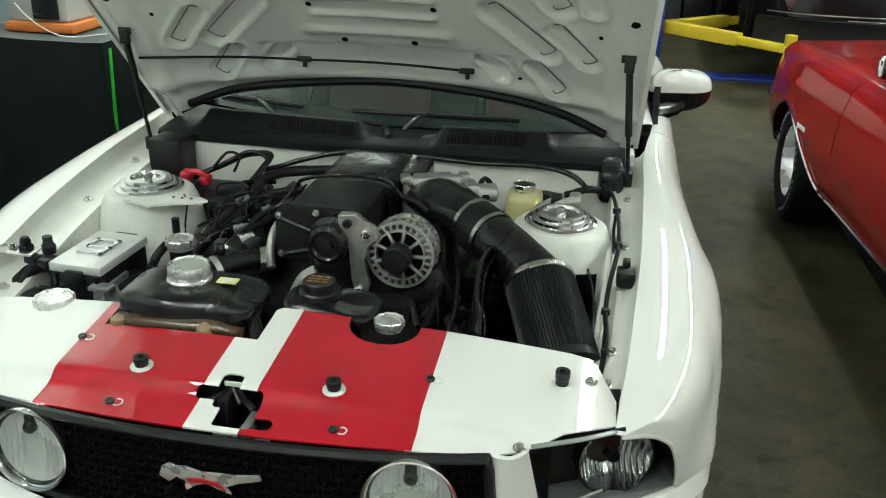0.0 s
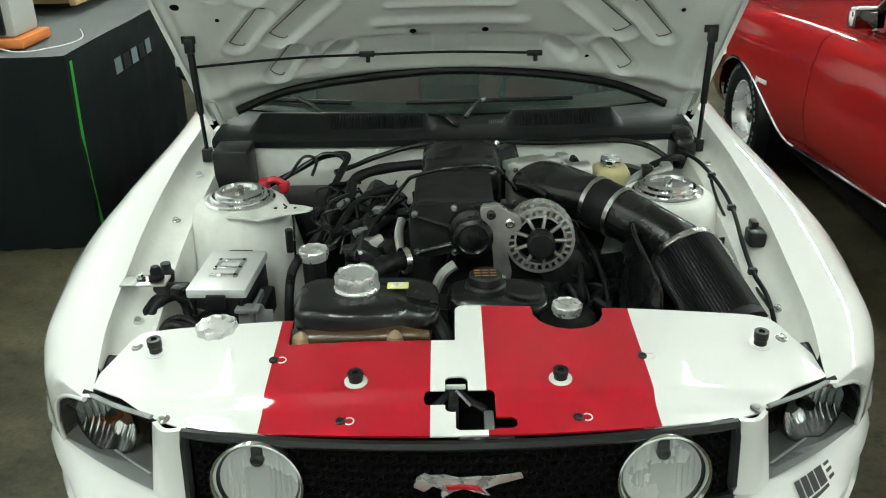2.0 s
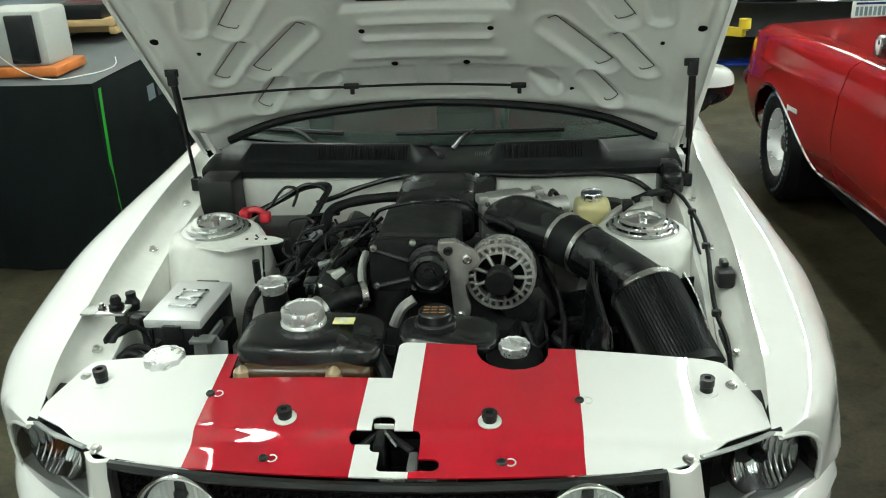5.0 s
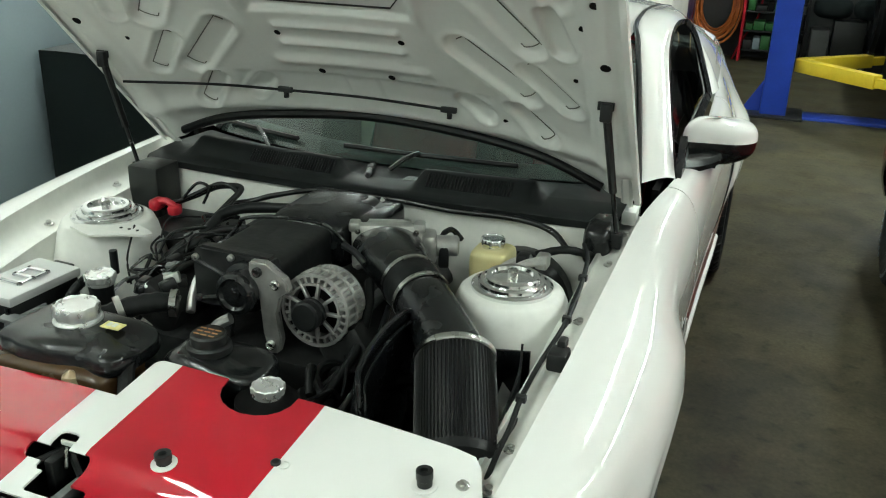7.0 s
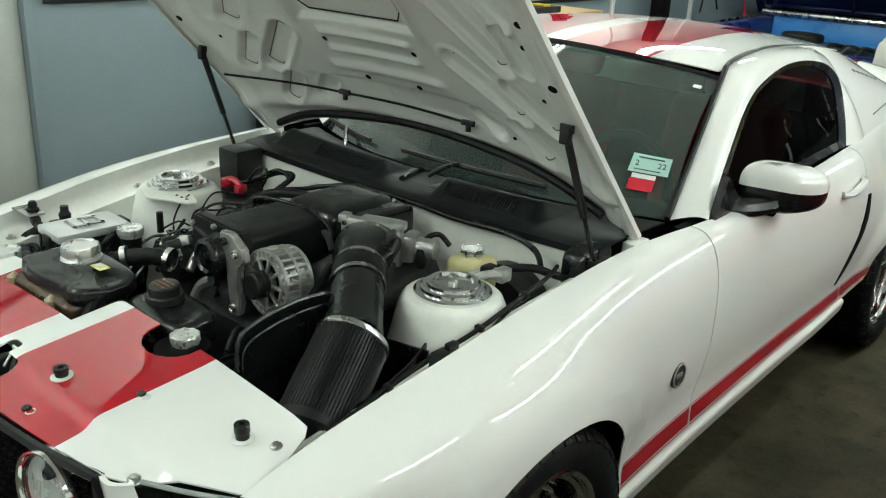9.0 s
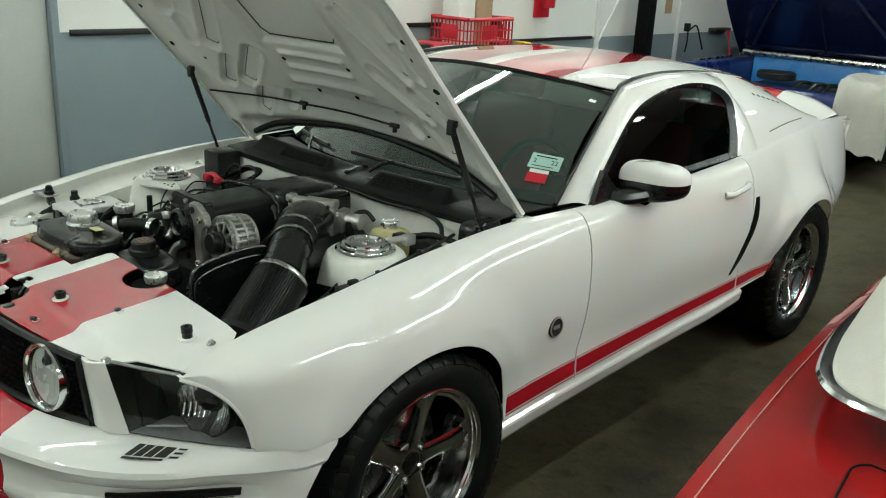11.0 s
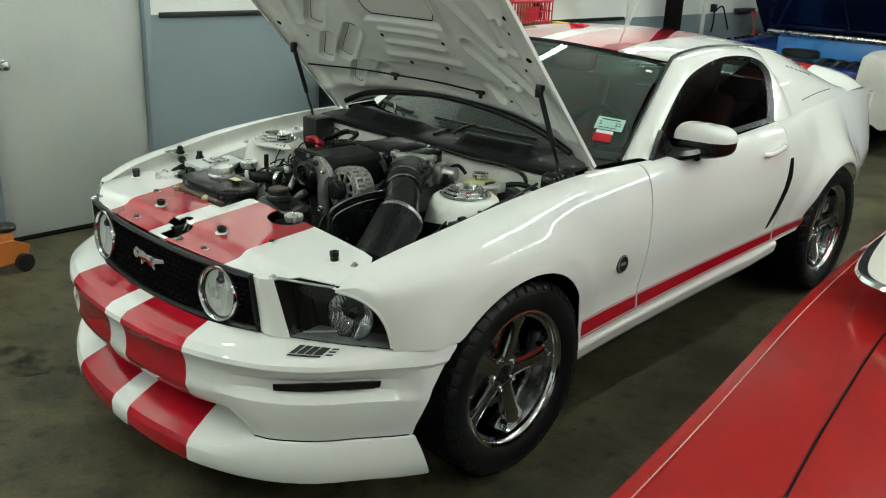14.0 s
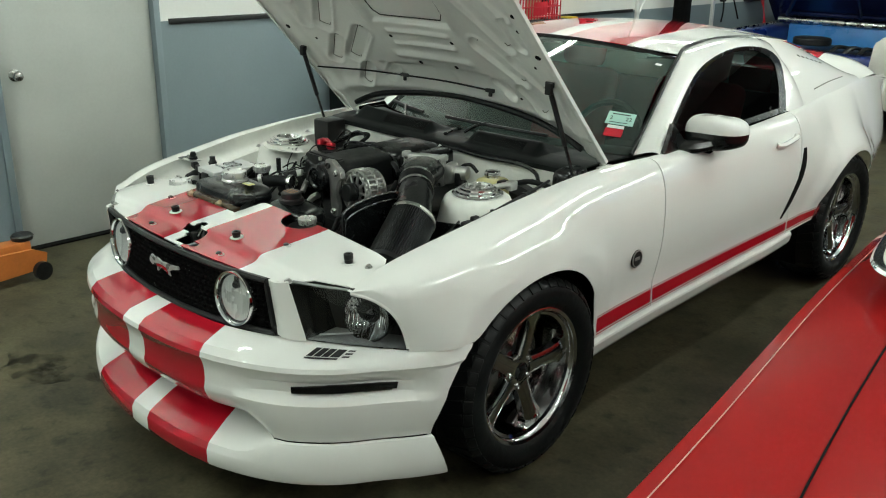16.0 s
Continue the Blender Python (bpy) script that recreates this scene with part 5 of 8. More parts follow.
def cowl_lift(x):
    """How far the two raised cowl panels stand up: 1 on them, 0 in the gap between and at the ends."""
    edge = lambda q: 0.5 + 0.5 * math.tanh(q / 0.010)
    return max(edge(x + 0.60) * edge(-0.062 - x), edge(x - 0.165) * edge(0.50 - x))


COWL = [(-0.010, -0.020, 0), (-0.012, 0.0, 0), (-0.004, 0.007, 0), (0.022, 0.009, 0), (0.032, 0.012, 0.1), (0.072, 0.013, 0.97), (0.080, 0.014, 1.0), (0.088, 0.014, 1.0), (0.15, 0.010, 0.42), (0.205, 0.008, 0.06), (0.222, 0.004, 0)]


def cowl_at(x, v):
    k = (abs(x) / 0.71) ** 2
    y, z, up = COWL[int(v)]
    return Vector((x, 0.385 + 0.062 * k + y * (1 + 0.45 * k), 0.985 - 0.012 * k + z + 0.042 * up * cowl_lift(x)))


bm = bmesh.new()
CWX = merged([-0.72, 0.72, -0.075, -0.062, -0.05, 0.15, 0.165, 0.18, 0.485, 0.50, 0.515, -0.615, -0.60, -0.585], span(-0.72, 0.72, 72))
sheet(bm, cowl_at, CWX, list(range(len(COWL))))
thicken(bm, 0.005)
cowl = part("cowl", bm, COWLING, CAR, "black plastic cowl below the windscreen", 40)
for x0, x1 in ((-0.36, -0.075), (0.20, 0.44)):
    bm = bmesh.new()
    n = int((x1 - x0) / 0.0085)
    for k in range(n):
        x = x0 + (x1 - x0) * k / n
        p, q = cowl_at(x, 4), cowl_at(x, 5)
        tube(bm, [p.lerp(q, 0.12) + Vector((0, -0.002, 0.001)), p.lerp(q, 0.88) + Vector((0, -0.002, 0.001))], 0.0021, 4, 1)
    g = part("cowl_grille", bm, PLASTIC, cowl, "fine black louvres")
    g["kind"] = "stuff"
# fine white-grey louvres at the foot of the gap, and the wiper linkage cover in it
bm = bmesh.new()
for k in range(12):
    x = 0.115 + 0.0065 * k
    tube(bm, [cowl_at(x, 6) + Vector((0, 0.0, 0.003)), cowl_at(x, 8) + Vector((0, -0.02, 0.003))], 0.0013, 4, 1)
g = part("gap_louvre", bm, CASTGREY, cowl, "fine grey louvres")
g["kind"] = "stuff"
bm = bmesh.new()
tube(bm, [cowl_at(-0.03, 9) + Vector((0, 0, 0.006)), cowl_at(-0.012, 8) + Vector((0, 0, 0.012)), cowl_at(0.012, 6) + Vector((0, 0, 0.006)), cowl_at(0.018, 5) + Vector((0, 0, 0.0))], 0.011, 8, 4, flat=0.5)
part("cowl_rib", bm, SATIN, cowl)
for pts, piv in (([(-0.97, 0.055), (-0.70, 0.05), (-0.45, 0.045)], (-0.55, 0.02)), ([(-0.20, 0.05), (0.15, 0.052), (0.55, 0.045)], (0.06, -0.03))):
    bm = bmesh.new()
    tube(bm, [screen_at(u, v) + Vector((0, -0.014, 0.012)) for u, v in pts], 0.0075, 6, 6)
    wp = part("wiper", bm, PLASTIC, CAR, "black windscreen wiper at rest")
    bm = bmesh.new()
    mid = screen_at(*pts[1]) + Vector((0, -0.02, 0.02))
    tube(bm, [screen_at(piv[0], 0.0) + Vector((0, -0.06, 0.005)), mid.lerp(screen_at(piv[0], 0.0), 0.5) + Vector((0, -0.03, 0.01)), mid], 0.007, 6, 4)
    part("wiper_arm", bm, SATIN, wp)

# ---- strut towers ----
for s in (1, -1):
    c = Vector((s * 0.56, 0.06, 0))
    bm = bmesh.new()
    m = Matrix.Translation(c)
    lathe(bm, [(0.19, 0.50), (0.178, 0.66), (0.150, 0.80), (0.128, 0.895), (0.118, 0.918), (0.108, 0.926), (0.0, 0.928)], m, 36, cap=False)
    tw = part("strut_tower", bm, BAYWHITE, CAR, "white strut tower with a stepped chrome cap", 50)
    bm = bmesh.new()
    lathe(bm, [(0.092, 0.926), (0.092, 0.934), (0.086, 0.938), (0.078, 0.938), (0.077, 0.945), (0.072, 0.948), (0.064, 0.948), (0.063, 0.955), (0.058, 0.958), (0.048, 0.958), (0.045, 0.950), (0.03, 0.948), (0, 0.950)], m, 40)
    part("tower_cap", bm, CHROME, tw, "stepped chrome cap", 25)
    bm = bmesh.new()
    lathe(bm, [(0.012, 0.94), (0.012, 0.965), (0.008, 0.968), (0, 0.968)], m, 8)
    part("cap_nut", bm, STEEL, tw)
    bm = bmesh.new()
    sheet(bm, lambda y, v: Vector((s * (0.655 - 0.05 * v), y, 0.74 + 0.10 * math.sin(math.pi * min(1, max(0, (y + 0.25) / 0.6))) * v)), span(-0.25, 0.35, 10), [0, 1])
    part("tower_web", bm, BAYWHITE, tw)
bm = bmesh.new()
prism(bm, [(-0.09, -0.05), (0.0, -0.085), (0.055, -0.045), (0.115, -0.02), (0.125, 0.0), (0.10, 0.018), (0.02, 0.05), (-0.06, 0.06)], 0.006, Matrix.Translation((-0.485, -0.01, 0.925)) @ Matrix.Rotation(-0.06, 4, "X"))
part("bracket_ear", bm, BAYWHITE, CAR, "white stamped bracket with small holes")
for dx in (0.03, 0.055, 0.08):
    bm = bmesh.new()
    lathe(bm, [(0.0, 0), (0.004, 0), (0.004, 0.002), (0, 0.002)], Matrix.Translation((-0.485 + dx, -0.012, 0.9315)), 8)
    part("bracket_hole", bm, INK, CAR)


def cap(at, r, h, mat=CAPMETAL, parent=CAR, lobes=10, name="filler_cap", label="knurled polished metal cap", way=(0, 0, 1)):
    """A knurled metal screw cap."""
    bm = bmesh.new()
    m = axis(at, way)
    n = lobes * 4
    prof = [(0.86, 0.0), (0.90, 0.04), (0.90, 0.30), (0.97, 0.36), (1.0, 0.42), (1.0, 0.90), (0.95, 1.0), (0.84, 1.0), (0.80, 0.92), (0.0, 0.90)]
    rings = []
    for q, z in prof:
        rings.append([bm.verts.new(m @ Vector((r * q * (1 - (0.07 if q > 0.9 and (k // 2) % 2 else 0)) * math.cos(2 * math.pi * k / n), r * q * (1 - (0.07 if q > 0.9 and (k // 2) % 2 else 0)) * math.sin(2 * math.pi * k / n), h * z))) for k in range(n)])
    for a, b in zip(rings, rings[1:]):
        for k in range(n):
            bm.faces.new((a[k], a[(k + 1) % n], b[(k + 1) % n], b[k]))
    bmesh.ops.remove_doubles(bm, verts=bm.verts[:], dist=0.0002)
    return part(name, bm, mat, parent, label, 30)


def lump(bm, lo, hi, power=0.45, n=24, dents=()):
    """A moulded tank: a rounded box with hollows pressed into it."""
    c, h = (Vector(lo) + Vector(hi)) / 2, (Vector(hi) - Vector(lo)) / 2
    sg = lambda v, e: math.copysign(abs(v) ** e, v)

    def f(a, b):
        p = Vector((sg(math.cos(b), power) * sg(math.cos(a), power), sg(math.cos(b), power) * sg(math.sin(a), power), sg(math.sin(b), power)))
        q = c + Vector((p.x * h.x, p.y * h.y, p.z * h.z))
        for dc, r, deep, way in dents:
            q += Vector(way) * deep * math.exp(-(((q - Vector(dc)).length / r) ** 2))
        return q

    sheet(bm, f, span(0, 2 * math.pi, n * 2), span(-math.pi / 2, math.pi / 2, n))


# coolant tank with its amber lower half
bm = bmesh.new()
lump(bm, (-0.335, -0.560, 0.862), (-0.035, -0.375, 0.920), 0.4, 22, (((-0.13, -0.58, 0.91), 0.05, 0.03, (0, 1, -0.5)), ((-0.30, -0.58, 0.91), 0.04, 0.02, (0, 1, -0.5)), ((-0.06, -0.45, 0.92), 0.06, 0.02, (0, 0, -1))))
tank = part("coolant_tank", bm, SATIN, CAR, "black coolant tank with an amber lower half", 60)
bm = bmesh.new()
lump(bm, (-0.330, -0.572, 0.76), (-0.050, -0.40, 0.880), 0.25, 16, (((-0.12, -0.57, 0.83), 0.035, 0.02, (0, 1, 0)),))
part("tank_lower", bm, AMBER, tank, "amber translucent lower tank", 60)
for x in (-0.315, -0.125):
    bm = bmesh.new()
    lathe(bm, [(0.0, 0.79), (0.025, 0.79), (0.022, 0.84), (0.016, 0.872), (0.0, 0.884)], Matrix.Translation((x, -0.562, 0)), 20)
    part("tank_lug", bm, LUGS, tank)
cap((-0.209, -0.440, 0.914), 0.046, 0.040, parent=tank)
bm = bmesh.new()
lathe(bm, [(0.046, 0.905), (0.049, 0.910), (0.049, 0.922), (0.046, 0.926), (0.040, 0.926)], Matrix.Translation((-0.209, -0.440, 0)), 36, cap=False)
part("cap_collar", bm, CAPMETAL, tank)
bm = bmesh.new()
box(bm, (-0.145, -0.452, 0.9185), (-0.10, -0.425, 0.9215), 0.001)
part("warning_label", bm, LABELYEL, tank, "small yellow label")
for dx in (-0.135, -0.122):
    bm = bmesh.new()
    box(bm, (dx, -0.446, 0.9217), (dx + 0.009, -0.431, 0.9227))
    part("printed_bar", bm, PAPER, tank)
bm = bmesh.new()
tube(bm, [(-0.06, -0.46, 0.885), (-0.045, -0.50, 0.87), (-0.02, -0.54, 0.84), (-0.015, -0.57, 0.80), (-0.02, -0.58, 0.76)], 0.016, 10)
part("overflow_hose", bm, RUBBER, tank)
# power-steering style second tank and its dark cap
bm = bmesh.new()
lump(bm, (-0.02, -0.455, 0.79), (0.205, -0.32, 0.888), 0.5, 18, (((0.15, -0.40, 0.90), 0.05, 0.025, (0, 0, -1)), ((0.02, -0.50, 0.86), 0.03, 0.012, (0, 1, 0))))
t2 = part("fluid_tank", bm, SATIN, CAR, "glossy black moulded fluid tank", 60)
bm = bmesh.new()
lathe(bm, [(0.045, 0.0), (0.045, 0.014), (0.040, 0.018), (0.036, 0.018), (0.036, 0.036), (0.032, 0.040), (0.0, 0.041)], Matrix.Translation((0.065, -0.385, 0.880)), 28)
tc2 = part("tank_cap", bm, PLASTIC, t2, "black screw cap with orange markings")
for k in range(9):
    bm = bmesh.new()
    box(bm, (0.041 + 0.017 * (k % 3), -0.402 + 0.013 * (k // 3), 0.9205), (0.054 + 0.017 * (k % 3), -0.3985 + 0.013 * (k // 3), 0.9216))
    part("printed_bar", bm, FADED, tc2)
bm = bmesh.new()
tube(bm, [(-0.02, -0.43, 0.84), (-0.05, -0.43, 0.845), (-0.09, -0.425, 0.85)], 0.014, 8)
part("ribbed_hose", bm, RUBBER, t2)
# polished cap low beside the second tank, in a dark neck
bm = bmesh.new()
lathe(bm, [(0.058, 0.80), (0.060, 0.848), (0.045, 0.852), (0.03, 0.852), (0.0, 0.852)], Matrix.Translation((0.237, -0.455, 0)), 28)
nk = part("filler_neck", bm, VOID, CAR, "black filler neck with a polished cap")
cap((0.236, -0.446, 0.85), 0.033, 0.024, parent=nk)
# washer cap
bm = bmesh.new()
lathe(bm, [(0.025, 0.74), (0.026, 0.84), (0, 0.84)], Matrix.Translation((-0.498, -0.505, 0)), 16)
wn = part("filler_neck", bm, BAYWHITE, CAR, "pale filler neck with a polished cap")
cap((-0.498, -0.505, 0.838), 0.044, 0.036, parent=wn)
# third polished cap on a dark neck further back
bm = bmesh.new()
lathe(bm, [(0.026, 0.76), (0.028, 0.895), (0, 0.895)], Matrix.Translation((-0.33, -0.238, 0)), 16)
wn = part("filler_neck", bm, PLASTIC, CAR, "black filler neck with a polished cap")
cap((-0.33, -0.238, 0.893), 0.036, 0.026, parent=wn)
# fuse box with a brushed lid and a raised badge of plain bars
FB = pose(-0.528, -0.268, 0, 0, 0, -3)
bm = bmesh.new()
box(bm, (-0.062, -0.10, 0.76), (0.066, 0.10, 0.862), 0.008, FB)
box(bm, (0.066, -0.09, 0.77), (0.10, 0.03, 0.83), 0.006, FB)
fb = part("fuse_box", bm, PLASTIC, CAR, "black fuse box with a brushed metal lid")
bm = bmesh.new()
box(bm, (-0.066, -0.104, 0.862), (0.070, 0.104, 0.885), 0.005, FB)
lid = part("lid", bm, LIDMETAL, fb)
for lo, hi in (((-0.030, -0.045, 0.885), (0.036, -0.034, 0.892)), ((-0.030, -0.007, 0.885), (0.036, 0.005, 0.892)), ((-0.030, 0.033, 0.885), (0.036, 0.046, 0.892)), ((-0.030, -0.007, 0.885), (-0.019, 0.046, 0.892)), ((0.025, -0.045, 0.885), (0.036, 0.046, 0.892))):
    bm = bmesh.new()
    box(bm, lo, hi, 0.002, FB)
    part("lid_badge", bm, DARKCHROME, lid)
bm = bmesh.new()
box(bm, (-0.03, 0.105, 0.855), (0.03, 0.125, 0.878), 0.004, FB)
part("clip", bm, PLASTIC, fb)
bm = bmesh.new()
box(bm, (0.078, -0.125, 0.70), (0.088, -0.02, 0.845), 0.003, FB)
box(bm, (0.045, -0.125, 0.835), (0.10, -0.09, 0.845), 0.003, FB)
part("bracket", bm, CASTGREY, fb)

# ---- supercharger ----
bm = bmesh.new()
prism(bm, [(-0.105, 0.872), (-0.06, 0.868), (0.02, 0.885), (0.10, 0.90), (0.105, 0.985), (0.095, 1.008), (-0.085, 1.012), (-0.105, 0.995)], 0.035, Matrix(((1, 0, 0, 0), (0, 0, 1, -0.195), (0, 1, 0, 0), (0, 0, 0, 1))))
bmesh.ops.bevel(bm, geom=bm.edges[:], offset=0.006, segments=2, affect="EDGES")
sc = part("supercharger", bm, CAST, CAR, "black supercharger on top of the engine")
bm = bmesh.new()
lump(bm, (-0.10, -0.18, 0.86), (0.10, 0.12, 0.990), 0.28, 18)
part("housing", bm, PLASTIC, sc, angle=60)
for a, b in (((-0.095, -0.197, 0.98), (0.03, -0.197, 0.935)), ((-0.09, -0.197, 0.885), (0.03, -0.197, 0.915)), ((0.04, -0.197, 1.0), (0.042, -0.197, 0.95))):
    bm = bmesh.new()
    tube(bm, [a, b], 0.006, 6)
    part("web", bm, CAST, sc)
for x, z in ((-0.092, 0.985), (-0.09, 0.888), (0.0, 0.998), (0.0, 0.885), (0.09, 0.99)):
    bm = bmesh.new()
    lathe(bm, [(0.008, 0), (0.008, 0.008), (0.005, 0.009), (0.004, 0.005), (0, 0.005)], axis((x, -0.196, z), (0, -1, 0)), 12)
    part("bolt", bm, STEEL, sc)
bm = bmesh.new()
m = axis((0.042, -0.195, 0.940), (0, -1, 0.05))
lathe(bm, [(0.058, 0), (0.056, 0.02), (0.044, 0.024), (0.044, 0.05), (0.048, 0.054), (0.046, 0.062), (0.036, 0.066), (0.030, 0.060), (0.014, 0.060), (0.013, 0.07), (0, 0.07)], m, 36)
part("pulley", bm, SATIN, sc, "black ribbed drive pulley", 25)
# plenum dome at the back with raised plain bar lettering
bm = bmesh.new()
lump(bm, (-0.085, 0.070, 0.87), (0.135, 0.34, 1.004), 0.38, 20)
lump(bm, (0.10, 0.13, 0.88), (0.185, 0.34, 0.990), 0.3, 12)
pl = part("plenum", bm, SATIN, CAR, "black intake plenum dome", 60)
for k in range(5):
    bm = bmesh.new()
    box(bm, (-0.040 + 0.026 * k, -0.003, -0.008), (-0.020 + 0.026 * k, 0.003, 0.008), 0.001, pose(0, 0.081, 0.978, -35, 0, 0))
    part("raised_bar", bm, CAST, pl)
bm = bmesh.new()
tube(bm, [(0.12, 0.30, 0.965), (0.125, 0.305, 0.985), (0.13, 0.31, 0.995)], 0.007, 8)
part("port", bm, STEEL, pl)

# ---- alternator ----
AM = axis((0.205, -0.115, 0.905), (-0.03, -1, 0.08))
bm = bmesh.new()
lathe(bm, [(0.072, 0.0), (0.080, 0.006), (0.080, 0.016), (0.068, 0.018), (0.066, 0.060)], AM, 40)
alt = part("alternator", bm, ALU, CAR, "cast aluminium alternator with slotted fan vents")
n = 26
for k in range(n):
    a = 2 * math.pi * k / n
    bm = bmesh.new()
    q = AM @ Matrix.Rotation(a, 4, "Z")
    box(bm, (0.060, -0.0042, 0.014), (0.083, 0.0042, 0.085), 0.002, q)
    part("vent_fin", bm, ALU, alt)
for k in range(9):
    q = AM @ Matrix.Rotation(2 * math.pi * k / 9, 4, "Z")
    bm = bmesh.new()
    box(bm, (0.02, -0.004, 0.082), (0.066, 0.004, 0.092), 0.002, q)
    part("spoke", bm, ALU, alt)
bm = bmesh.new()
for r0, r1, z0, z1 in ((0.057, 0.062, 0.062, 0.090), (0.079, 0.0845, 0.044, 0.052), (0.075, 0.082, 0.080, 0.087)):
    lathe(bm, [(r0, z0), (r1, z0), (r1, z1), (r0, z1), (r0, z0)], AM, 44, cap=False)
lathe(bm, [(0.028, 0.075), (0.028, 0.098), (0.0, 0.098)], AM, 24)
part("vent_ring", bm, ALU, alt)
bm = bmesh.new()
lathe(bm, [(0.06, 0.055), (0.058, 0.064), (0, 0.064)], AM, 30)
part("rotor", bm, VOID, alt)
bm = bmesh.new()
lathe(bm, [(0.026, 0.092), (0.033, 0.096), (0.033, 0.104), (0.030, 0.107), (0.033, 0.110), (0.033, 0.128), (0.028, 0.132), (0.0, 0.133)], AM, 30)
part("pulley", bm, RUBBER, alt, "black pulley")
bm = bmesh.new()
prism(bm, [(0.062, 1.012), (0.105, 1.015), (0.118, 0.996), (0.15, 0.985), (0.158, 0.955), (0.128, 0.94), (0.118, 0.90), (0.135, 0.84), (0.125, 0.805), (0.10, 0.80), (0.092, 0.85), (0.09, 0.93), (0.078, 0.965), (0.06, 0.985)], 0.022, Matrix(((1, 0, 0, 0), (0, 0, 1, -0.228), (0, 1, 0, 0), (0, 0, 0, 1))))
bmesh.ops.bevel(bm, geom=bm.edges[:], offset=0.004, segments=2, affect="EDGES")
br = part("mount_bracket", bm, ALU, CAR, "cast aluminium mounting bracket")
for x, z in ((0.085, 0.992), (0.128, 0.97), (0.11, 0.825)):
    bm = bmesh.new()
    lathe(bm, [(0.011, 0), (0.011, 0.007), (0.008, 0.009), (0.005, 0.004), (0, 0.004)], axis((x, -0.229, z), (0, -1, 0)), 14)
    part("bolt", bm, STEEL if x > 0.1 else CAST, br)
bm = bmesh.new()
tube(bm, [(0.042, -0.185, 0.985), (0.12, -0.175, 0.93), (0.20, -0.165, 0.86), (0.22, -0.18, 0.80), (0.05, -0.185, 0.74), (-0.02, -0.185, 0.80), (-0.005, -0.185, 0.92)], 0.010, 6, 4, flat=0.4)
part("drive_belt", bm, RUBBER, CAR, "black ribbed drive belt")

# ---- intake: throttle body, pipe, cone filter ----
TM = Matrix.Translation((0.22, 0.135, 0.945)) @ Matrix.Rotation(radians(21), 4, "Z")
bm = bmesh.new()
box(bm, (-0.086, -0.022, -0.06), (0.086, 0.010, 0.057), 0.010, TM)
for x in (-0.078, 0.078):
    box(bm, (x - 0.014, -0.024, 0.038), (x + 0.014, 0.014, 0.062), 0.006, TM)
box(bm, (-0.06, 0.016, -0.05), (0.06, 0.07, 0.045), 0.012, TM)
tb = part("throttle_body", bm, ALU, CAR, "cast aluminium throttle body")
bm = bmesh.new()
box(bm, (0.082, -0.02, -0.045), (0.12, 0.05, 0.03), 0.012, TM)
lathe(bm, [(0.026, 0), (0.026, 0.05), (0.018, 0.055), (0, 0.055)], TM @ axis((0.12, 0.015, -0.005), (1, 0, 0)), 18)
part("actuator", bm, ALU, tb)
bm = bmesh.new()
box(bm, (0.125, -0.012, -0.055), (0.15, 0.03, 0.0), 0.005, TM)
part("connector", bm, PLASTIC, tb)
for x in (-0.07, 0.07):
    for z in (-0.05, 0.042):
        bm = bmesh.new()
        lathe(bm, [(0.007, 0), (0.007, 0.006), (0, 0.007)], TM @ axis((x, -0.022, z), (0, -1, 0)), 10)
        part("bolt", bm, STEEL, tb)
PIPE = [(0.225, 0.125, 0.948), (0.262, 0.070, 0.951), (0.309, 0.008, 0.949), (0.357, -0.046, 0.944), (0.405, -0.096, 0.935), (0.450, -0.143, 0.923), (0.490, -0.187, 0.909), (0.532, -0.233, 0.890)]
bm = bmesh.new()
pipe_line = path(PIPE, 6)
WIDE = spline([(0, 0.086), (0.2, 0.078), (0.42, 0.063), (0.58, 0.061), (0.8, 0.062), (1, 0.068)])
TALL = spline([(0, 0.050), (0.2, 0.056), (0.42, 0.061), (0.58, 0.061), (0.8, 0.062), (1, 0.068)])


def pipe_at(a, k):
    i = int(k)
    w = (pipe_line[min(i + 1, len(pipe_line) - 1)] - pipe_line[max(i - 1, 0)]).normalized()
    flat = Vector((w.y, -w.x, 0)).normalized()
    up = flat.cross(w)
    t = i / (len(pipe_line) - 1)
    return pipe_line[i] + flat * WIDE(t) * math.cos(a) + up * TALL(t) * math.sin(a)


sheet(bm, pipe_at, span(0, 2 * math.pi, 32), list(range(len(pipe_line))))
pipe = part("intake_pipe", bm, SATIN, CAR, "black moulded intake pipe with steel clamps", 60)
pp = path(PIPE, 6)
for i, rr in ((18, 0.0650), (24, 0.0635)):
    bm = bmesh.new()
    w = (pp[i + 1] - pp[i - 1]).normalized()
    lathe(bm, [(rr, -0.006), (rr + 0.0025, -0.006), (rr + 0.0025, 0.006), (rr, 0.006)], axis(pp[i], w), 32, cap=False)
    part("hose_clamp", bm, STEEL, pipe)
bm = bmesh.new()
w = (pp[23] - pp[19]).normalized()
lathe(bm, [(0.0635, -0.034), (0.0645, -0.028), (0.0645, 0.0), (0.0640, 0.028), (0.0625, 0.034)], axis(pp[21], w), 32, cap=False)
part("coupler", bm, RUBBER, pipe)
F0, F1 = Vector((0.532, -0.231, 0.891)), Vector((0.606, -0.412, 0.782))
fm = axis(F0, F1 - F0)
bm = bmesh.new()
L = (F1 - F0).length
lathe(bm, [(0.066, -0.010), (0.074, 0.0), (0.077, 0.012), (0.077, L - 0.01), (0.073, L), (0, L)], fm, 60)
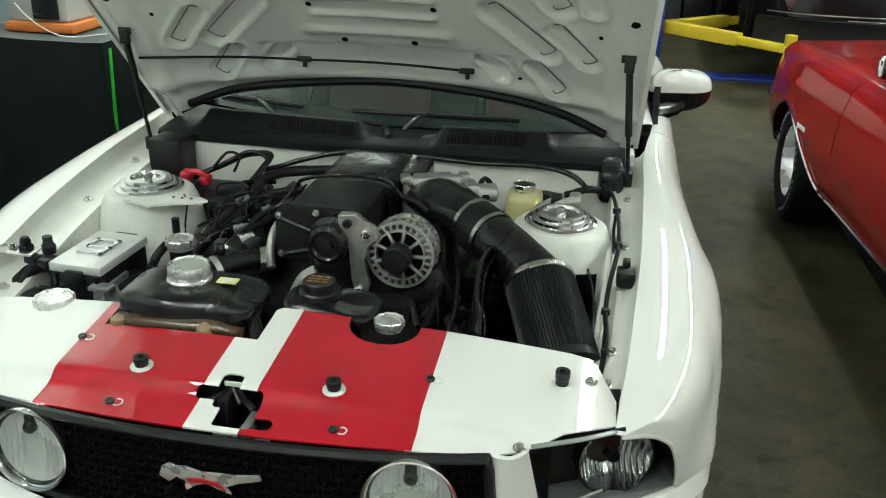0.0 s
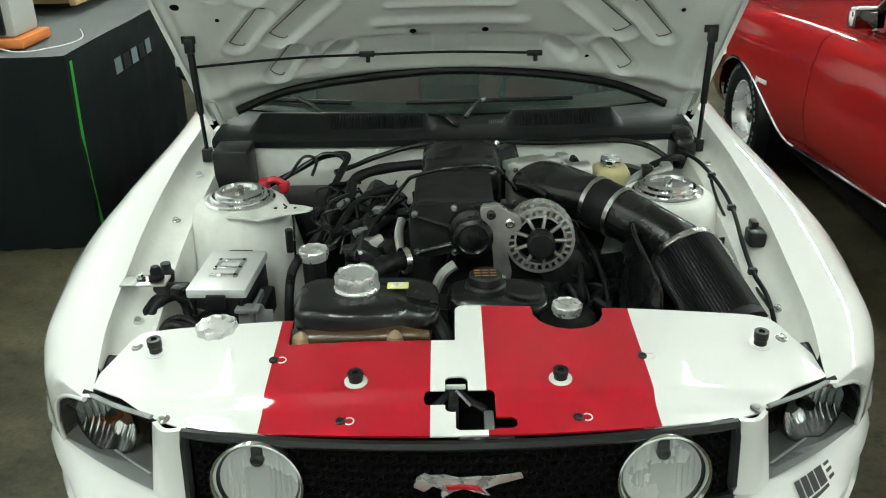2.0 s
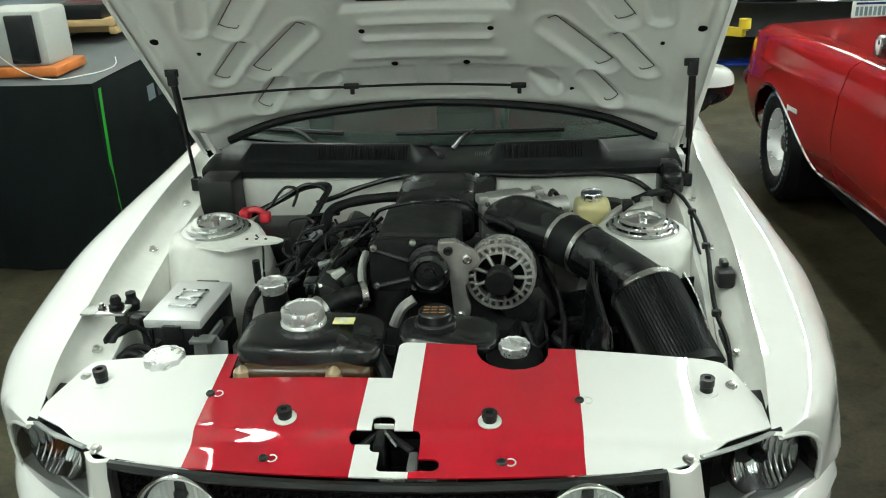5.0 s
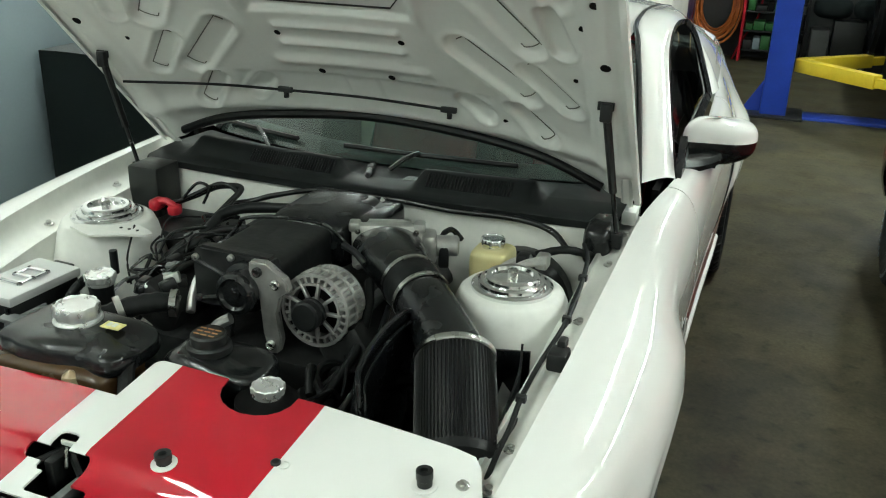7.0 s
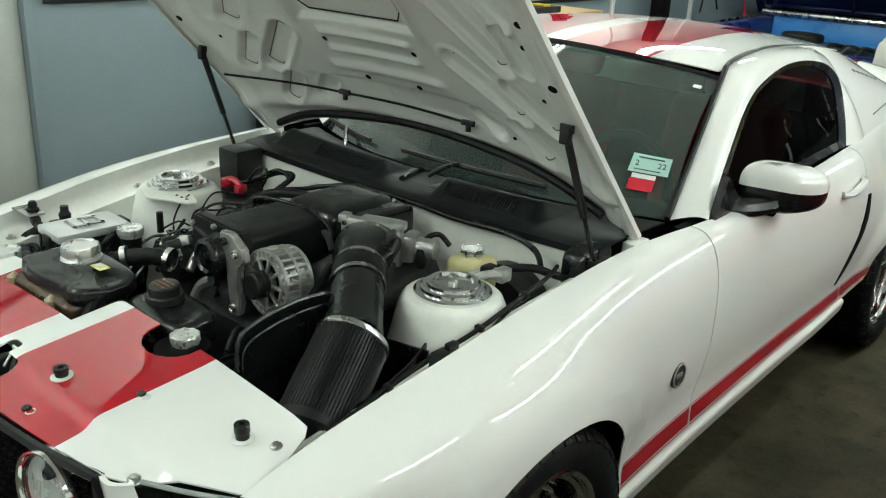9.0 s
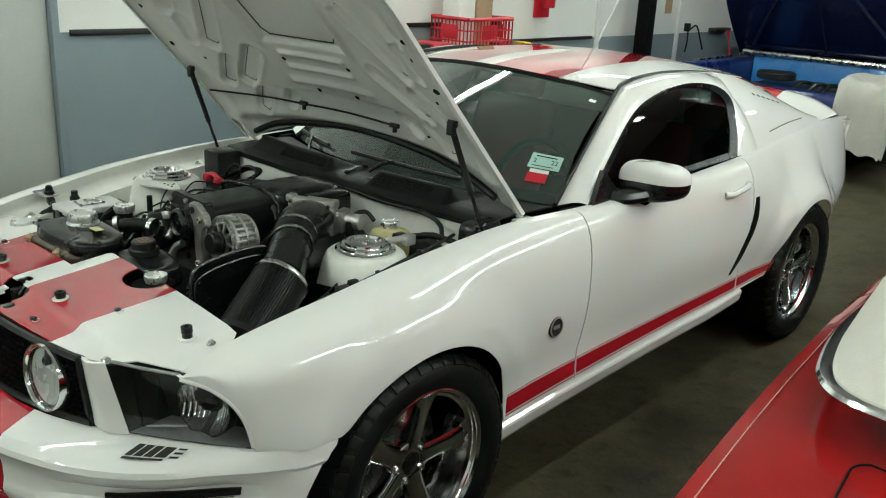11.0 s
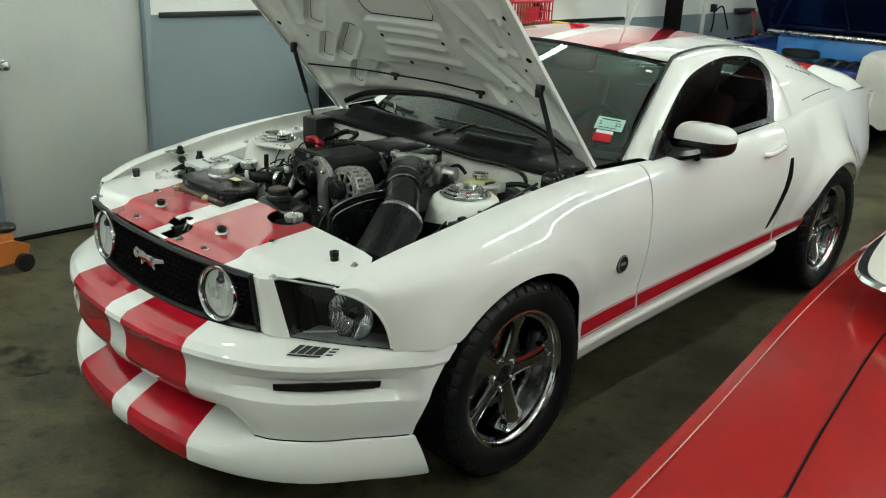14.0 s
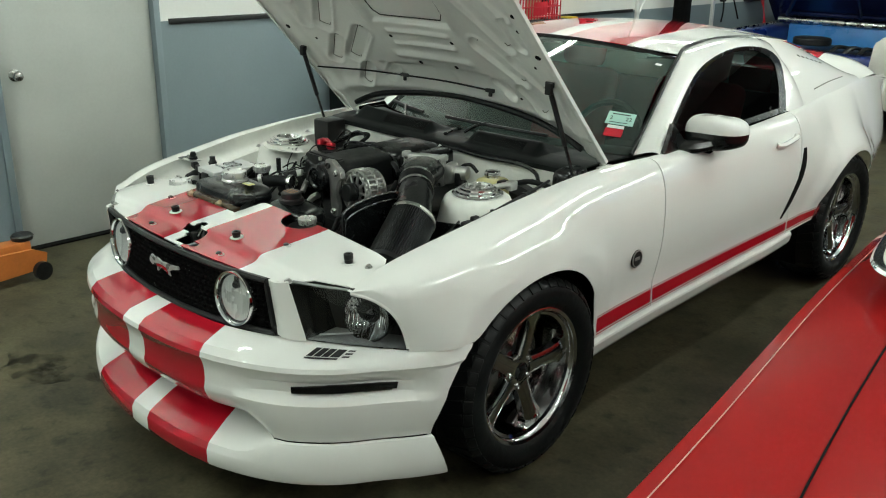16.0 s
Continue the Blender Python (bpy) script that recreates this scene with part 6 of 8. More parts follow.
filt = part("air_filter", bm, RUBBER, CAR, "black pleated cone air filter with a steel band")
bm = bmesh.new()
for k in range(64):
    a = 2 * math.pi * k / 64
    q = [fm @ Vector((r * math.cos(a + d), r * math.sin(a + d), z)) for r, z, d in ((0.0765, 0.010, -0.022), (0.0765, 0.010, 0.022), (0.0765, L - 0.012, 0.022), (0.0765, L - 0.012, -0.022))]
    top = [fm @ Vector((r * math.cos(a), r * math.sin(a), z)) for r, z in ((0.0805, 0.010), (0.0805, L - 0.012))]
    v = [bm.verts.new(p) for p in q + top]
    bm.faces.new((v[0], v[4], v[5], v[3])), bm.faces.new((v[1], v[2], v[5], v[4]))
pleat = part("pleats", bm, material("filter gauze", (0.011, 0.012, 0.012), 0.42, metal=0.3, scale=60, vary=0.3, bump=0.3, fine=300), filt, "fine black pleats", 10)
pleat["kind"] = "stuff"
bm = bmesh.new()
lathe(bm, [(0.066, -0.006), (0.080, -0.006), (0.0825, -0.002), (0.0825, 0.007), (0.079, 0.009)], fm, 40, cap=False)
part("band", bm, STEEL, filt)
bm = bmesh.new()
lathe(bm, [(0.076, L - 0.008), (0.081, L - 0.008), (0.081, L + 0.010), (0.067, L + 0.016), (0.0, L + 0.016)], fm, 40)
part("end_cap", bm, RUBBER, filt)
# black heat shields round the filter
bm = bmesh.new()
ARCH = path([(0.434, -0.440, 0.74), (0.432, -0.446, 0.80), (0.430, -0.450, 0.86), (0.426, -0.446, 0.915), (0.418, -0.428, 0.934), (0.412, -0.378, 0.947), (0.408, -0.312, 0.954), (0.410, -0.255, 0.957), (0.416, -0.205, 0.955), (0.420, -0.17, 0.935), (0.42, -0.15, 0.88)], 4)
sheet(bm, lambda u, v: ARCH[int(u)].lerp(Vector((0.40, ARCH[int(u)].y * 0.9 - 0.02, 0.60)), v) + Vector((-0.012 * math.sin(math.pi * v), 0, 0)), list(range(len(ARCH))), span(0, 1, 6))
thicken(bm, 0.006)
shield = part("heat_shield", bm, SATIN, CAR, "curved black heat shield", 60)
for lift, r in ((Vector((0, 0, 0)), 0.0045), (Vector((0.010, 0.004, -0.022)), 0.003)):
    bm = bmesh.new()
    tube(bm, [p + lift for p in ARCH], r, 6, 1)
    part("shield_bead", bm, SATIN, shield)
bm = bmesh.new()
sheet(bm, lambda u, v: path([(0.640, -0.115, 0.885), (0.658, -0.20, 0.862), (0.664, -0.35, 0.83), (0.664, -0.50, 0.80)], 4)[int(u)] + Vector((-0.004 * v, 0.0, -0.26 * v)), list(range(13)), span(0, 1, 4))
thicken(bm, 0.005)
part("heat_shield", bm, SATIN, CAR, "black sheet beside the air filter", 60)
# rear shield; its added black width hides the pale apron to darken the bay
bm = bmesh.new()
sheet(bm, lambda u, v: Vector((0.32 + 0.34 * u, -0.125 - 0.01 * u, 0.83 + 0.05 * u - 0.25 * v)), span(0, 1, 5), span(0, 1, 3))
thicken(bm, 0.005)
part("heat_shield", bm, SATIN, CAR, "black sheet beside the air filter", 60)

# ---- brake reservoir, pipes, black boxes ----
bm = bmesh.new()
lump(bm, (0.398, 0.215, 0.83), (0.500, 0.320, 0.930), 0.35, 14)
rs = part("brake_reservoir", bm, FLUID, CAR, "yellowed brake fluid reservoir with a chrome cap", 60)
cap((0.447, 0.268, 0.928), 0.031, 0.026, CHROME, rs, 8)
bm = bmesh.new()
lathe(bm, [(0.0, 0.0), (0.11, 0.0), (0.135, 0.03), (0.135, 0.07), (0.11, 0.10), (0, 0.11)], axis((0.50, 0.42, 0.76), (0, -1, 0)), 32)
part("brake_booster", bm, PLASTIC, CAR, "black round brake booster")
for pts, r in (([(0.46, 0.165, 0.85), (0.478, 0.185, 0.89), (0.515, 0.215, 0.918), (0.56, 0.225, 0.932)], 0.011), ([(0.50, 0.155, 0.86), (0.53, 0.175, 0.915), (0.57, 0.19, 0.938), (0.60, 0.20, 0.940)], 0.011)):
    bm = bmesh.new()
    tube(bm, pts, r, 10)
    part("metal_pipe", bm, ALU, CAR, "dull metal pipe")
bm = bmesh.new()
box(bm, (0.525, 0.20, 0.915), (0.555, 0.24, 0.945), 0.006)
part("pipe_fitting", bm, PLASTIC, CAR)
bm = bmesh.new()
box(bm, (0.575, 0.19, 0.92), (0.605, 0.23, 0.955), 0.006)
part("pipe_fitting", bm, ALU, CAR)
bm = bmesh.new()
lump(bm, (0.645, 0.36, 0.87), (0.72, 0.52, 0.985), 0.5, 12)
part("black_cover", bm, SATIN, CAR, "black moulded cover beside the cowl", 60)
bm = bmesh.new()
box(bm, (-0.69, 0.30, 0.82), (-0.585, 0.41, 0.985), 0.01, pose(0, 0, 0, 0, 0, 0))
part("black_cover", bm, PLASTIC, CAR, "square black cover beside the cowl")
# battery with red terminal cover
bm = bmesh.new()
box(bm, (-0.53, 0.14, 0.66), (-0.30, 0.32, 0.875), 0.012)
bat = part("battery", bm, PLASTIC, CAR, "black battery with a red terminal cover")
bm = bmesh.new()
lump(bm, (-0.545, 0.20, 0.895), (-0.515, 0.25, 0.928), 0.5, 8)
lump(bm, (-0.49, 0.21, 0.885), (-0.46, 0.25, 0.915), 0.5, 8)
tube(bm, [(-0.53, 0.22, 0.915), (-0.50, 0.225, 0.925), (-0.47, 0.23, 0.905)], 0.010, 6)
part("terminal_cover", bm, PLASTRED, bat, "red plastic terminal cover")

# ---- hoses and looms ----
LOOMS = [
    ([(-0.34, 0.30, 0.915), (-0.283, 0.33, 0.925), (-0.216, 0.35, 0.945), (-0.081, 0.37, 0.972), (0.123, 0.38, 0.972), (0.294, 0.38, 0.965), (0.467, 0.385, 0.968), (0.567, 0.37, 0.955), (0.62, 0.33, 0.93)], 0.0079, "firewall_loom"),
    ([(-0.535, 0.25, 0.893), (-0.456, 0.28, 0.925), (-0.374, 0.30, 0.962), (-0.30, 0.30, 0.968), (-0.315, 0.26, 0.935), (-0.35, 0.18, 0.88), (-0.36, 0.10, 0.83), (-0.35, 0.02, 0.79)], 0.0086, "wiring_loom"),
    ([(-0.50, 0.24, 0.905), (-0.43, 0.27, 0.942), (-0.36, 0.29, 0.975), (-0.305, 0.285, 0.955), (-0.33, 0.21, 0.905), (-0.375, 0.12, 0.845)], 0.0065, "wiring_loom"),
    ([(-0.46, 0.25, 0.93), (-0.42, 0.265, 0.975), (-0.385, 0.27, 0.965), (-0.40, 0.26, 0.92)], 0.0043, "wiring_loom"),
    ([(-0.40, -0.02, 0.78), (-0.34, 0.02, 0.86), (-0.28, 0.10, 0.913), (-0.27, 0.16, 0.94), (-0.218, 0.20, 0.953), (-0.123, 0.22, 0.960), (-0.04, 0.22, 0.961)], 0.0145, "coolant_hose"),
    ([(-0.302, -0.05, 0.87), (-0.187, 0.0, 0.915), (-0.127, 0.02, 0.976), (-0.096, 0.0, 1.008), (0.0, -0.02, 1.034), (0.10, 0.02, 1.020), (0.14, 0.05, 0.975), (0.165, 0.04, 0.95)], 0.0050, "vacuum_line"),
    ([(-0.33, -0.12, 0.85), (-0.30, -0.05, 0.875), (-0.27, 0.03, 0.905), (-0.22, 0.08, 0.93), (-0.15, 0.10, 0.94)], 0.0108, "wiring_loom"),
    ([(-0.22, -0.36, 0.885), (-0.19, -0.32, 0.893), (-0.15, -0.28, 0.897), (-0.115, -0.255, 0.892)], 0.0229, "radiator_hose"),
    ([(-0.385, -0.33, 0.76), (-0.382, -0.31, 0.83), (-0.376, -0.28, 0.878), (-0.358, -0.25, 0.905)], 0.0110, "ribbed_hose"),
    ([(-0.27, -0.20, 0.80), (-0.235, -0.17, 0.87), (-0.20, -0.12, 0.905), (-0.16, -0.06, 0.92)], 0.0094, "wiring_loom"),
    ([(-0.24, -0.30, 0.80), (-0.23, -0.22, 0.87), (-0.215, -0.15, 0.90), (-0.18, -0.06, 0.93), (-0.12, -0.02, 0.96)], 0.0065, "wiring_loom"),
    ([(0.26, -0.05, 0.93), (0.29, -0.12, 0.90), (0.30, -0.20, 0.84), (0.29, -0.30, 0.80), (0.28, -0.40, 0.78)], 0.0108, "wiring_loom"),
    ([(0.30, -0.02, 0.88), (0.335, -0.16, 0.86), (0.35, -0.28, 0.82), (0.34, -0.40, 0.78)], 0.0079, "wiring_loom"),
    ([(0.16, 0.02, 0.975), (0.20, 0.0, 0.97), (0.235, -0.02, 0.955)], 0.0086, "sensor"),
    ([(0.70, 0.16, 0.93), (0.695, 0.08, 0.905), (0.70, 0.0, 0.875), (0.700, -0.1, 0.848), (0.69, -0.25, 0.828), (0.682, -0.42, 0.835)], 0.0043, "cable"),
    ([(-0.70, -0.40, 0.80), (-0.695, -0.35, 0.828), (-0.67, -0.32, 0.845), (-0.63, -0.31, 0.830), (-0.60, -0.36, 0.80)], 0.0101, "wiring_loom"),
    ([(-0.66, -0.44, 0.78), (-0.64, -0.40, 0.81), (-0.60, -0.40, 0.80), (-0.585, -0.44, 0.77)], 0.0115, "wiring_loom"),
    ([(0.24, -0.32, 0.78), (0.25, -0.30, 0.83), (0.26, -0.33, 0.85), (0.28, -0.37, 0.82)], 0.0086, "wiring_loom"),
    ([(0.36, 0.28, 0.93), (0.34, 0.26, 0.96), (0.33, 0.22, 0.955), (0.34, 0.18, 0.92)], 0.0072, "wiring_loom"),
    ([(0.56, 0.26, 0.93), (0.62, 0.28, 0.945), (0.66, 0.32, 0.93), (0.68, 0.38, 0.90)], 0.0102, "rubber_hose"),
]
for pts, r, nm in LOOMS:
    bm = bmesh.new()
    if nm == "ribbed_hose":
        tube(bm, pts, lambda t: r * (1 + 0.10 * math.sin(t * 180)), 10, 20)
    else:
        tube(bm, pts, lambda t: r * (1 + 0.05 * math.sin(t * 37)), 9, 8)
    part(nm, bm, RUBBER if r > 0.008 else SATIN, CAR, angle=60)
for at, way in (((-0.117, -0.255, 0.892), (1, 0.5, -0.1)), ((-0.2, -0.33, 0.892), (0.6, 0.7, 0.2))):
    bm = bmesh.new()
    lathe(bm, [(0.029, -0.007), (0.031, -0.007), (0.031, 0.007), (0.029, 0.007)], axis(at, way), 24, cap=False)
    part("hose_clamp", bm, STEEL, CAR)
bm = bmesh.new()
tube(bm, [(-0.118, -0.20, 0.845), (-0.13, -0.17, 0.875), (-0.136, -0.13, 0.905), (-0.13, -0.09, 0.925)], 0.011, 10)
tube(bm, [(-0.05, -0.235, 0.80), (-0.03, -0.225, 0.84), (0.0, -0.215, 0.86)], 0.013, 8)
part("water_pipe", bm, ALU, CAR, "dull aluminium water pipe")
# valve cover, coils and connectors under the looms on the passenger side
bm = bmesh.new()
box(bm, (-0.06, -0.28, -0.05), (0.06, 0.22, 0.05), 0.02, pose(-0.20, 0.06, 0.84, 0, 32, 0))
part("valve_cover", bm, CAST, CAR, "dark cast valve cover")
bm = bmesh.new()
box(bm, (-0.06, -0.28, -0.05), (0.06, 0.22, 0.05), 0.02, pose(0.27, 0.08, 0.82, 0, -32, 0))
part("valve_cover", bm, CAST, CAR, "dark cast valve cover")
random.seed(4)
for k in range(34):
    x, y, z = -0.28 + 0.13 * random.random(), -0.22 + 0.40 * random.random(), 0.865 + 0.05 * random.random()
    bm = bmesh.new()
    box(bm, (-0.012, -0.018, -0.012), (0.012, 0.018, 0.014), 0.004, pose(x, y, z, random.uniform(-20, 20), random.uniform(-20, 20), random.uniform(0, 180)))
    part("connector", bm, random.choice((PLASTIC, PLASTIC, CAST, ALU, SATIN, SATIN, STEEL)), CAR)
for k in range(26):
    x, y, z = -0.34 + 0.20 * random.random(), -0.24 + 0.36 * random.random(), 0.85 + 0.05 * random.random()
    p = [(x, y, z)] + [(x + random.uniform(-0.05, 0.05), y + 0.04 * (i + 1), z + random.uniform(-0.015, 0.035)) for i in range(4)]
    bm = bmesh.new()
    tube(bm, p, random.choice((0.003, 0.004, 0.006)), 6, 5)
    part("wire", bm, SATIN, CAR)
for k in range(7):
    x, y, z = 0.24 + 0.14 * random.random(), -0.42 + 0.20 * random.random(), 0.74 + 0.06 * random.random()
    p = [(x, y, z)] + [(x + random.uniform(-0.05, 0.05), y + 0.04 * (i + 1), z + random.uniform(-0.02, 0.04)) for i in range(4)]
    bm = bmesh.new()
    tube(bm, p, random.choice((0.004, 0.007, 0.012)), 7, 5)
    part("wire", bm, RUBBER, CAR)
bm = bmesh.new()
lathe(bm, [(0.012, 0), (0.012, 0.03), (0.009, 0.034), (0, 0.034)], Matrix.Translation((-0.222, -0.205, 0.865)), 12)
part("white_plug", bm, PAPER, CAR, "small white plug")
bm = bmesh.new()
lathe(bm, [(0.010, 0), (0.010, 0.06), (0, 0.062)], Matrix.Translation((-0.41, -0.10, 0.85)), 10)
part("black_stub", bm, PLASTIC, CAR)
# bolts and clips along the aprons
for s in (1, -1):
    for y in (-0.50, -0.40, 0.02, 0.30, 0.50):
        bm = bmesh.new()
        lathe(bm, [(0.014, 0), (0.014, 0.003), (0.007, 0.005), (0.007, 0.010), (0, 0.010)], Matrix.Translation((s * (XI(y) - 0.035), y, ZT(y) - 0.062)), 12)
        part("apron_bolt", bm, STEEL, CAR)
bm = bmesh.new()
box(bm, (0.724 - 0.020, -0.185, 0.872), (0.724 + 0.020, -0.135, 0.912), 0.007)
box(bm, (0.724 - 0.008, -0.150, 0.905), (0.724 + 0.010, -0.120, 0.925), 0.004)
part("apron_clip", bm, PLASTIC, CAR)
bm = bmesh.new()
lathe(bm, [(0.016, 0), (0.018, 0.02), (0.012, 0.03), (0.012, 0.045), (0, 0.046)], Matrix.Translation((-0.675, -0.25, 0.85)), 12)
box(bm, (-0.70, -0.29, 0.838), (-0.62, -0.26, 0.852), 0.004)
part("hood_switch", bm, PLASTIC, CAR, "black switch on the inner apron")


# ---- red car beside it, parked the other way round with its tail raised ----
RC = thing("classic_car", (2.62, 1.35, 0), "red classic coupe with chrome trim and a white vinyl roof", "car")
RX = spline([(-1.8, 2.10), (-1.25, 2.028), (-0.9, 1.978), (-0.6, 1.930), (-0.26, 1.874), (0.07, 1.826), (0.33, 1.793), (0.6, 1.760), (1.2, 1.712), (2.0, 1.695), (2.85, 1.655), (3.3, 1.665), (3.6, 1.72), (3.72, 1.80)])
RZ = spline([(-1.8, 0.752), (-1.25, 0.785), (-0.5, 0.815), (0.6, 0.830), (1.6, 0.86), (2.6, 0.875), (3.3, 0.87), (3.72, 0.83)])
MID = 2.62
RWHEELS = ((2.85, 0.27, 0.39), (0.05, 0.315, 0.36))


def rake(p):
    return Vector((p[0], p[1], p[2] + 0.055 * (2.85 - p[1])))


def red_side(y, z, s, off=0.0):
    """The red car's flank; s -1 is the side that faces the white car."""
    zs = RZ(y)
    d = (z - 0.58) / 0.30
    bulge = 0.042 - 0.045 * d * d if z > 0.58 else 0.042 - 0.10 * d * d
    crease = 0.008 * math.exp(-(((z - 0.76) / 0.02) ** 2))
    haunch = 0.032 * min(1, max(0, (zs - z) / 0.14)) * min(1, max(0, (0.4 - y) / 0.9))
    x = MID - RX(y) + bulge + crease + haunch + off
    return rake((MID + s * x, y, z))


def red_low(y):
    for yc, zc, r in RWHEELS:
        reach = red_reach(y, yc, r)
        if abs(y - yc) < reach:
            return max(0.315, zc + red_rise(yc, r) * (1 - (abs(y - yc) / reach) ** 1.75) ** (1 / 1.75))
    return 0.315


def red_reach(y, yc, r):
    """The front opening sweeps further back than forward."""
    return 0.60 if yc > 1 and y < yc else r


def red_rise(yc, r):
    return 0.385 if yc > 1 else r


LIFT = spline([(-1.8, 0.007), (-1.3, 0.007), (0.1, 0.012), (0.5, 0.035), (0.75, 0.055), (3.8, 0.055)])


def belt(y, s):
    return rake((MID + s * (MID - RX(y) - 0.15), y, RZ(y) + LIFT(y)))


for s in (-1, 1):
    for nm, y0, y1, n in (("fender", 1.94, 3.72, 40), ("door", 0.74, 1.93, 20), ("quarter_panel", -1.33, 0.73, 44)):
        bm = bmesh.new()
        ys = sorted(set(span(y0, y1, n) + [yc + k * red_reach(yc + k, yc, r) for yc, zc, r in RWHEELS for k in (-1.001, -0.999, -0.99, -0.97, 0.97, 0.99, 0.999, 1.001) if y0 < yc + k * red_reach(yc + k, yc, r) < y1]))

        def f(y, v):
            if v <= 0.3:
                a = v / 0.3
                top, edge = belt(y, s), red_side(y, RZ(y), s)
                p = top.lerp(edge, a)
                return p + Vector((s * 0.012, 0, 0.022)) * math.sin(math.pi * a) * (LIFT(y) / 0.055) ** 2
            k = (v - 0.3) / 0.7
            return red_side(y, RZ(y) + (red_low(y) - RZ(y)) * k, s)

        sheet(bm, f, ys, span(0, 1, 20))
        thicken(bm, 0.003)
        part(nm, bm, MALRED, RC, angle=50)
    # chrome lip round the front wheel opening, then along the sill
    bm = bmesh.new()
    yc, zc, r = RWHEELS[0]
    tube(bm, [red_side(y, red_low(y) + 0.002, s, 0.005) for y in [3.22, 3.2, 3.15, 3.08, 3.0, 2.9, 2.8, 2.7, 2.6, 2.5, 2.4, 2.33, 2.28, 2.2, 2.0, 1.7, 1.4, 1.1, 0.8, 0.5]], 0.009, 6, 2)
    part("chrome_trim", bm, CHROME, RC, "chrome strip round the wheel and along the sill")
    bm = bmesh.new()
    tube(bm, [belt(y, s) + Vector((0, 0, 0.012)) for y in span(0.5, 1.9, 8)], 0.009, 6, 2)
    part("belt_trim", bm, CHROME, RC)
    # thin pale line on the shoulder: the edge's highlight drawn as colour
    bm = bmesh.new()
    tube(bm, [belt(y, s).lerp(red_side(y, RZ(y), s), 0.84) + Vector((0, 0, 0.003)) for y in span(-1.31, 0.6, 28)], 0.0012, 5, 1)
    part("edge_highlight", bm, EDGEPALE, RC)
    for yc, zc, r in RWHEELS:
        bm = bmesh.new()
        xi, xo = MID + s * 0.45, MID + s * (MID - RX(yc) - 0.05)
        sheet(bm, lambda a, v: rake((xi + (xo - xi) * v, yc + (r + 0.01) * math.cos(a), zc + (r + 0.01) * math.sin(a))), span(-0.4, math.pi + 0.4, 18), [0, 1])
        lathe(bm, [(0.0, 0), (r + 0.01, 0)], axis(rake((xi, yc, zc)), (s, 0, 0)), 20, cap=False)
        part("wheel_arch_liner", bm, VOID, RC)
        zw = 0.325 if yc > 1 else 0.34
        m = Matrix.Translation((MID + s * (0.835 if yc > 1 else 0.78), yc, zw)) @ Matrix.Rotation(s * math.pi / 2, 4, "Y")
        tr = zw
        bm = bmesh.new()
        lathe(bm, [(0.19, -0.10), (0.19, 0.09), (0.198, 0.10), (0.186, 0.102), (0.18, 0.06), (0.165, 0.02), (0.14, 0.0)], m, 36, cap=False)
        w = part("wheel", bm, MIRROR, RC, "chrome five-spoke wheel with a raised-letter tyre", 40)
        bm = bmesh.new()
        lathe(bm, [(0.19, -0.10), (0.22, -0.125), (tr - 0.02, -0.12), (tr, -0.09), (tr, 0.075), (tr - 0.025, 0.11), (0.25, 0.122), (0.215, 0.118), (0.19, 0.10)], m, 44, cap=False)
        part("tyre", bm, RUBBER, w, "black tyre with pale raised lettering", 40)
        for k in range(44):
            if k % 22 > 16 or k % 22 == 9:
                continue
            a = 2 * math.pi * (k + 2) / 44
            bm = bmesh.new()
            box(bm, (0.258, -0.010, 0.1205), (0.276, 0.010, 0.1238), 0.001, m @ Matrix.Rotation(a, 4, "Z"))
            part("raised_mark", bm, WALLGREY, w)
        # black disc added so the gaps between the spokes look dark
        bm = bmesh.new()
        lathe(bm, [(0.168, 0.016), (0.0, 0.020)], m, 28, cap=False)
        part("spoke_backing", bm, VOID, w)
        for k in range(5):
            bm = bmesh.new()
            q = m @ Matrix.Rotation(2 * math.pi * k / 5, 4, "Z")
            box(bm, (0.04, -0.034, 0.0), (0.165, 0.034, 0.035), 0.012, q)
            part("spoke", bm, MIRROR, w)
        bm = bmesh.new()
        lathe(bm, [(0.06, 0.02), (0.055, 0.06), (0.035, 0.072), (0, 0.075)], m, 20)
        part("hub_cap", bm, CHROME, w)
    # nose lamp bezel
    bm = bmesh.new()
    box(bm, (-0.16, -0.04, -0.16), (0.16, 0.04, 0.14), 0.03, Matrix.Translation(rake((MID + s * 0.70, 3.70, 0.66))))
    part("lamp_bezel", bm, CHROME, RC)


def red_top(x, y):
    k = (abs(x - MID) / 0.9) ** 2
    return rake((x, y, RZ(y) + LIFT(y) * 1.55 - LIFT(y) * 0.8 * k))


def across(y, n=10):
    lo, hi = belt(y, -1).x, belt(y, 1).x
    return lo, hi


bm = bmesh.new()
sheet(bm, lambda u, y: red_top(across(y)[0] + (across(y)[1] - across(y)[0]) * u, y) if 0.02 < u < 0.98 else (belt(y, -1) if u < 0.5 else belt(y, 1)), span(0, 1, 12), span(1.72, 3.72, 14))
thicken(bm, 0.004)
part("hood", bm, MALRED, RC, "closed red hood", 50)
bm = bmesh.new()
sheet(bm, lambda u, y: red_top(across(y)[0] + (across(y)[1] - across(y)[0]) * u, y) if 0.02 < u < 0.98 else (belt(y, -1) if u < 0.5 else belt(y, 1)), span(0, 1, 12), span(-1.33, 0.2, 18))
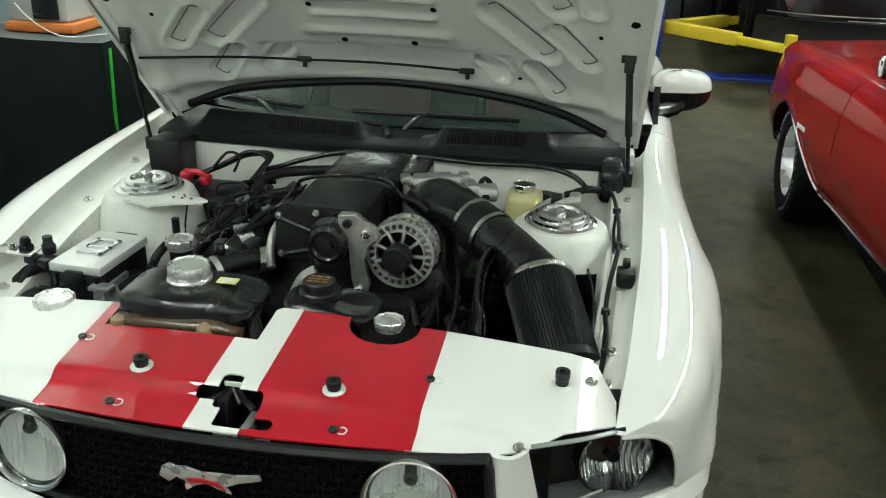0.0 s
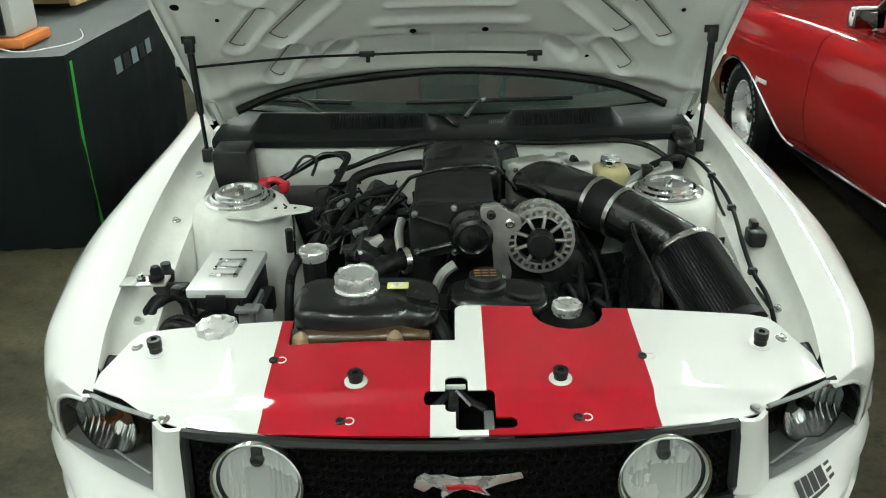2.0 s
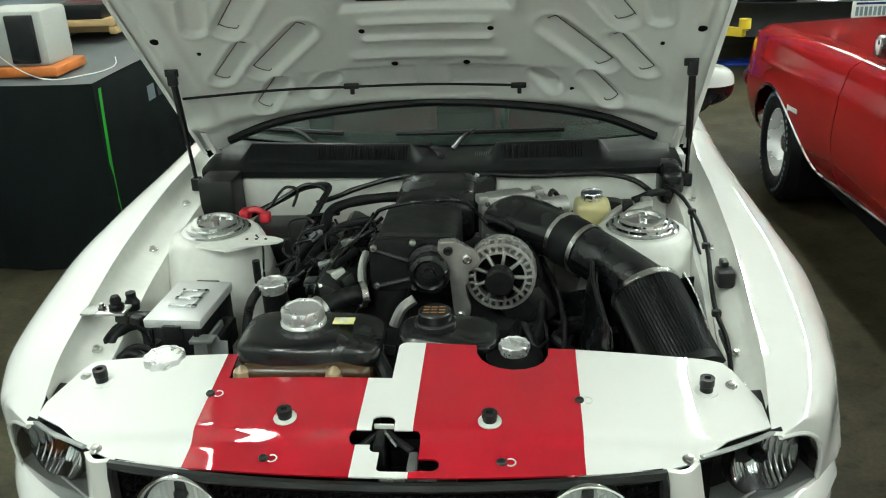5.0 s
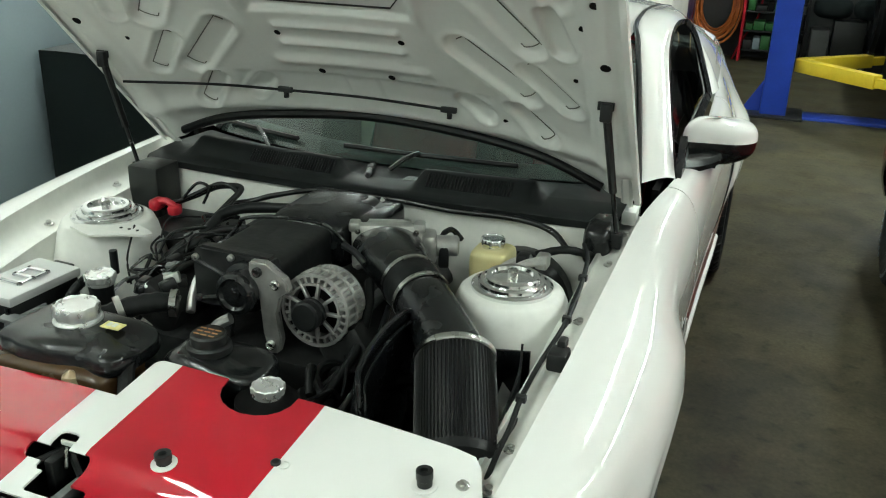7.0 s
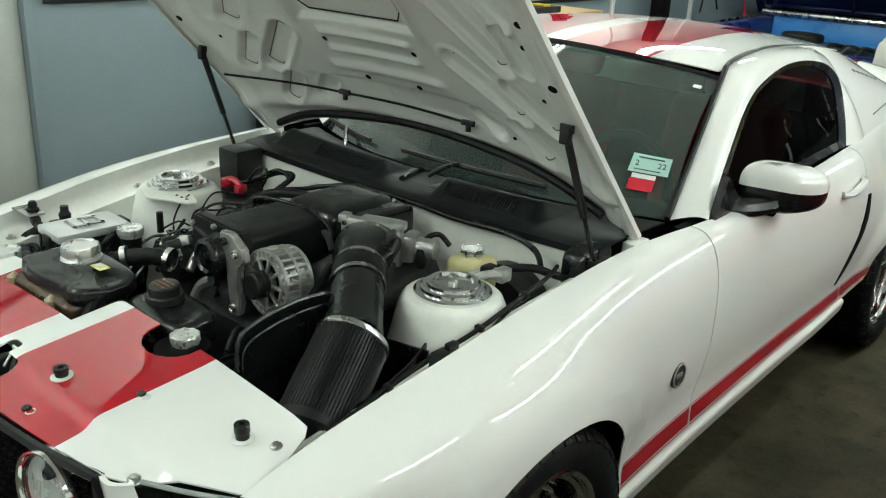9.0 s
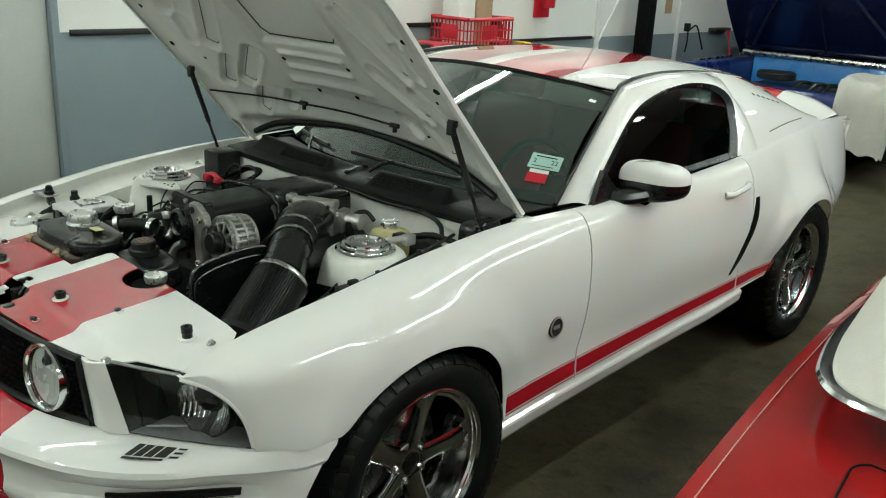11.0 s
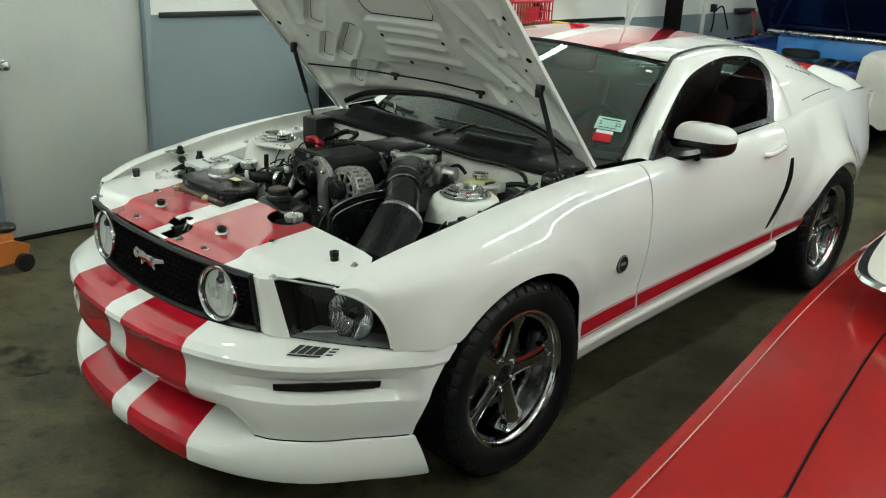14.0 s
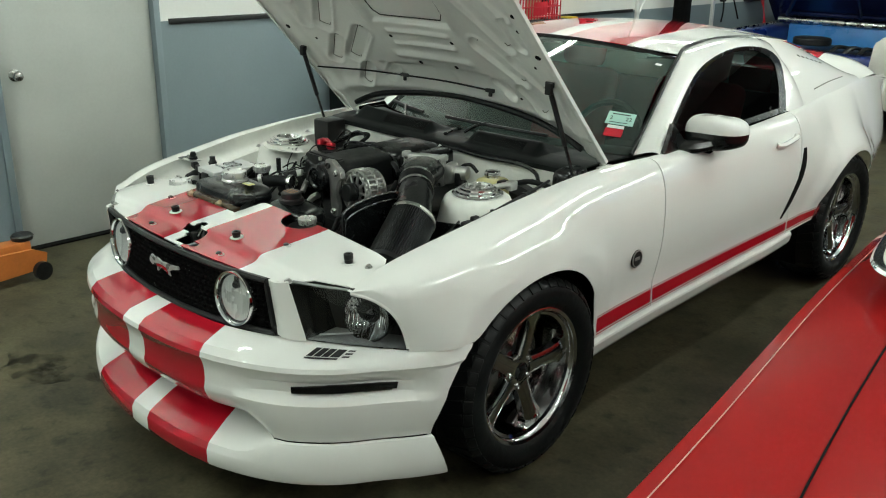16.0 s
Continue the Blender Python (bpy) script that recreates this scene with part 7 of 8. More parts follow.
sheet(bm, lambda u, v: rake((across(-1.33)[0] - 0.12 + (across(-1.33)[1] - across(-1.33)[0] + 0.24) * u, -1.33 - 0.04 * math.sin(3.1 * v), 0.86 - 0.5 * v)), span(0, 1, 10), span(0, 1, 5))
thicken(bm, 0.004)
part("rear_deck", bm, MALRED, RC, "red rear deck", 50)
bm = bmesh.new()
sheet(bm, lambda u, v: rake((MID - 0.86 + 1.72 * u, 3.72, 0.84 - 0.5 * v)), span(0, 1, 10), span(0, 1, 5))
thicken(bm, 0.004)
part("nose_panel", bm, MALRED, RC)
bm = bmesh.new()
GAP = [(2.235, -1.31), (2.225, -1.25), (2.180, -1.0), (2.140, -0.76), (2.108, -0.55), (2.086, -0.40), (2.068, -0.27), (2.064, -0.225), (2.078, -0.197), (2.11, -0.195), (2.3, -0.222), (2.62, -0.235), (2.94, -0.222), (3.13, -0.195)]
tube(bm, [red_top(x, y) + Vector((0, 0, 0.0008)) for x, y in GAP], 0.0022, 5, 4)
part("trunk_gap", bm, VOID, RC)
# greenhouse: white vinyl roof with a chrome moulding at its foot
VB = [(1.83, 1.0), (1.838, 0.70), (1.862, 0.33), (1.905, 0.09), (1.955, -0.055), (2.05, -0.13), (2.3, -0.165), (2.62, -0.18)]
VT = [(2.02, 1.05), (2.02, 0.85), (2.03, 0.62), (2.06, 0.50), (2.12, 0.44), (2.22, 0.42), (2.4, 0.40), (2.62, 0.40)]
for s in (-1, 1):
    lo = path([(*p, 0) for p in VB], 5)
    hi = path([(*p, 0) for p in VT], 5)
    flip = lambda x: x if s < 0 else 2 * MID - x

    def vinyl(k, v):
        a, b = lo[int(k)], hi[int(k)]
        za = rake((a.x, a.y, RZ(a.y) + 0.066 + 0.02 * min(1, max(0, (a.x - 1.83) / 0.3)))).z
        p = Vector((flip(a.x + (b.x - a.x) * v ** 1.15), a.y + (b.y - a.y) * v, za + (1.47 - za) * v))
        return p + Vector((0, 0, 0.02 * math.sin(math.pi * v)))

    bm = bmesh.new()
    sheet(bm, vinyl, list(range(9, len(lo))), span(0, 1, 8), None, lambda k, v: k > 27 and 0.12 < v < 0.86)
    part("vinyl_pillar", bm, VINYL, RC, "white vinyl rear pillar", 60)
    bm = bmesh.new()
    sheet(bm, lambda k, v: vinyl(k, v) + Vector((0, 0.012, -0.004)), list(range(27, len(lo))), span(0.1, 0.9, 5))
    part("rear_window", bm, WINDOW, RC)
    bm = bmesh.new()
    tube(bm, [vinyl(k, 0) + Vector((0, -0.004, 0.004)) for k in range(0, len(lo), 2)], 0.020, 8, 3, flat=0.55)
    part("vinyl_moulding", bm, CHROME, RC, "wide chrome moulding at the foot of the vinyl")
    bm = bmesh.new()
    tube(bm, [(MID + s * 0.775, 1.745, 1.085), (MID + s * 0.725, 1.645, 1.215), (MID + s * 0.67, 1.547, 1.34), (MID + s * 0.62, 1.42, 1.43)], 0.022, 8, 4)
    part("windscreen_pillar", bm, SATIN, RC)
    bm = bmesh.new()
    tube(bm, [(MID + s * 0.795, 1.735, 1.09), (MID + s * 0.745, 1.635, 1.22), (MID + s * 0.69, 1.537, 1.345), (MID + s * 0.64, 1.41, 1.435)], 0.010, 6, 4)
    part("pillar_trim", bm, CHROME, RC)
    bm = bmesh.new()
    sheet(bm, lambda u, v: belt(0.62 + 1.1 * u, s).lerp(rake((MID + s * 0.62, 0.66 + 0.74 * u, 1.33)), v), span(0, 1, 6), span(0, 0.98, 4))
    part("side_window", bm, WINDOW, RC)
    # door mirror
    mc = belt(1.80, s) + Vector((s * 0.05, -0.03, 0.075))
    bm = bmesh.new()
    lump(bm, mc - Vector((0.075, 0.03, 0.05)), mc + Vector((0.075, 0.03, 0.05)), 0.4, 12)
    mr = part("door_mirror", bm, CHROME, RC, "small chrome door mirror", 60)
    bm = bmesh.new()
    box(bm, mc - Vector((0.064, 0.040, 0.040)), mc + Vector((0.064, -0.027, 0.040)), 0.002)
    part("mirror_glass", bm, DARKGLASS, mr)
    bm = bmesh.new()
    tube(bm, [mc + Vector((-s * 0.02, 0, -0.04)), mc + Vector((-s * 0.04, 0.01, -0.085))], 0.014, 8)
    part("mirror_foot", bm, CHROME, mr)
bm = bmesh.new()
sheet(bm, lambda x, y: rake((x, y, 1.37 - 0.03 * ((x - MID) / 0.6) ** 2 - 0.02 * ((y - 0.75) / 0.4) ** 2)), span(MID - 0.62, MID + 0.62, 8), span(0.40, 1.42, 8))
part("vinyl_roof", bm, VINYL, RC, "white vinyl roof", 60)
bm = bmesh.new()
sheet(bm, lambda x, v: rake((MID + (x - MID) * (0.75 - 0.14 * v) / 0.6, 1.76 - 0.34 * v, 1.02 + 0.32 * v)), span(MID - 0.6, MID + 0.6, 8), span(0, 1, 4))
part("windscreen", bm, WINDOW, RC)
# black blocks filling the cabin, added to keep it dark behind the windows
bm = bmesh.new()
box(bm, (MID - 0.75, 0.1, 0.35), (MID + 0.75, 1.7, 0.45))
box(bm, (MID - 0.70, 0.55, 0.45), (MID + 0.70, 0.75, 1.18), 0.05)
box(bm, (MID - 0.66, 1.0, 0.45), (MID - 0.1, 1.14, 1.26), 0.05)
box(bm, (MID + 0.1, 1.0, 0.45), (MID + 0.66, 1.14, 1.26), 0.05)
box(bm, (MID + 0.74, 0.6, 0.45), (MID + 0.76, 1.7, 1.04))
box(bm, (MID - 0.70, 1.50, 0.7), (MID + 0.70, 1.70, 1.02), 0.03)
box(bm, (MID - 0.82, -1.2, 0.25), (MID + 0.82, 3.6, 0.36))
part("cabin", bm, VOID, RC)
# fender script kept as short raised bars
for k in range(6):
    bm = bmesh.new()
    y = 2.515 - 0.024 * k
    p = red_side(y, 0.592, -1, 0.002)
    box(bm, (-0.002, -0.009, -0.011 if k else -0.014), (0.002, 0.009, 0.011 if k else 0.014), 0.001, Matrix.Translation(p))
    part("script_bar", bm, PAPER, RC)
# front and rear bumpers
for y, z, w in ((3.84, 0.52, 0.80), (-1.42, 0.62, 0.58)):
    bm = bmesh.new()
    tube(bm, [(MID - w - 0.10, y - math.copysign(0.22, y), z), (MID - w, y - math.copysign(0.05, y), z), (MID, y, z), (MID + w, y - math.copysign(0.05, y), z), (MID + w + 0.10, y - math.copysign(0.22, y), z)], 0.055, 8, 5)
    part("bumper", bm, CHROME, RC)


# ---- black pickup on the lift, behind the red car's nose ----
TK = thing("pickup_truck", (2.95, 7.2, 0.3), "black pickup truck raised on the blue lift", "truck")
TX0, TX1, TY = 1.95, 4.15, 6.02


def truck_face(u, v):
    x = TX0 + (TX1 - TX0) * u
    return Vector((x, TY + 0.22 * abs(2 * u - 1) ** 4 + 0.05 * v, 0.62 + 0.62 * v))


bm = bmesh.new()
sheet(bm, truck_face, span(0, 1, 16), span(0, 1, 8))
sheet(bm, lambda u, v: truck_face(u, 1).lerp(Vector((TX0 + (TX1 - TX0) * u, 7.6, 1.34)), v), span(0, 1, 16), span(0, 1, 6))
for s, x in ((-1, TX0), (1, TX1)):
    sheet(bm, lambda y, v: Vector((x, y, 0.95 + 0.33 * v)), span(6.25, 9.2, 8), span(0, 1, 3))
box(bm, (TX0 + 0.05, 7.6, 0.75), (TX1 - 0.05, 9.2, 1.35), 0.05)
part("body", bm, BLACKPAINT, TK, angle=50)
bm = bmesh.new()
sheet(bm, lambda u, v: Vector((TX0 - 0.02 + (TX1 - TX0 + 0.04) * u, TY - 0.10 + 0.26 * abs(2 * u - 1) ** 4 + 0.03 * math.sin(3 * v), 0.36 + 0.30 * v)), span(0, 1, 18), span(0, 1, 6))
thicken(bm, 0.03)
tbp = part("bumper", bm, PLASTIC, TK, "black front bumper with a pale plate", 50)
for z, u0, u1 in ((0.70, 0.02, 0.98), (0.665, 0.30, 0.96), (0.415, 0.05, 0.95)):
    bm = bmesh.new()
    tube(bm, [Vector((TX0 + (TX1 - TX0) * u, TY - 0.115 + 0.26 * abs(2 * u - 1) ** 4, z)) for u in span(u0, u1, 12)], 0.007, 6, 1)
    part("chrome_line", bm, DARKCHROME, tbp)
bm = bmesh.new()
box(bm, (3.07, TY - 0.135, 0.50), (3.38, TY - 0.125, 0.655), 0.004)
pt = part("number_plate", bm, PAPER, TK, "pale number plate")
for k in range(7):
    bm = bmesh.new()
    box(bm, (3.10 + 0.037 * k, TY - 0.139, 0.535), (3.124 + 0.037 * k, TY - 0.134, 0.61))
    part("plate_bar", bm, WALLGREY, pt)
bm = bmesh.new()
box(bm, (3.10, TY - 0.139, 0.628), (3.35, TY - 0.134, 0.646))
part("plate_bar", bm, DARKBLUE, pt)
bm = bmesh.new()
prism(bm, [(-0.06, 0.10), (0.06, 0.10), (0.045, -0.02), (0.0, -0.10), (-0.045, -0.02)], 0.02, Matrix(((1, 0, 0, 2.17), (0, 0, -1, TY + 0.10), (0, 1, 0, 0.80), (0, 0, 0, 1))))
part("emblem", bm, CHROME, TK)
for z in (0.92, 1.06, 1.18):
    bm = bmesh.new()
    tube(bm, [truck_face(u, (z - 0.62) / 0.62) + Vector((0, -0.015, 0)) for u in span(0.12, 0.88, 8)], 0.012, 6, 1)
    part("grille_bar", bm, SATIN, TK)
for s, x in ((-1, 2.05), (1, 3.85)):
    for y in (7.05, 9.0):
        bm = bmesh.new()
        m = Matrix.Translation((x, y, 0.66)) @ Matrix.Rotation(math.pi / 2, 4, "Y")
        lathe(bm, [(0.22, -0.12), (0.36, -0.13), (0.40, -0.09), (0.40, 0.09), (0.36, 0.13), (0.22, 0.12), (0.20, 0.0), (0.22, -0.12)], m, 32, cap=False)
        tw = part("wheel", bm, RUBBER, TK)
        bm = bmesh.new()
        lathe(bm, [(0.21, -0.06), (0.12, -0.09), (0, -0.10)], m, 20, cap=False)
        part("rim", bm, CAST, tw)
bm = bmesh.new()
box(bm, (2.3, 6.4, 0.55), (3.6, 9.1, 0.80), 0.04)
tube(bm, [(2.05, 7.05, 0.66), (2.6, 6.9, 0.62), (3.85, 7.05, 0.66)], 0.05, 8)
part("chassis", bm, CAST, TK)

# ---- blue two-post lift ----
LF = thing("vehicle_lift", (1.05, 6.6, 0), "blue two-post lift with yellow arms", "lift")
for x in (1.05, 4.75):
    bm = bmesh.new()
    box(bm, (x - 0.11, 6.48, 0.015), (x + 0.11, 6.74, 3.3), 0.012)
    lp = part("post", bm, LIFTBLUE, LF)
    bm = bmesh.new()
    box(bm, (x - 0.22, 6.38, 0.0), (x + 0.25, 6.86, 0.02), 0.004)
    part("base_plate", bm, CAST, lp)
    bm = bmesh.new()
    prism(bm, [(0, 0), (0.16, 0), (0, 0.28)], 0.02, Matrix(((-1, 0, 0, x - 0.11), (0, 0, 1, 6.6), (0, 1, 0, 0.02), (0, 0, 0, 1))))
    part("gusset", bm, LIFTBLUE, lp)
bm = bmesh.new()
box(bm, (1.3, 6.48, 0.0), (4.5, 6.74, 0.025), 0.004)
part("floor_beam", bm, LIFTBLUE, LF)
for x0, x1 in ((1.2, 2.15), (4.6, 3.7)):
    for y1 in (5.72, 7.5):
        bm = bmesh.new()
        d = Vector((x1 - x0, y1 - 6.6, 0))
        m = Matrix.Translation((x0, 6.6, 0.50)) @ d.to_track_quat("X", "Z").to_matrix().to_4x4()
        box(bm, (0, -0.05, -0.105), (d.length * 0.62, 0.05, 0.005), 0.008, m)
        ar = part("arm", bm, YELLOW, LF, "yellow lift arm")
        bm = bmesh.new()
        box(bm, (d.length * 0.6, -0.035, -0.09), (d.length, 0.035, -0.02), 0.006, m)
        lathe(bm, [(0.05, -0.02), (0.05, 0.06), (0, 0.06)], m @ Matrix.Translation((d.length, 0, 0)), 16)
        part("arm_tip", bm, YELLOW, ar)
# ---- dark column further back ----
bm = bmesh.new()
box(bm, (-2.44, 6.44, 0), (-2.30, 6.58, TOP), 0.01)
part("column", bm, VOID, None, tags=("black painted steel column", "column", "", "structure"))

# ---- blue car with its hood open, beyond the tail ----
BC = thing("blue_car", (-0.6, 8.0, 0), "blue classic car with its hood raised over the engine", "car")
bm = bmesh.new()
for x0, x1 in ((-1.52, -1.30), (0.10, 0.32)):
    box(bm, (x0, 6.75, 0.30), (x1, 9.4, 0.90), 0.06, segs=3)
box(bm, (-1.5, 6.62, 0.30), (0.3, 6.85, 0.78), 0.06, segs=3)
part("body", bm, DARKBLUE, BC)
bm = bmesh.new()
box(bm, (-1.30, 6.85, 0.45), (0.10, 8.1, 0.52))
box(bm, (-1.30, 8.05, 0.45), (0.10, 8.15, 0.93), 0.02)
part("engine_bay", bm, LITBLUE, BC)
bm = bmesh.new()
box(bm, (-1.0, 7.05, 0.52), (-0.25, 7.95, 0.74), 0.05)
part("engine", bm, CAST, BC)
bm = bmesh.new()
lathe(bm, [(0.16, 0.74), (0.17, 0.75), (0.17, 0.80), (0.155, 0.815), (0.13, 0.82), (0.0, 0.822)], Matrix.Translation((-0.80, 7.35, 0.04)), 28)
part("air_cleaner", bm, CAST, BC, "round dark air cleaner")
for k in range(6):
    bm = bmesh.new()
    tube(bm, [(-0.55 + 0.12 * k, 7.0, 0.70), (-0.5 + 0.12 * k, 7.15, 0.80), (-0.45 + 0.10 * k, 7.4, 0.76)], 0.02, 6)
    part("engine_hose", bm, CAST if k % 2 else RUBBER, BC)
# the underside's shade is put into its darker blue
bm = bmesh.new()
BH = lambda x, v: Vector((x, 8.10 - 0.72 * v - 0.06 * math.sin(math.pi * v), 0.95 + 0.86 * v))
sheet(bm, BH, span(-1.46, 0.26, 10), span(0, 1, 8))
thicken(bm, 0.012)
bh = part("hood", bm, SHADEBLUE, BC, "raised hood with a dark underside", 50)
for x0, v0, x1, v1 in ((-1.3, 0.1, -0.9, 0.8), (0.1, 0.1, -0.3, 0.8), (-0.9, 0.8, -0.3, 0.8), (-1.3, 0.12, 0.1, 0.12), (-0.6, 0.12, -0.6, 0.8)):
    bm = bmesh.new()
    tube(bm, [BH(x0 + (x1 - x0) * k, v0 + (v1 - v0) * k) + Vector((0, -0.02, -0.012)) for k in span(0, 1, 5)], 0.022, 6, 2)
    part("hood_brace", bm, SHADEBLUE, bh)
bm = bmesh.new()
tube(bm, [BH(x, 1.0) + Vector((0, -0.01, 0.0)) for x in span(-1.48, 0.28, 8)], 0.025, 8, 2)
part("hood_lip", bm, BLUE, bh)
bm = bmesh.new()
tube(bm, [(-1.42, 6.95, 0.905), (-1.42, 8.0, 0.925)], 0.014, 6)
tube(bm, [(-1.40, 8.03, 0.962), (0.2, 8.03, 0.962)], 0.030, 8)
part("bright_edge", bm, STEEL, BC)
bm = bmesh.new()
box(bm, (-1.45, 8.2, 0.3), (0.25, 9.5, 1.0), 0.08, segs=3)
box(bm, (-1.25, 8.5, 1.0), (0.05, 9.5, 1.35), 0.12, segs=3)
part("cabin", bm, DARKBLUE, BC)
BC.location.x, BC.scale.x = -1.05, 1.16
# dust sheet over its fender
bm = bmesh.new()


def sheet_at(u, v):
    x = -0.42 + 0.65 * u
    y = 6.52 + 1.25 * v
    dx = max(0, x - 0.04)
    dy = max(0, 6.62 - y)
    z = 0.925 + 0.02 * math.sin(9 * u + 4 * v) + 0.012 * math.sin(23 * u - 9 * v)
    return Vector((min(x, 0.07) + 0.02 * math.sin(14 * v), max(y, 6.585) - 0.02 * math.sin(11 * u), max(0.26 + 0.03 * math.sin(9 * u), z - 2.4 * dx - 4.5 * dy)))


sheet(bm, sheet_at, span(0, 1, 30), span(-0.03, 1, 40))
thicken(bm, 0.004)
part("dust_sheet", bm, CLOTHWHITE, None, tags=("rumpled off-white dust sheet over a blue car's fender", "dust sheet"), angle=60)

# ---- covered tool chest, shelf and goods along the west wall ----
TC = thing("tool_chest", (-2.15, 2.7, 0), "tool chest under a fitted black cover with green piping", "tool chest")
CX0, CX1, CY0, CY1, CZ = -2.54, -1.74, 1.87, 3.55, 0.94
bm = bmesh.new()


def wrap(a, z):
    """Round the chest at angle step a (0..4 corners), the cloth hanging with slight folds."""
    c = [(CX1, CY1), (CX1, CY0), (CX0, CY0), (CX0, CY1), (CX1, CY1)]
    i = min(int(a), 3)
    t = a - i
    x, y = c[i][0] + (c[i + 1][0] - c[i][0]) * t, c[i][1] + (c[i + 1][1] - c[i][1]) * t
    n = ((1, 0), (0, -1), (-1, 0), (0, 1))[i]
    w = (0.010 * math.sin(a * 17) + 0.006 * math.sin(a * 41 + z * 5)) * (1 - z / CZ) + 0.03 * (1 - z / CZ) * math.sin(math.pi * t)
    return Vector((x + n[0] * w, y + n[1] * w, z))


sheet(bm, wrap, span(0, 4, 96), [0.005, 0.15, 0.35, 0.55, 0.75, 0.88, 0.925, CZ])
part("cover", bm, CLOTHBLACK, TC, "black fabric cover", 60)
# the top sheet is a lighter grey than the hanging sides
bm = bmesh.new()
sheet(bm, lambda u, v: Vector((CX0 + (CX1 - CX0) * u, CY0 + (CY1 - CY0) * v, CZ + 0.001 + 0.004 * math.sin(7 * u + 5 * v))), span(0, 1, 12), span(0, 1, 20))
part("cover_top", bm, material("pale grey cloth", (0.085, 0.095, 0.095), 0.7, scale=4, vary=0.3, bump=0.3, fine=150), TC, "lighter grey top panel of the cover", 60)
bm = bmesh.new()
sheet(bm, lambda k, v: wrap(0.955 + 0.018 * v + 0.012 * math.sin(k * 3), 0.03 + 0.88 * k) + Vector((0.004, -0.003, 0)), span(0, 1, 12), [0, 1])
part("green_piping", bm, GREEN, TC, "bright green piping down the corner")
for k in range(5):
    bm = bmesh.new()
    sheet(bm, lambda u, z: wrap(0.30 + 0.075 * k + 0.055 * u, z) + Vector((0.004, 0, 0)), [0, 0.5, 1], [0.72, 0.76, 0.80])
    part("faded_mark", bm, CAST if k % 2 else WALLGREY, TC)
# shelf on brackets
SH = thing("wall_shelf", (-2.35, 3.9, 1.03), "raw pine wall shelf on brackets", "shelf")
bm = bmesh.new()
box(bm, (WEST + 0.002, 2.95, 1.045), (-2.08, 5.0, 1.085), 0.004)
box(bm, (-2.12, 2.95, 1.0), (-2.08, 5.0, 1.044), 0.004)
part("board", bm, WOOD, SH)
for y in (3.1, 4.0, 4.9):
    bm = bmesh.new()
    box(bm, (WEST + 0.002, y, 0.99), (-2.13, y + 0.04, 1.044), 0.003)
    box(bm, (WEST + 0.002, y, 0.70), (WEST + 0.04, y + 0.04, 1.0), 0.003)
    part("bracket", bm, WOOD, SH)


def crate(y, x=-2.33, z=1.086, turn=0):
    t = thing("crate", (x, y, z), "red plastic mesh crate on the shelf", "crate", "red crates on the shelf")
    m = pose(x, y, z, 0, 0, turn)
    for a, b in (((-0.19, -0.27), (0.19, -0.27)), ((0.19, -0.27), (0.19, 0.27)), ((0.19, 0.27), (-0.19, 0.27)), ((-0.19, 0.27), (-0.19, -0.27))):
        bm = bmesh.new()
        va, vb = Vector((*a, 0)), Vector((*b, 0))
        for zz, r in ((0.005, 0.008), (0.09, 0.006), (0.17, 0.006), (0.255, 0.016)):
            tube(bm, [m @ (va + Vector((0, 0, zz))), m @ (vb + Vector((0, 0, zz)))], r, 5)
            part("crate_rail", bm, PLASTRED, t)
            bm = bmesh.new()
        n = 14 if abs(a[1] - b[1]) > 0.1 else 10
        for k in range(n + 1):
            p = va.lerp(vb, k / n)
            tube(bm, [m @ p, m @ (p + Vector((0, 0, 0.25)))], 0.006, 5)
            part("crate_bar", bm, PLASTRED, t)
            bm = bmesh.new()
        q = va.lerp(vb, 0.5)
        d = (vb - va).normalized()
        box(bm, (-0.09, -0.004, 0.10), (0.09, 0.004, 0.21), 0.002, m @ Matrix.Translation(q) @ Matrix.Rotation(math.atan2(d.y, d.x), 4, "Z"))
        part("crate_panel", bm, PLASTRED, t)
    bm = bmesh.new()
    box(bm, (-0.18, -0.26, 0.002), (0.18, 0.26, 0.008), 0, m)
    part("crate_floor", bm, PLASTRED, t)
    return t


crate(3.80)
for y, h, mt, lb in ((3.63, 0.50, PAPER, "tall white carton standing in a crate"), (3.84, 0.56, CARD, "tall brown cardboard box standing in a crate")):
    bm = bmesh.new()
    box(bm, (-2.42, y - 0.09, 1.096), (-2.24, y + 0.09, 1.10 + h), 0.004)
    part("box", bm, mt, None, tags=(lb, "box"))
for y, mt, lb in ((3.05, PLASTIC, "flat black case on the pine shelf"), (3.28, PLASTRED, "small red case on the pine shelf"), (4.30, INK, "low black open box on the pine shelf")):
    bm = bmesh.new()
    w = 0.10 if y < 4 else 0.19
    box(bm, (-2.45, y - w, 1.086), (-2.15, y + w, 1.17 if y < 4 else 1.135), 0.008)
    part("case", bm, mt, None, tags=(lb, "case"))
bm = bmesh.new()
box(bm, (-2.28, 4.27, 1.1355), (-2.16, 4.36, 1.150), 0.003)
part("packet", bm, YELLOW, None, tags=("small yellow packet lying on a black box", "packet"))
bm = bmesh.new()
for k in range(4):
    r = 0.075 - 0.008 * (k % 2)
    tube(bm, [(-2.31 + r * math.cos(a), 4.0 + r * math.sin(a), 1.285 + 0.018 * k) for a in span(0, 2 * math.pi, 16)], 0.010, 6, 1)
tube(bm, [(-2.33, 3.99, 1.10), (-2.33, 3.99, 1.28)], 0.03, 8)
part("cable_coil", bm, RUBBER, None, tags=("coil of black cable on a reel standing in a crate", "cable"))
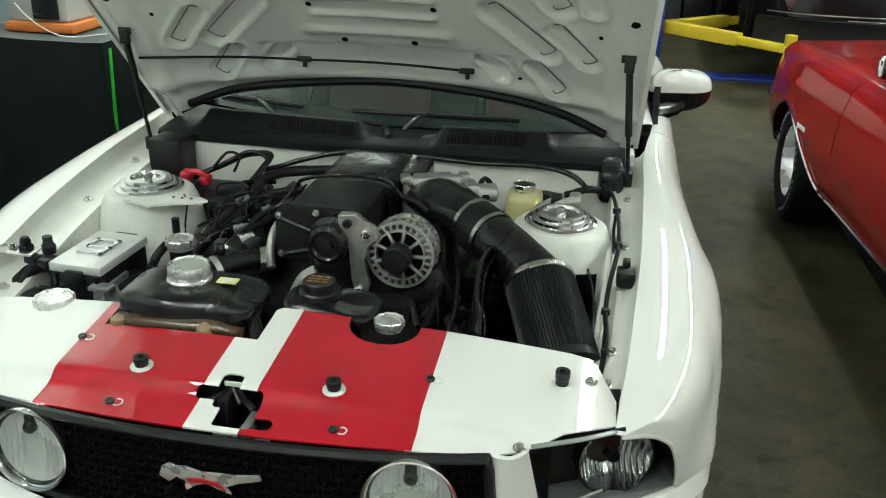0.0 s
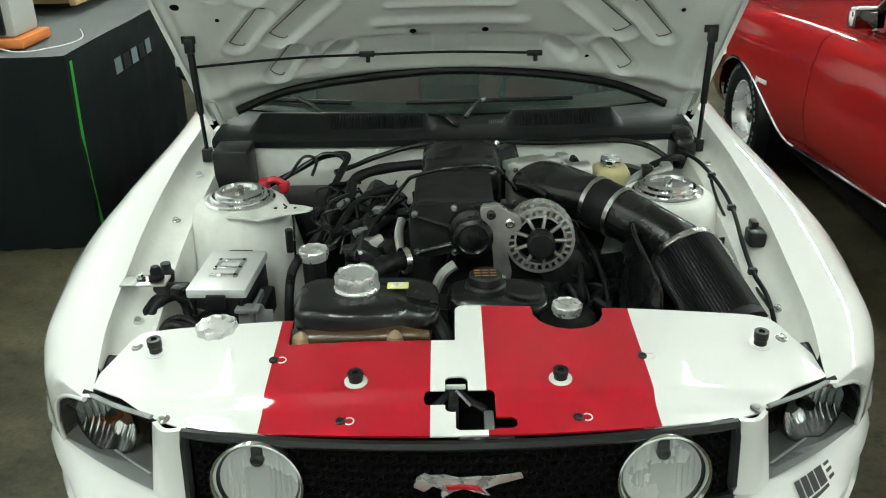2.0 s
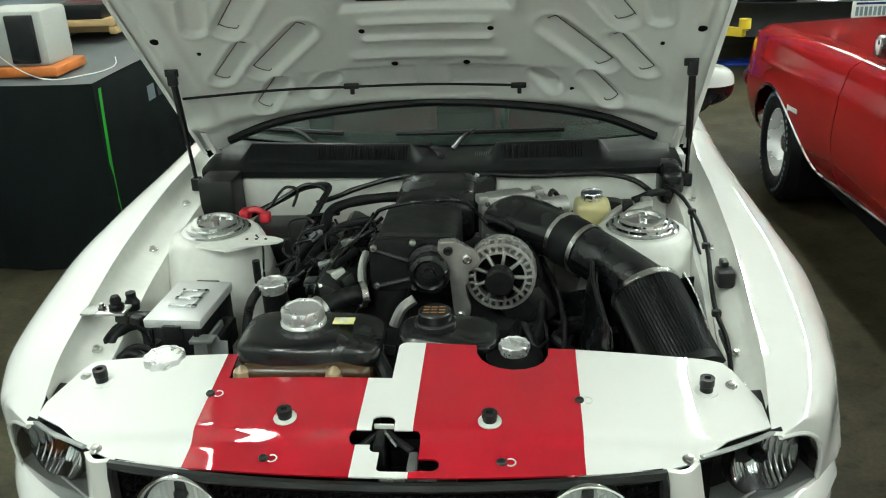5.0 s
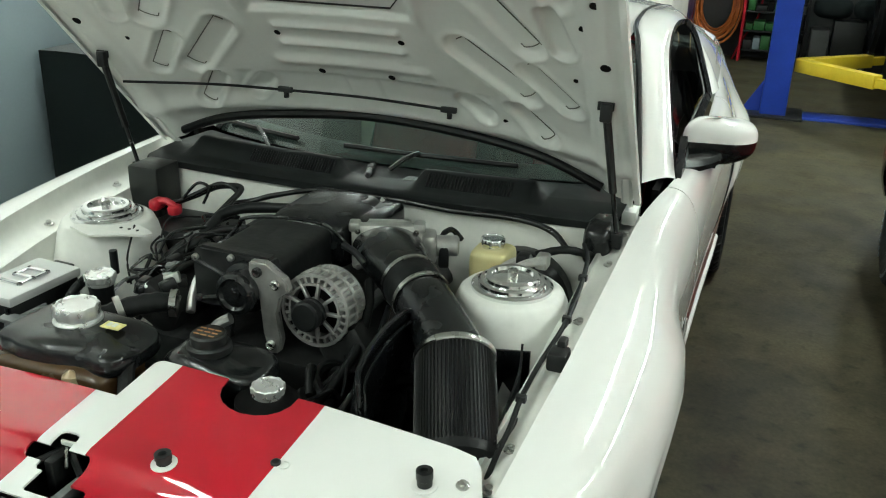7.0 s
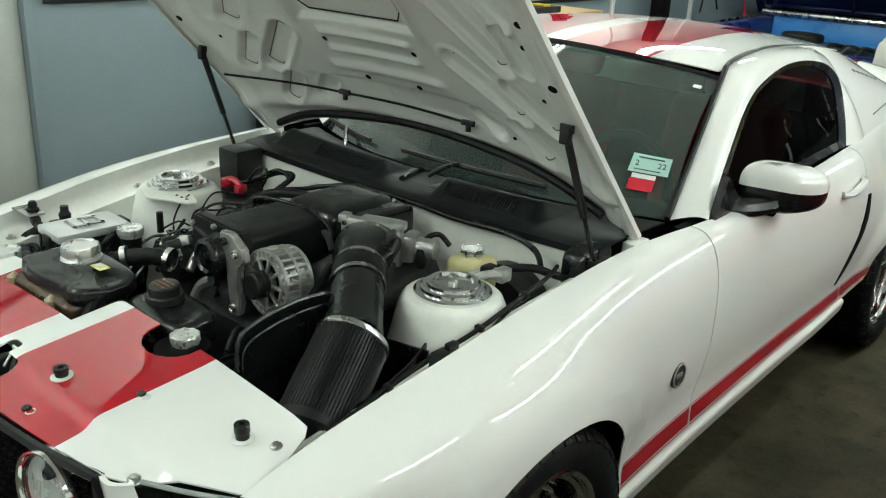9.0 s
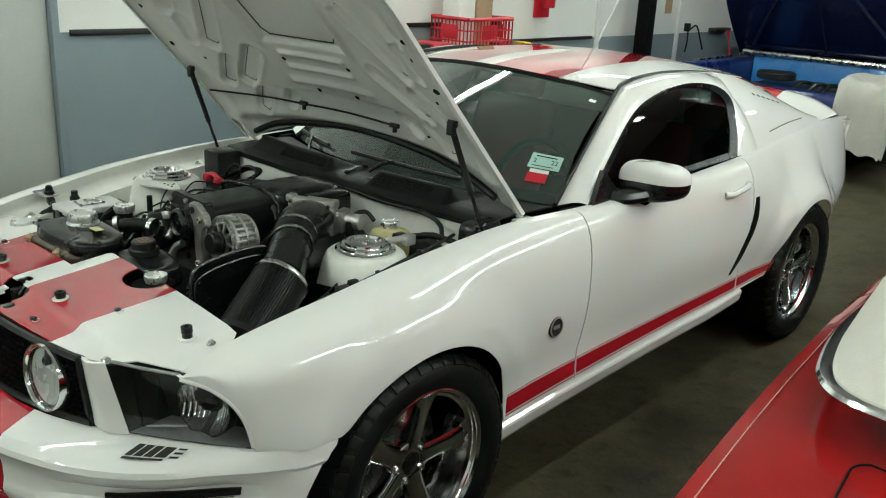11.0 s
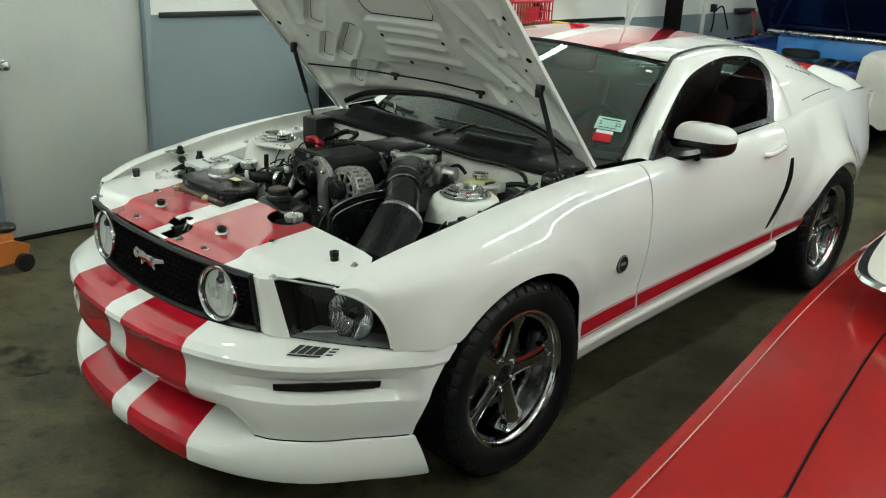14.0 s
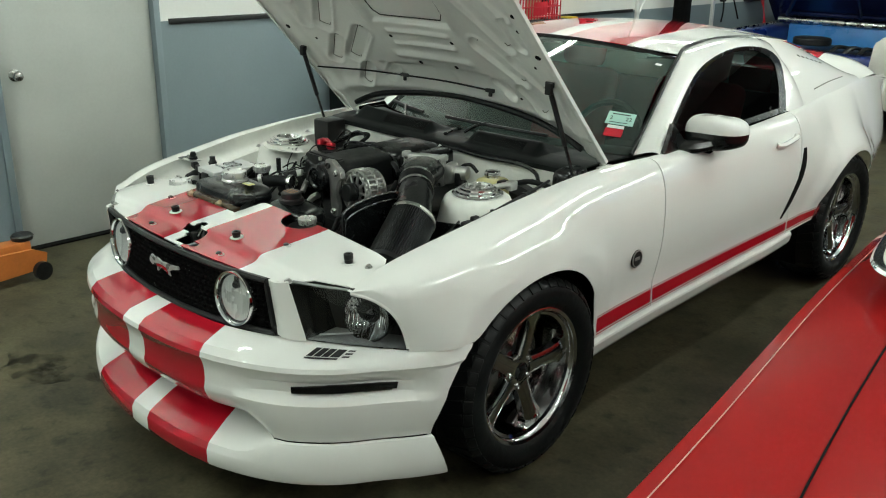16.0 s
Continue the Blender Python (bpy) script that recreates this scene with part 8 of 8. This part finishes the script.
bm = bmesh.new()
box(bm, (-2.36, 2.02, CZ + 0.006), (-1.98, 2.34, CZ + 0.055), 0.012)
cs = part("tool_case", bm, ORANGE, None, tags=("orange and grey power tool case on the covered chest", "tool case"))
bm = bmesh.new()
box(bm, (-2.34, 2.05, CZ + 0.055), (-2.02, 2.31, CZ + 0.32), 0.02)
part("case_body", bm, DOORGREY, cs)
bm = bmesh.new()
box(bm, (-2.20, 2.03, CZ + 0.07), (-2.06, 2.052, CZ + 0.30), 0.008)
part("case_panel", bm, SATIN, cs)
bm = bmesh.new()
tube(bm, [(-2.54, 2.25, 1.30), (-2.3, 2.05, 1.08), (-2.05, 1.98, CZ + 0.012), (-1.85, 2.05, CZ + 0.010), (-1.80, 2.25, CZ + 0.010), (-1.9, 2.5, CZ + 0.01)], 0.003, 5, 8)
part("cord", bm, PAPER, None, tags=("thin white cord lying over the covered chest", "cord"))


# ---- fire extinguisher on its red board, sockets, notices ----
FE = thing("fire_extinguisher", (-2.55, 5.03, 1.2), "red fire extinguisher on a red wall board", "fire extinguisher")
bm = bmesh.new()
box(bm, (WEST + 0.001, 4.93, 1.31), (WEST + 0.018, 5.15, 1.95), 0.003)
part("board", bm, PLASTRED, FE)
bm = bmesh.new()
lathe(bm, [(0.055, 1.40), (0.06, 1.41), (0.06, 1.72), (0.045, 1.77), (0.02, 1.79), (0.02, 1.82), (0, 1.82)], Matrix.Translation((WEST + 0.085, 5.04, 0)), 20)
part("cylinder", bm, PLASTRED, FE)
bm = bmesh.new()
box(bm, (WEST + 0.05, 4.98, 1.80), (WEST + 0.12, 5.06, 1.84), 0.006)
tube(bm, [(WEST + 0.09, 5.05, 1.81), (WEST + 0.11, 5.10, 1.74), (WEST + 0.10, 5.10, 1.55)], 0.010, 6)
part("valve", bm, PLASTIC, FE)
bm = bmesh.new()
box(bm, (WEST + 0.145, 5.0, 1.50), (WEST + 0.147, 5.08, 1.62))
part("label", bm, PAPER, FE)
for y, z, w, h, mt in ((7.35, 1.33, 0.14, 0.16, CARD), (7.18, 1.34, 0.10, 0.15, PAPER)):
    bm = bmesh.new()
    box(bm, (WEST + 0.001, y - w / 2, z), (WEST + 0.006, y + w / 2, z + h))
    part("notice", bm, mt, None, tags=("small faded notice on the white wall", "notice"))
bm = bmesh.new()
box(bm, (WEST + 0.001, 7.75, 1.13), (WEST + 0.05, 7.83, 1.22), 0.008)
sk = part("wall_socket", bm, PLASTIC, None, tags=("dark wall socket with hanging black leads", "socket"))
bm = bmesh.new()
tube(bm, [(WEST + 0.05, 7.79, 1.14), (WEST + 0.10, 7.85, 1.20), (WEST + 0.08, 8.0, 1.08), (WEST + 0.06, 8.15, 0.92)], 0.010, 6)
tube(bm, [(WEST + 0.05, 7.77, 1.14), (WEST + 0.06, 7.76, 1.02), (WEST + 0.05, 7.75, 0.90)], 0.009, 6)
part("lead", bm, RUBBER, sk)
bm = bmesh.new()
box(bm, (WEST + 0.001, 8.35, 1.11), (WEST + 0.10, 8.75, 1.16), 0.01)
rk = part("hose_rack", bm, CAST, None, tags=("wall rack with thin red air lines", "hose rack"))
bm = bmesh.new()
for k in range(3):
    tube(bm, [(WEST + 0.10, 8.62 + 0.04 * k, 1.13), (WEST + 0.2, 8.55, 0.95), (WEST + 0.3 + 0.05 * k, 8.30, 0.65), (WEST + 0.4, 8.2, 0.30)], 0.006, 5)
part("air_line", bm, PLASTRED, rk)
for y in (5.95, 6.85, 7.55):
    bm = bmesh.new()
    box(bm, (WEST + 0.001, y, 0.1), (WEST + 0.035, y + 0.05, TOP - 0.01), 0.006)
    part("trim", bm, WALLWHITE, None, tags=("white painted conduit on the wall", "conduit", "", "structure"))
bm = bmesh.new()
tube(bm, [(WEST + 0.012, 6.0, 1.05), (WEST + 0.012, 6.6, 1.85)], 0.012, 6)
part("trim", bm, WALLWHITE, None, tags=("white diagonal brace on the wall", "brace", "", "structure"))

# ---- clutter on the north wall: hose coils, shelves, tyres ----
NY = NORTH - 0.02
HC = thing("hose_coil", (0.24, NY, 0.6), "orange air hose coiled on the wall", "hose")
for k in range(9):
    r = 0.20 + 0.022 * (k % 3) + 0.006 * k
    c = Vector((0.24 + 0.02 * math.sin(k), NY - 0.06 - 0.018 * k, 0.60 + 0.01 * math.cos(k * 2)))
    bm = bmesh.new()
    tube(bm, [c + Vector((0.92 * r * math.cos(a), 0.01 * math.sin(5 * a), r * 1.5 * math.sin(a))) for a in span(0, 2 * math.pi, 22)], 0.014, 6, 1)
    part("hose_loop", bm, ORANGE, HC)
bm = bmesh.new()
tube(bm, [(0.75, NY - 0.08, 0.75), (0.72, NY - 0.1, 0.5), (0.62, NY - 0.12, 0.3), (0.55, NY - 0.15, 0.15), (0.5, NY - 0.3, 0.012)], 0.012, 6)
part("red_lead", bm, PLASTRED, None, tags=("red lead hanging from the wall to the floor", "cord"))
SR = thing("storage_rack", (0.75, NY - 0.2, 0), "dark storage rack filled with small parts", "rack")
for x in (0.55, 1.25):
    bm = bmesh.new()
    box(bm, (x, NY - 0.35, 0), (x + 0.03, NY - 0.02, 2.0), 0.004)
    part("upright", bm, PLASTRED if x < 1 else CAST, SR)
random.seed(9)
for k in range(8):
    bm = bmesh.new()
    box(bm, (0.585, NY - 0.34, 0.12 + 0.22 * k), (1.245, NY - 0.03, 0.14 + 0.22 * k), 0.003)
    part("shelf", bm, CAST, SR)
for k in range(7):
    x = 0.60
    while x < 1.18:
        w = random.uniform(0.06, 0.14)
        bm = bmesh.new()
        box(bm, (x, NY - 0.32, 0.142 + 0.22 * k), (min(x + w, 1.24), NY - 0.08, 0.142 + 0.22 * k + random.uniform(0.06, 0.17)), 0.006)
        part("storage_bin", bm, random.choice((PLASTIC, BINGREEN, CAST, BINGREEN, PLASTRED, WALLGREY, PLASTIC, VOID)), None, tags=("small storage bin or part on the dark rack", "bin", "bins on the storage rack"))
        x += w + 0.01
for k, (x, r, z) in enumerate(((3.55, 0.36, 0.40), (4.35, 0.34, 0.36), (-0.75, 0.33, 0.34))):
    bm = bmesh.new()
    lathe(bm, [(r * 0.62, -0.1), (r * 0.95, -0.11), (r, -0.07), (r, 0.07), (r * 0.95, 0.11), (r * 0.62, 0.1), (r * 0.60, 0.0), (r * 0.62, -0.1)], axis((x, NY - 0.16, r + 0.002), (0, -1, 0.02)), 32, cap=False)
    part("tyre", bm, RUBBER, None, tags=("black tyre leaning on the wall", "tyre", "tyres along the wall"))
BN = thing("tool_board", (2.2, NY, 1.2), "dark tool board with hanging belts and tools", "tool board")
bm = bmesh.new()
box(bm, (-0.9, NY - 0.015, 1.0), (4.6, NY + 0.018, 2.6), 0.004)
part("panel", bm, CAST, BN)
for k in range(26):
    x = -0.8 + 5.2 * k / 26 + random.uniform(-0.05, 0.05)
    bm = bmesh.new()
    h = random.uniform(0.15, 0.6)
    z = random.uniform(1.4, 2.3)
    tube(bm, [(x, NY - 0.03, z), (x + random.uniform(-0.06, 0.06), NY - 0.05, z - h * 0.5), (x + random.uniform(-0.05, 0.05), NY - 0.03, z - h)], random.uniform(0.008, 0.03), 6)
    part("hanging_tool", bm, random.choice((RUBBER, CAST, STEEL, PLASTIC, PAPER, CAST)), BN)

# ---- orange floor jack by the west door ----
JK = thing("floor_jack", (-2.2, -0.75, 0), "orange trolley jack on small wheels beside the wall", "floor jack")
m = pose(-2.22, -0.60, 0, 0, 0, 12)
bm = bmesh.new()
prism(bm, [(-0.55, 0.05), (0.12, 0.05), (0.14, 0.13), (0.06, 0.17), (-0.20, 0.19), (-0.55, 0.22)], 0.02, m @ Matrix(((0, 0, 1, -0.12), (1, 0, 0, 0), (0, 1, 0, 0), (0, 0, 0, 1))))
prism(bm, [(-0.55, 0.05), (0.12, 0.05), (0.14, 0.13), (0.06, 0.17), (-0.20, 0.19), (-0.55, 0.22)], 0.02, m @ Matrix(((0, 0, 1, 0.10), (1, 0, 0, 0), (0, 1, 0, 0), (0, 0, 0, 1))))
part("side_plate", bm, ORANGE, JK)
bm = bmesh.new()
box(bm, (-0.05, -0.5, 0.12), (0.05, 0.10, 0.20), 0.015, m)
part("lifting_arm", bm, ORANGE, JK)
bm = bmesh.new()
lathe(bm, [(0.055, 0.0), (0.06, 0.02), (0.05, 0.03), (0, 0.03)], m @ Matrix.Translation((0, 0.08, 0.20)), 18)
part("saddle", bm, CAST, JK)
for x in (-0.15, 0.135):
    for y in (0.08, -0.48):
        bm = bmesh.new()
        lathe(bm, [(0, 0), (0.05, 0), (0.05, 0.03), (0, 0.03)], m @ axis((x, y, 0.05), (1, 0, 0)), 18, cap=False)
        part("wheel", bm, CAST, JK)
bm = bmesh.new()
tube(bm, [m @ Vector((0, -0.5, 0.2)), m @ Vector((0, -0.7, 0.7)), m @ Vector((0, -0.78, 1.0))], 0.018, 8)
part("handle", bm, ORANGE, JK)
# dark stain on the floor, a thin film of oil
bm = bmesh.new()
pts = [Vector((-1.02 + (0.22 + 0.05 * math.sin(3 * a) + 0.03 * math.sin(7 * a) + 0.02 * math.sin(13 * a + 1)) * math.cos(a), -0.92 + (0.14 + 0.02 * math.sin(4 * a)) * math.sin(a) + 0.35 * (0.24 * math.cos(a)), 0.0015)) for a in span(0, 2 * math.pi, 40)[:-1]]
bm.faces.new([bm.verts.new(p) for p in pts])
STAIN = material("oil film", (0.020, 0.017, 0.010), 0.45, scale=9, vary=0.5, spec=0.15)
snt = STAIN.node_tree
geo, rag, soft_edge = snt.nodes.new("ShaderNodeNewGeometry"), snt.nodes.new("ShaderNodeTexNoise"), snt.nodes.new("ShaderNodeMapRange")
rag.inputs["Scale"].default_value, rag.inputs["Detail"].default_value, rag.inputs["Roughness"].default_value = 7, 6, 0.62
soft_edge.inputs["From Min"].default_value, soft_edge.inputs["From Max"].default_value, soft_edge.inputs["To Max"].default_value = 0.44, 0.62, 0.75
snt.links.new(geo.outputs["Position"], rag.inputs["Vector"])
snt.links.new(rag.outputs["Fac"], soft_edge.inputs["Value"])
snt.links.new(soft_edge.outputs[0], snt.nodes["Principled BSDF"].inputs["Alpha"])
part("oil_stain", bm, STAIN, None, tags=("dark wet oil stain on the concrete", "stain", "", "structure"))

# ---- boxes, covered parts and beams heaped along the north wall ----
random.seed(21)
x = 1.32
while x < 3.2:
    w, hh = random.uniform(0.16, 0.38), random.uniform(0.18, 0.55)
    bm = bmesh.new()
    box(bm, (-w / 2, -0.16, 0.0), (w / 2, 0.16, hh), 0.02, pose(x + w / 2, 9.45, 0.001, 0, 0, random.uniform(-6, 6)))
    part("parts_box", bm, random.choice((CAST, PLASTIC, CLOTHBLACK, DARKWALL, PLASTIC)), None, tags=("dark box of spare parts on the floor by the wall", "box", "boxes along the wall"))
    x += w + 0.03
for k in range(6):
    bm = bmesh.new()
    x = 1.5 + 0.42 * k
    lump(bm, (x - 0.2, 9.22, 0.56), (x + 0.22, 9.55, 0.56 + random.uniform(0.2, 0.42)), 0.7, 10, (((x, 9.22, 0.7), 0.1, 0.05, (0, 1, 0)),))
    part("wrapped_part", bm, random.choice((CLOTHBLACK, DARKWALL, WALLGREY, CAST)), None, "", 60, tags=("wrapped engine part piled on the boxes", "wrapped part", "wrapped parts"))
for x0, z0, x1, z1 in ((1.6, 1.1, 2.6, 0.62), (2.1, 1.45, 3.1, 0.95)):
    bm = bmesh.new()
    d = Vector((x1 - x0, 0, z1 - z0))
    box(bm, (0, -0.03, -0.03), (d.length, 0.03, 0.03), 0.004, Matrix.Translation((x0, 9.68, z0)) @ d.to_track_quat("X", "Z").to_matrix().to_4x4())
    part("beam", bm, WOOD, None, tags=("bare wooden beam leaning on the wall", "beam", "beams"))


# ---- small things in the engine bay ----
def run(name, pts, r, mat=RUBBER, parent=CAR, label="", n=8):
    bm = bmesh.new()
    tube(bm, pts, r, n, 6)
    return part(name, bm, mat, parent, label, 60)


# loom along the driver's inner fender, held by clips
loom = run("wiring_loom", [(0.66, 0.34, 0.945), (0.69, 0.24, 0.945), (0.706, 0.08, 0.930), (0.706, -0.04, 0.908), (0.690, -0.18, 0.880), (0.684, -0.28, 0.858), (0.688, -0.36, 0.845), (0.685, -0.42, 0.829), (0.680, -0.47, 0.80)], 0.0055, RUBBER, CAR, "thin black wiring loom")
for q in ((0.684, -0.278, 0.858), (0.706, -0.02, 0.912), (0.700, 0.15, 0.938)):
    bm = bmesh.new()
    box(bm, (-0.010, -0.007, -0.007), (0.010, 0.007, 0.007), 0.002, pose(*q))
    part("loom_clip", bm, PLASTIC, loom)
# dark strips that stand in for the shaded gaps between cover and fenders
for s in (1, -1):
    bm = bmesh.new()
    sheet(bm, lambda u, v: Vector((s * (0.690 + 0.040 * u), -0.662 + 0.125 * v, cover_z(0.70, -0.662 + 0.125 * v) - 0.006 + 0.004 * u)), span(0, 1, 3), span(0, 1, 8))
    thicken(bm, 0.003)
    part("gap_strip", bm, RUBBER, CAR)
# hood bump stop on its steel bracket, and the plug below it
bm = bmesh.new()
box(bm, (-0.742, -0.372, 0.894), (-0.640, -0.322, 0.900), 0.002)
br = part("stop_bracket", bm, STEEL, CAR, "bare steel bracket with a rubber hood stop")
bm = bmesh.new()
lathe(bm, [(0.017, 0), (0.017, 0.008), (0.012, 0.012), (0.013, 0.02), (0.009, 0.030), (0, 0.031)], axis((-0.665, -0.345, 0.902), (0, 0, 1)), 16)
part("stop_pad", bm, RUBBER, br)
bm = bmesh.new()
lathe(bm, [(0.011, 0), (0.011, 0.004), (0.007, 0.005), (0.007, 0.010), (0, 0.010)], axis((-0.702, -0.342, 0.902), (0, 0, 1)), 6)
part("bolt", bm, STEEL, br)
bm = bmesh.new()
box(bm, (-0.034, -0.012, -0.012), (0.0, 0.012, 0.012), 0.004, pose(-0.635, -0.350, 0.876, 0, 10, -8))
box(bm, (0.0, -0.009, -0.009), (0.026, 0.009, 0.009), 0.003, pose(-0.635, -0.350, 0.876, 0, 10, -8))
plug = part("cable_plug", bm, PLASTIC, CAR, "black cable plug")
run("cable", [(-0.61, -0.352, 0.872), (-0.595, -0.34, 0.855), (-0.60, -0.30, 0.82), (-0.60, -0.26, 0.78)], 0.004, RUBBER, plug)
# hoses behind the cover's passenger end, with dark filler added to darken the cavity
run("coolant_hose", [(-0.665, -0.43, 0.72), (-0.690, -0.38, 0.79), (-0.675, -0.34, 0.835), (-0.640, -0.325, 0.850), (-0.60, -0.34, 0.848), (-0.57, -0.36, 0.82)], 0.014, RUBBER, CAR, "black rubber coolant hose", 10)
run("vacuum_hose", [(-0.64, -0.46, 0.74), (-0.655, -0.40, 0.795), (-0.625, -0.37, 0.815), (-0.575, -0.385, 0.80), (-0.54, -0.43, 0.76)], 0.008, RUBBER, CAR, "thin black vacuum hose")
bm = bmesh.new()
lathe(bm, [(0, 0), (0.045, 0), (0.055, 0.012), (0.055, 0.03), (0.03, 0.045), (0.02, 0.07), (0, 0.07)], axis((-0.60, -0.40, 0.745), (0.2, -0.3, 1)), 24)
part("infill", bm, SATIN, CAR, "black round horn")
bm = bmesh.new()
sheet(bm, lambda u, v: Vector((-0.700 + 0.03 * u + 0.16 * v, -0.52 + 0.27 * u, 0.74 - 0.03 * v + 0.008 * math.sin(9 * u))), span(0, 1, 10), span(0, 1, 4))
thicken(bm, 0.004)
part("dark_filler", bm, RUBBER, CAR, "black filler sheet that darkens the cavity")
# front lip and catches of the fuse box, and a bare metal bracket beside it
bm = bmesh.new()
box(bm, (-0.020, -0.112, 0.838), (0.024, -0.101, 0.872), 0.003, FB)
part("catch", bm, PLASTIC, fb)
for x in (-0.052, 0.056):
    bm = bmesh.new()
    box(bm, (x - 0.006, -0.106, 0.78), (x + 0.006, -0.1, 0.86), 0.002, FB)
    part("rib", bm, SATIN, fb)
bm = bmesh.new()
prism(bm, [(-0.040, -0.045), (0.036, -0.045), (0.036, 0.020), (0.020, 0.022), (0.014, 0.034), (-0.008, 0.034), (-0.014, 0.020), (-0.040, 0.016)], 0.004, pose(-0.445, -0.375, 0.81, 75, 0, 8))
part("steel_bracket", bm, CASTGREY, CAR, "bare grey stamped steel bracket", 20)
# fine seam line down the strut tower, and loose leads across the bay
run("earth_lead", [(-0.44, 0.02, 0.93), (-0.41, -0.03, 0.92), (-0.405, -0.06, 0.87), (-0.41, -0.05, 0.80)], 0.0028, RUBBER, CAR, "thin black earth lead", 6)
random.seed(4)
for k in range(7):
    a = Vector((random.uniform(-0.36, -0.14), random.uniform(-0.14, 0.16), random.uniform(0.86, 0.92)))
    b = a + Vector((random.uniform(-0.10, 0.12), random.uniform(0.05, 0.20), random.uniform(-0.04, 0.03)))
    run("lead", [a, a.lerp(b, 0.4) + Vector((random.uniform(-0.03, 0.03), 0, random.uniform(0.01, 0.035))), b], random.uniform(0.0025, 0.005), random.choice((RUBBER, RUBBER, PLASTIC)), CAR, "thin black lead", 6)
for q, r in (((-0.235, -0.10, 0.90), 18), ((-0.19, -0.02, 0.925), -30), ((-0.29, 0.05, 0.915), 50)):
    bm = bmesh.new()
    box(bm, (-0.016, -0.009, -0.008), (0.010, 0.009, 0.008), 0.002, pose(*q, 10, -15, r))
    box(bm, (0.010, -0.007, -0.006), (0.022, 0.007, 0.006), 0.002, pose(*q, 10, -15, r))
    part("lead_plug", bm, CASTGREY, CAR, "grey lead plug")
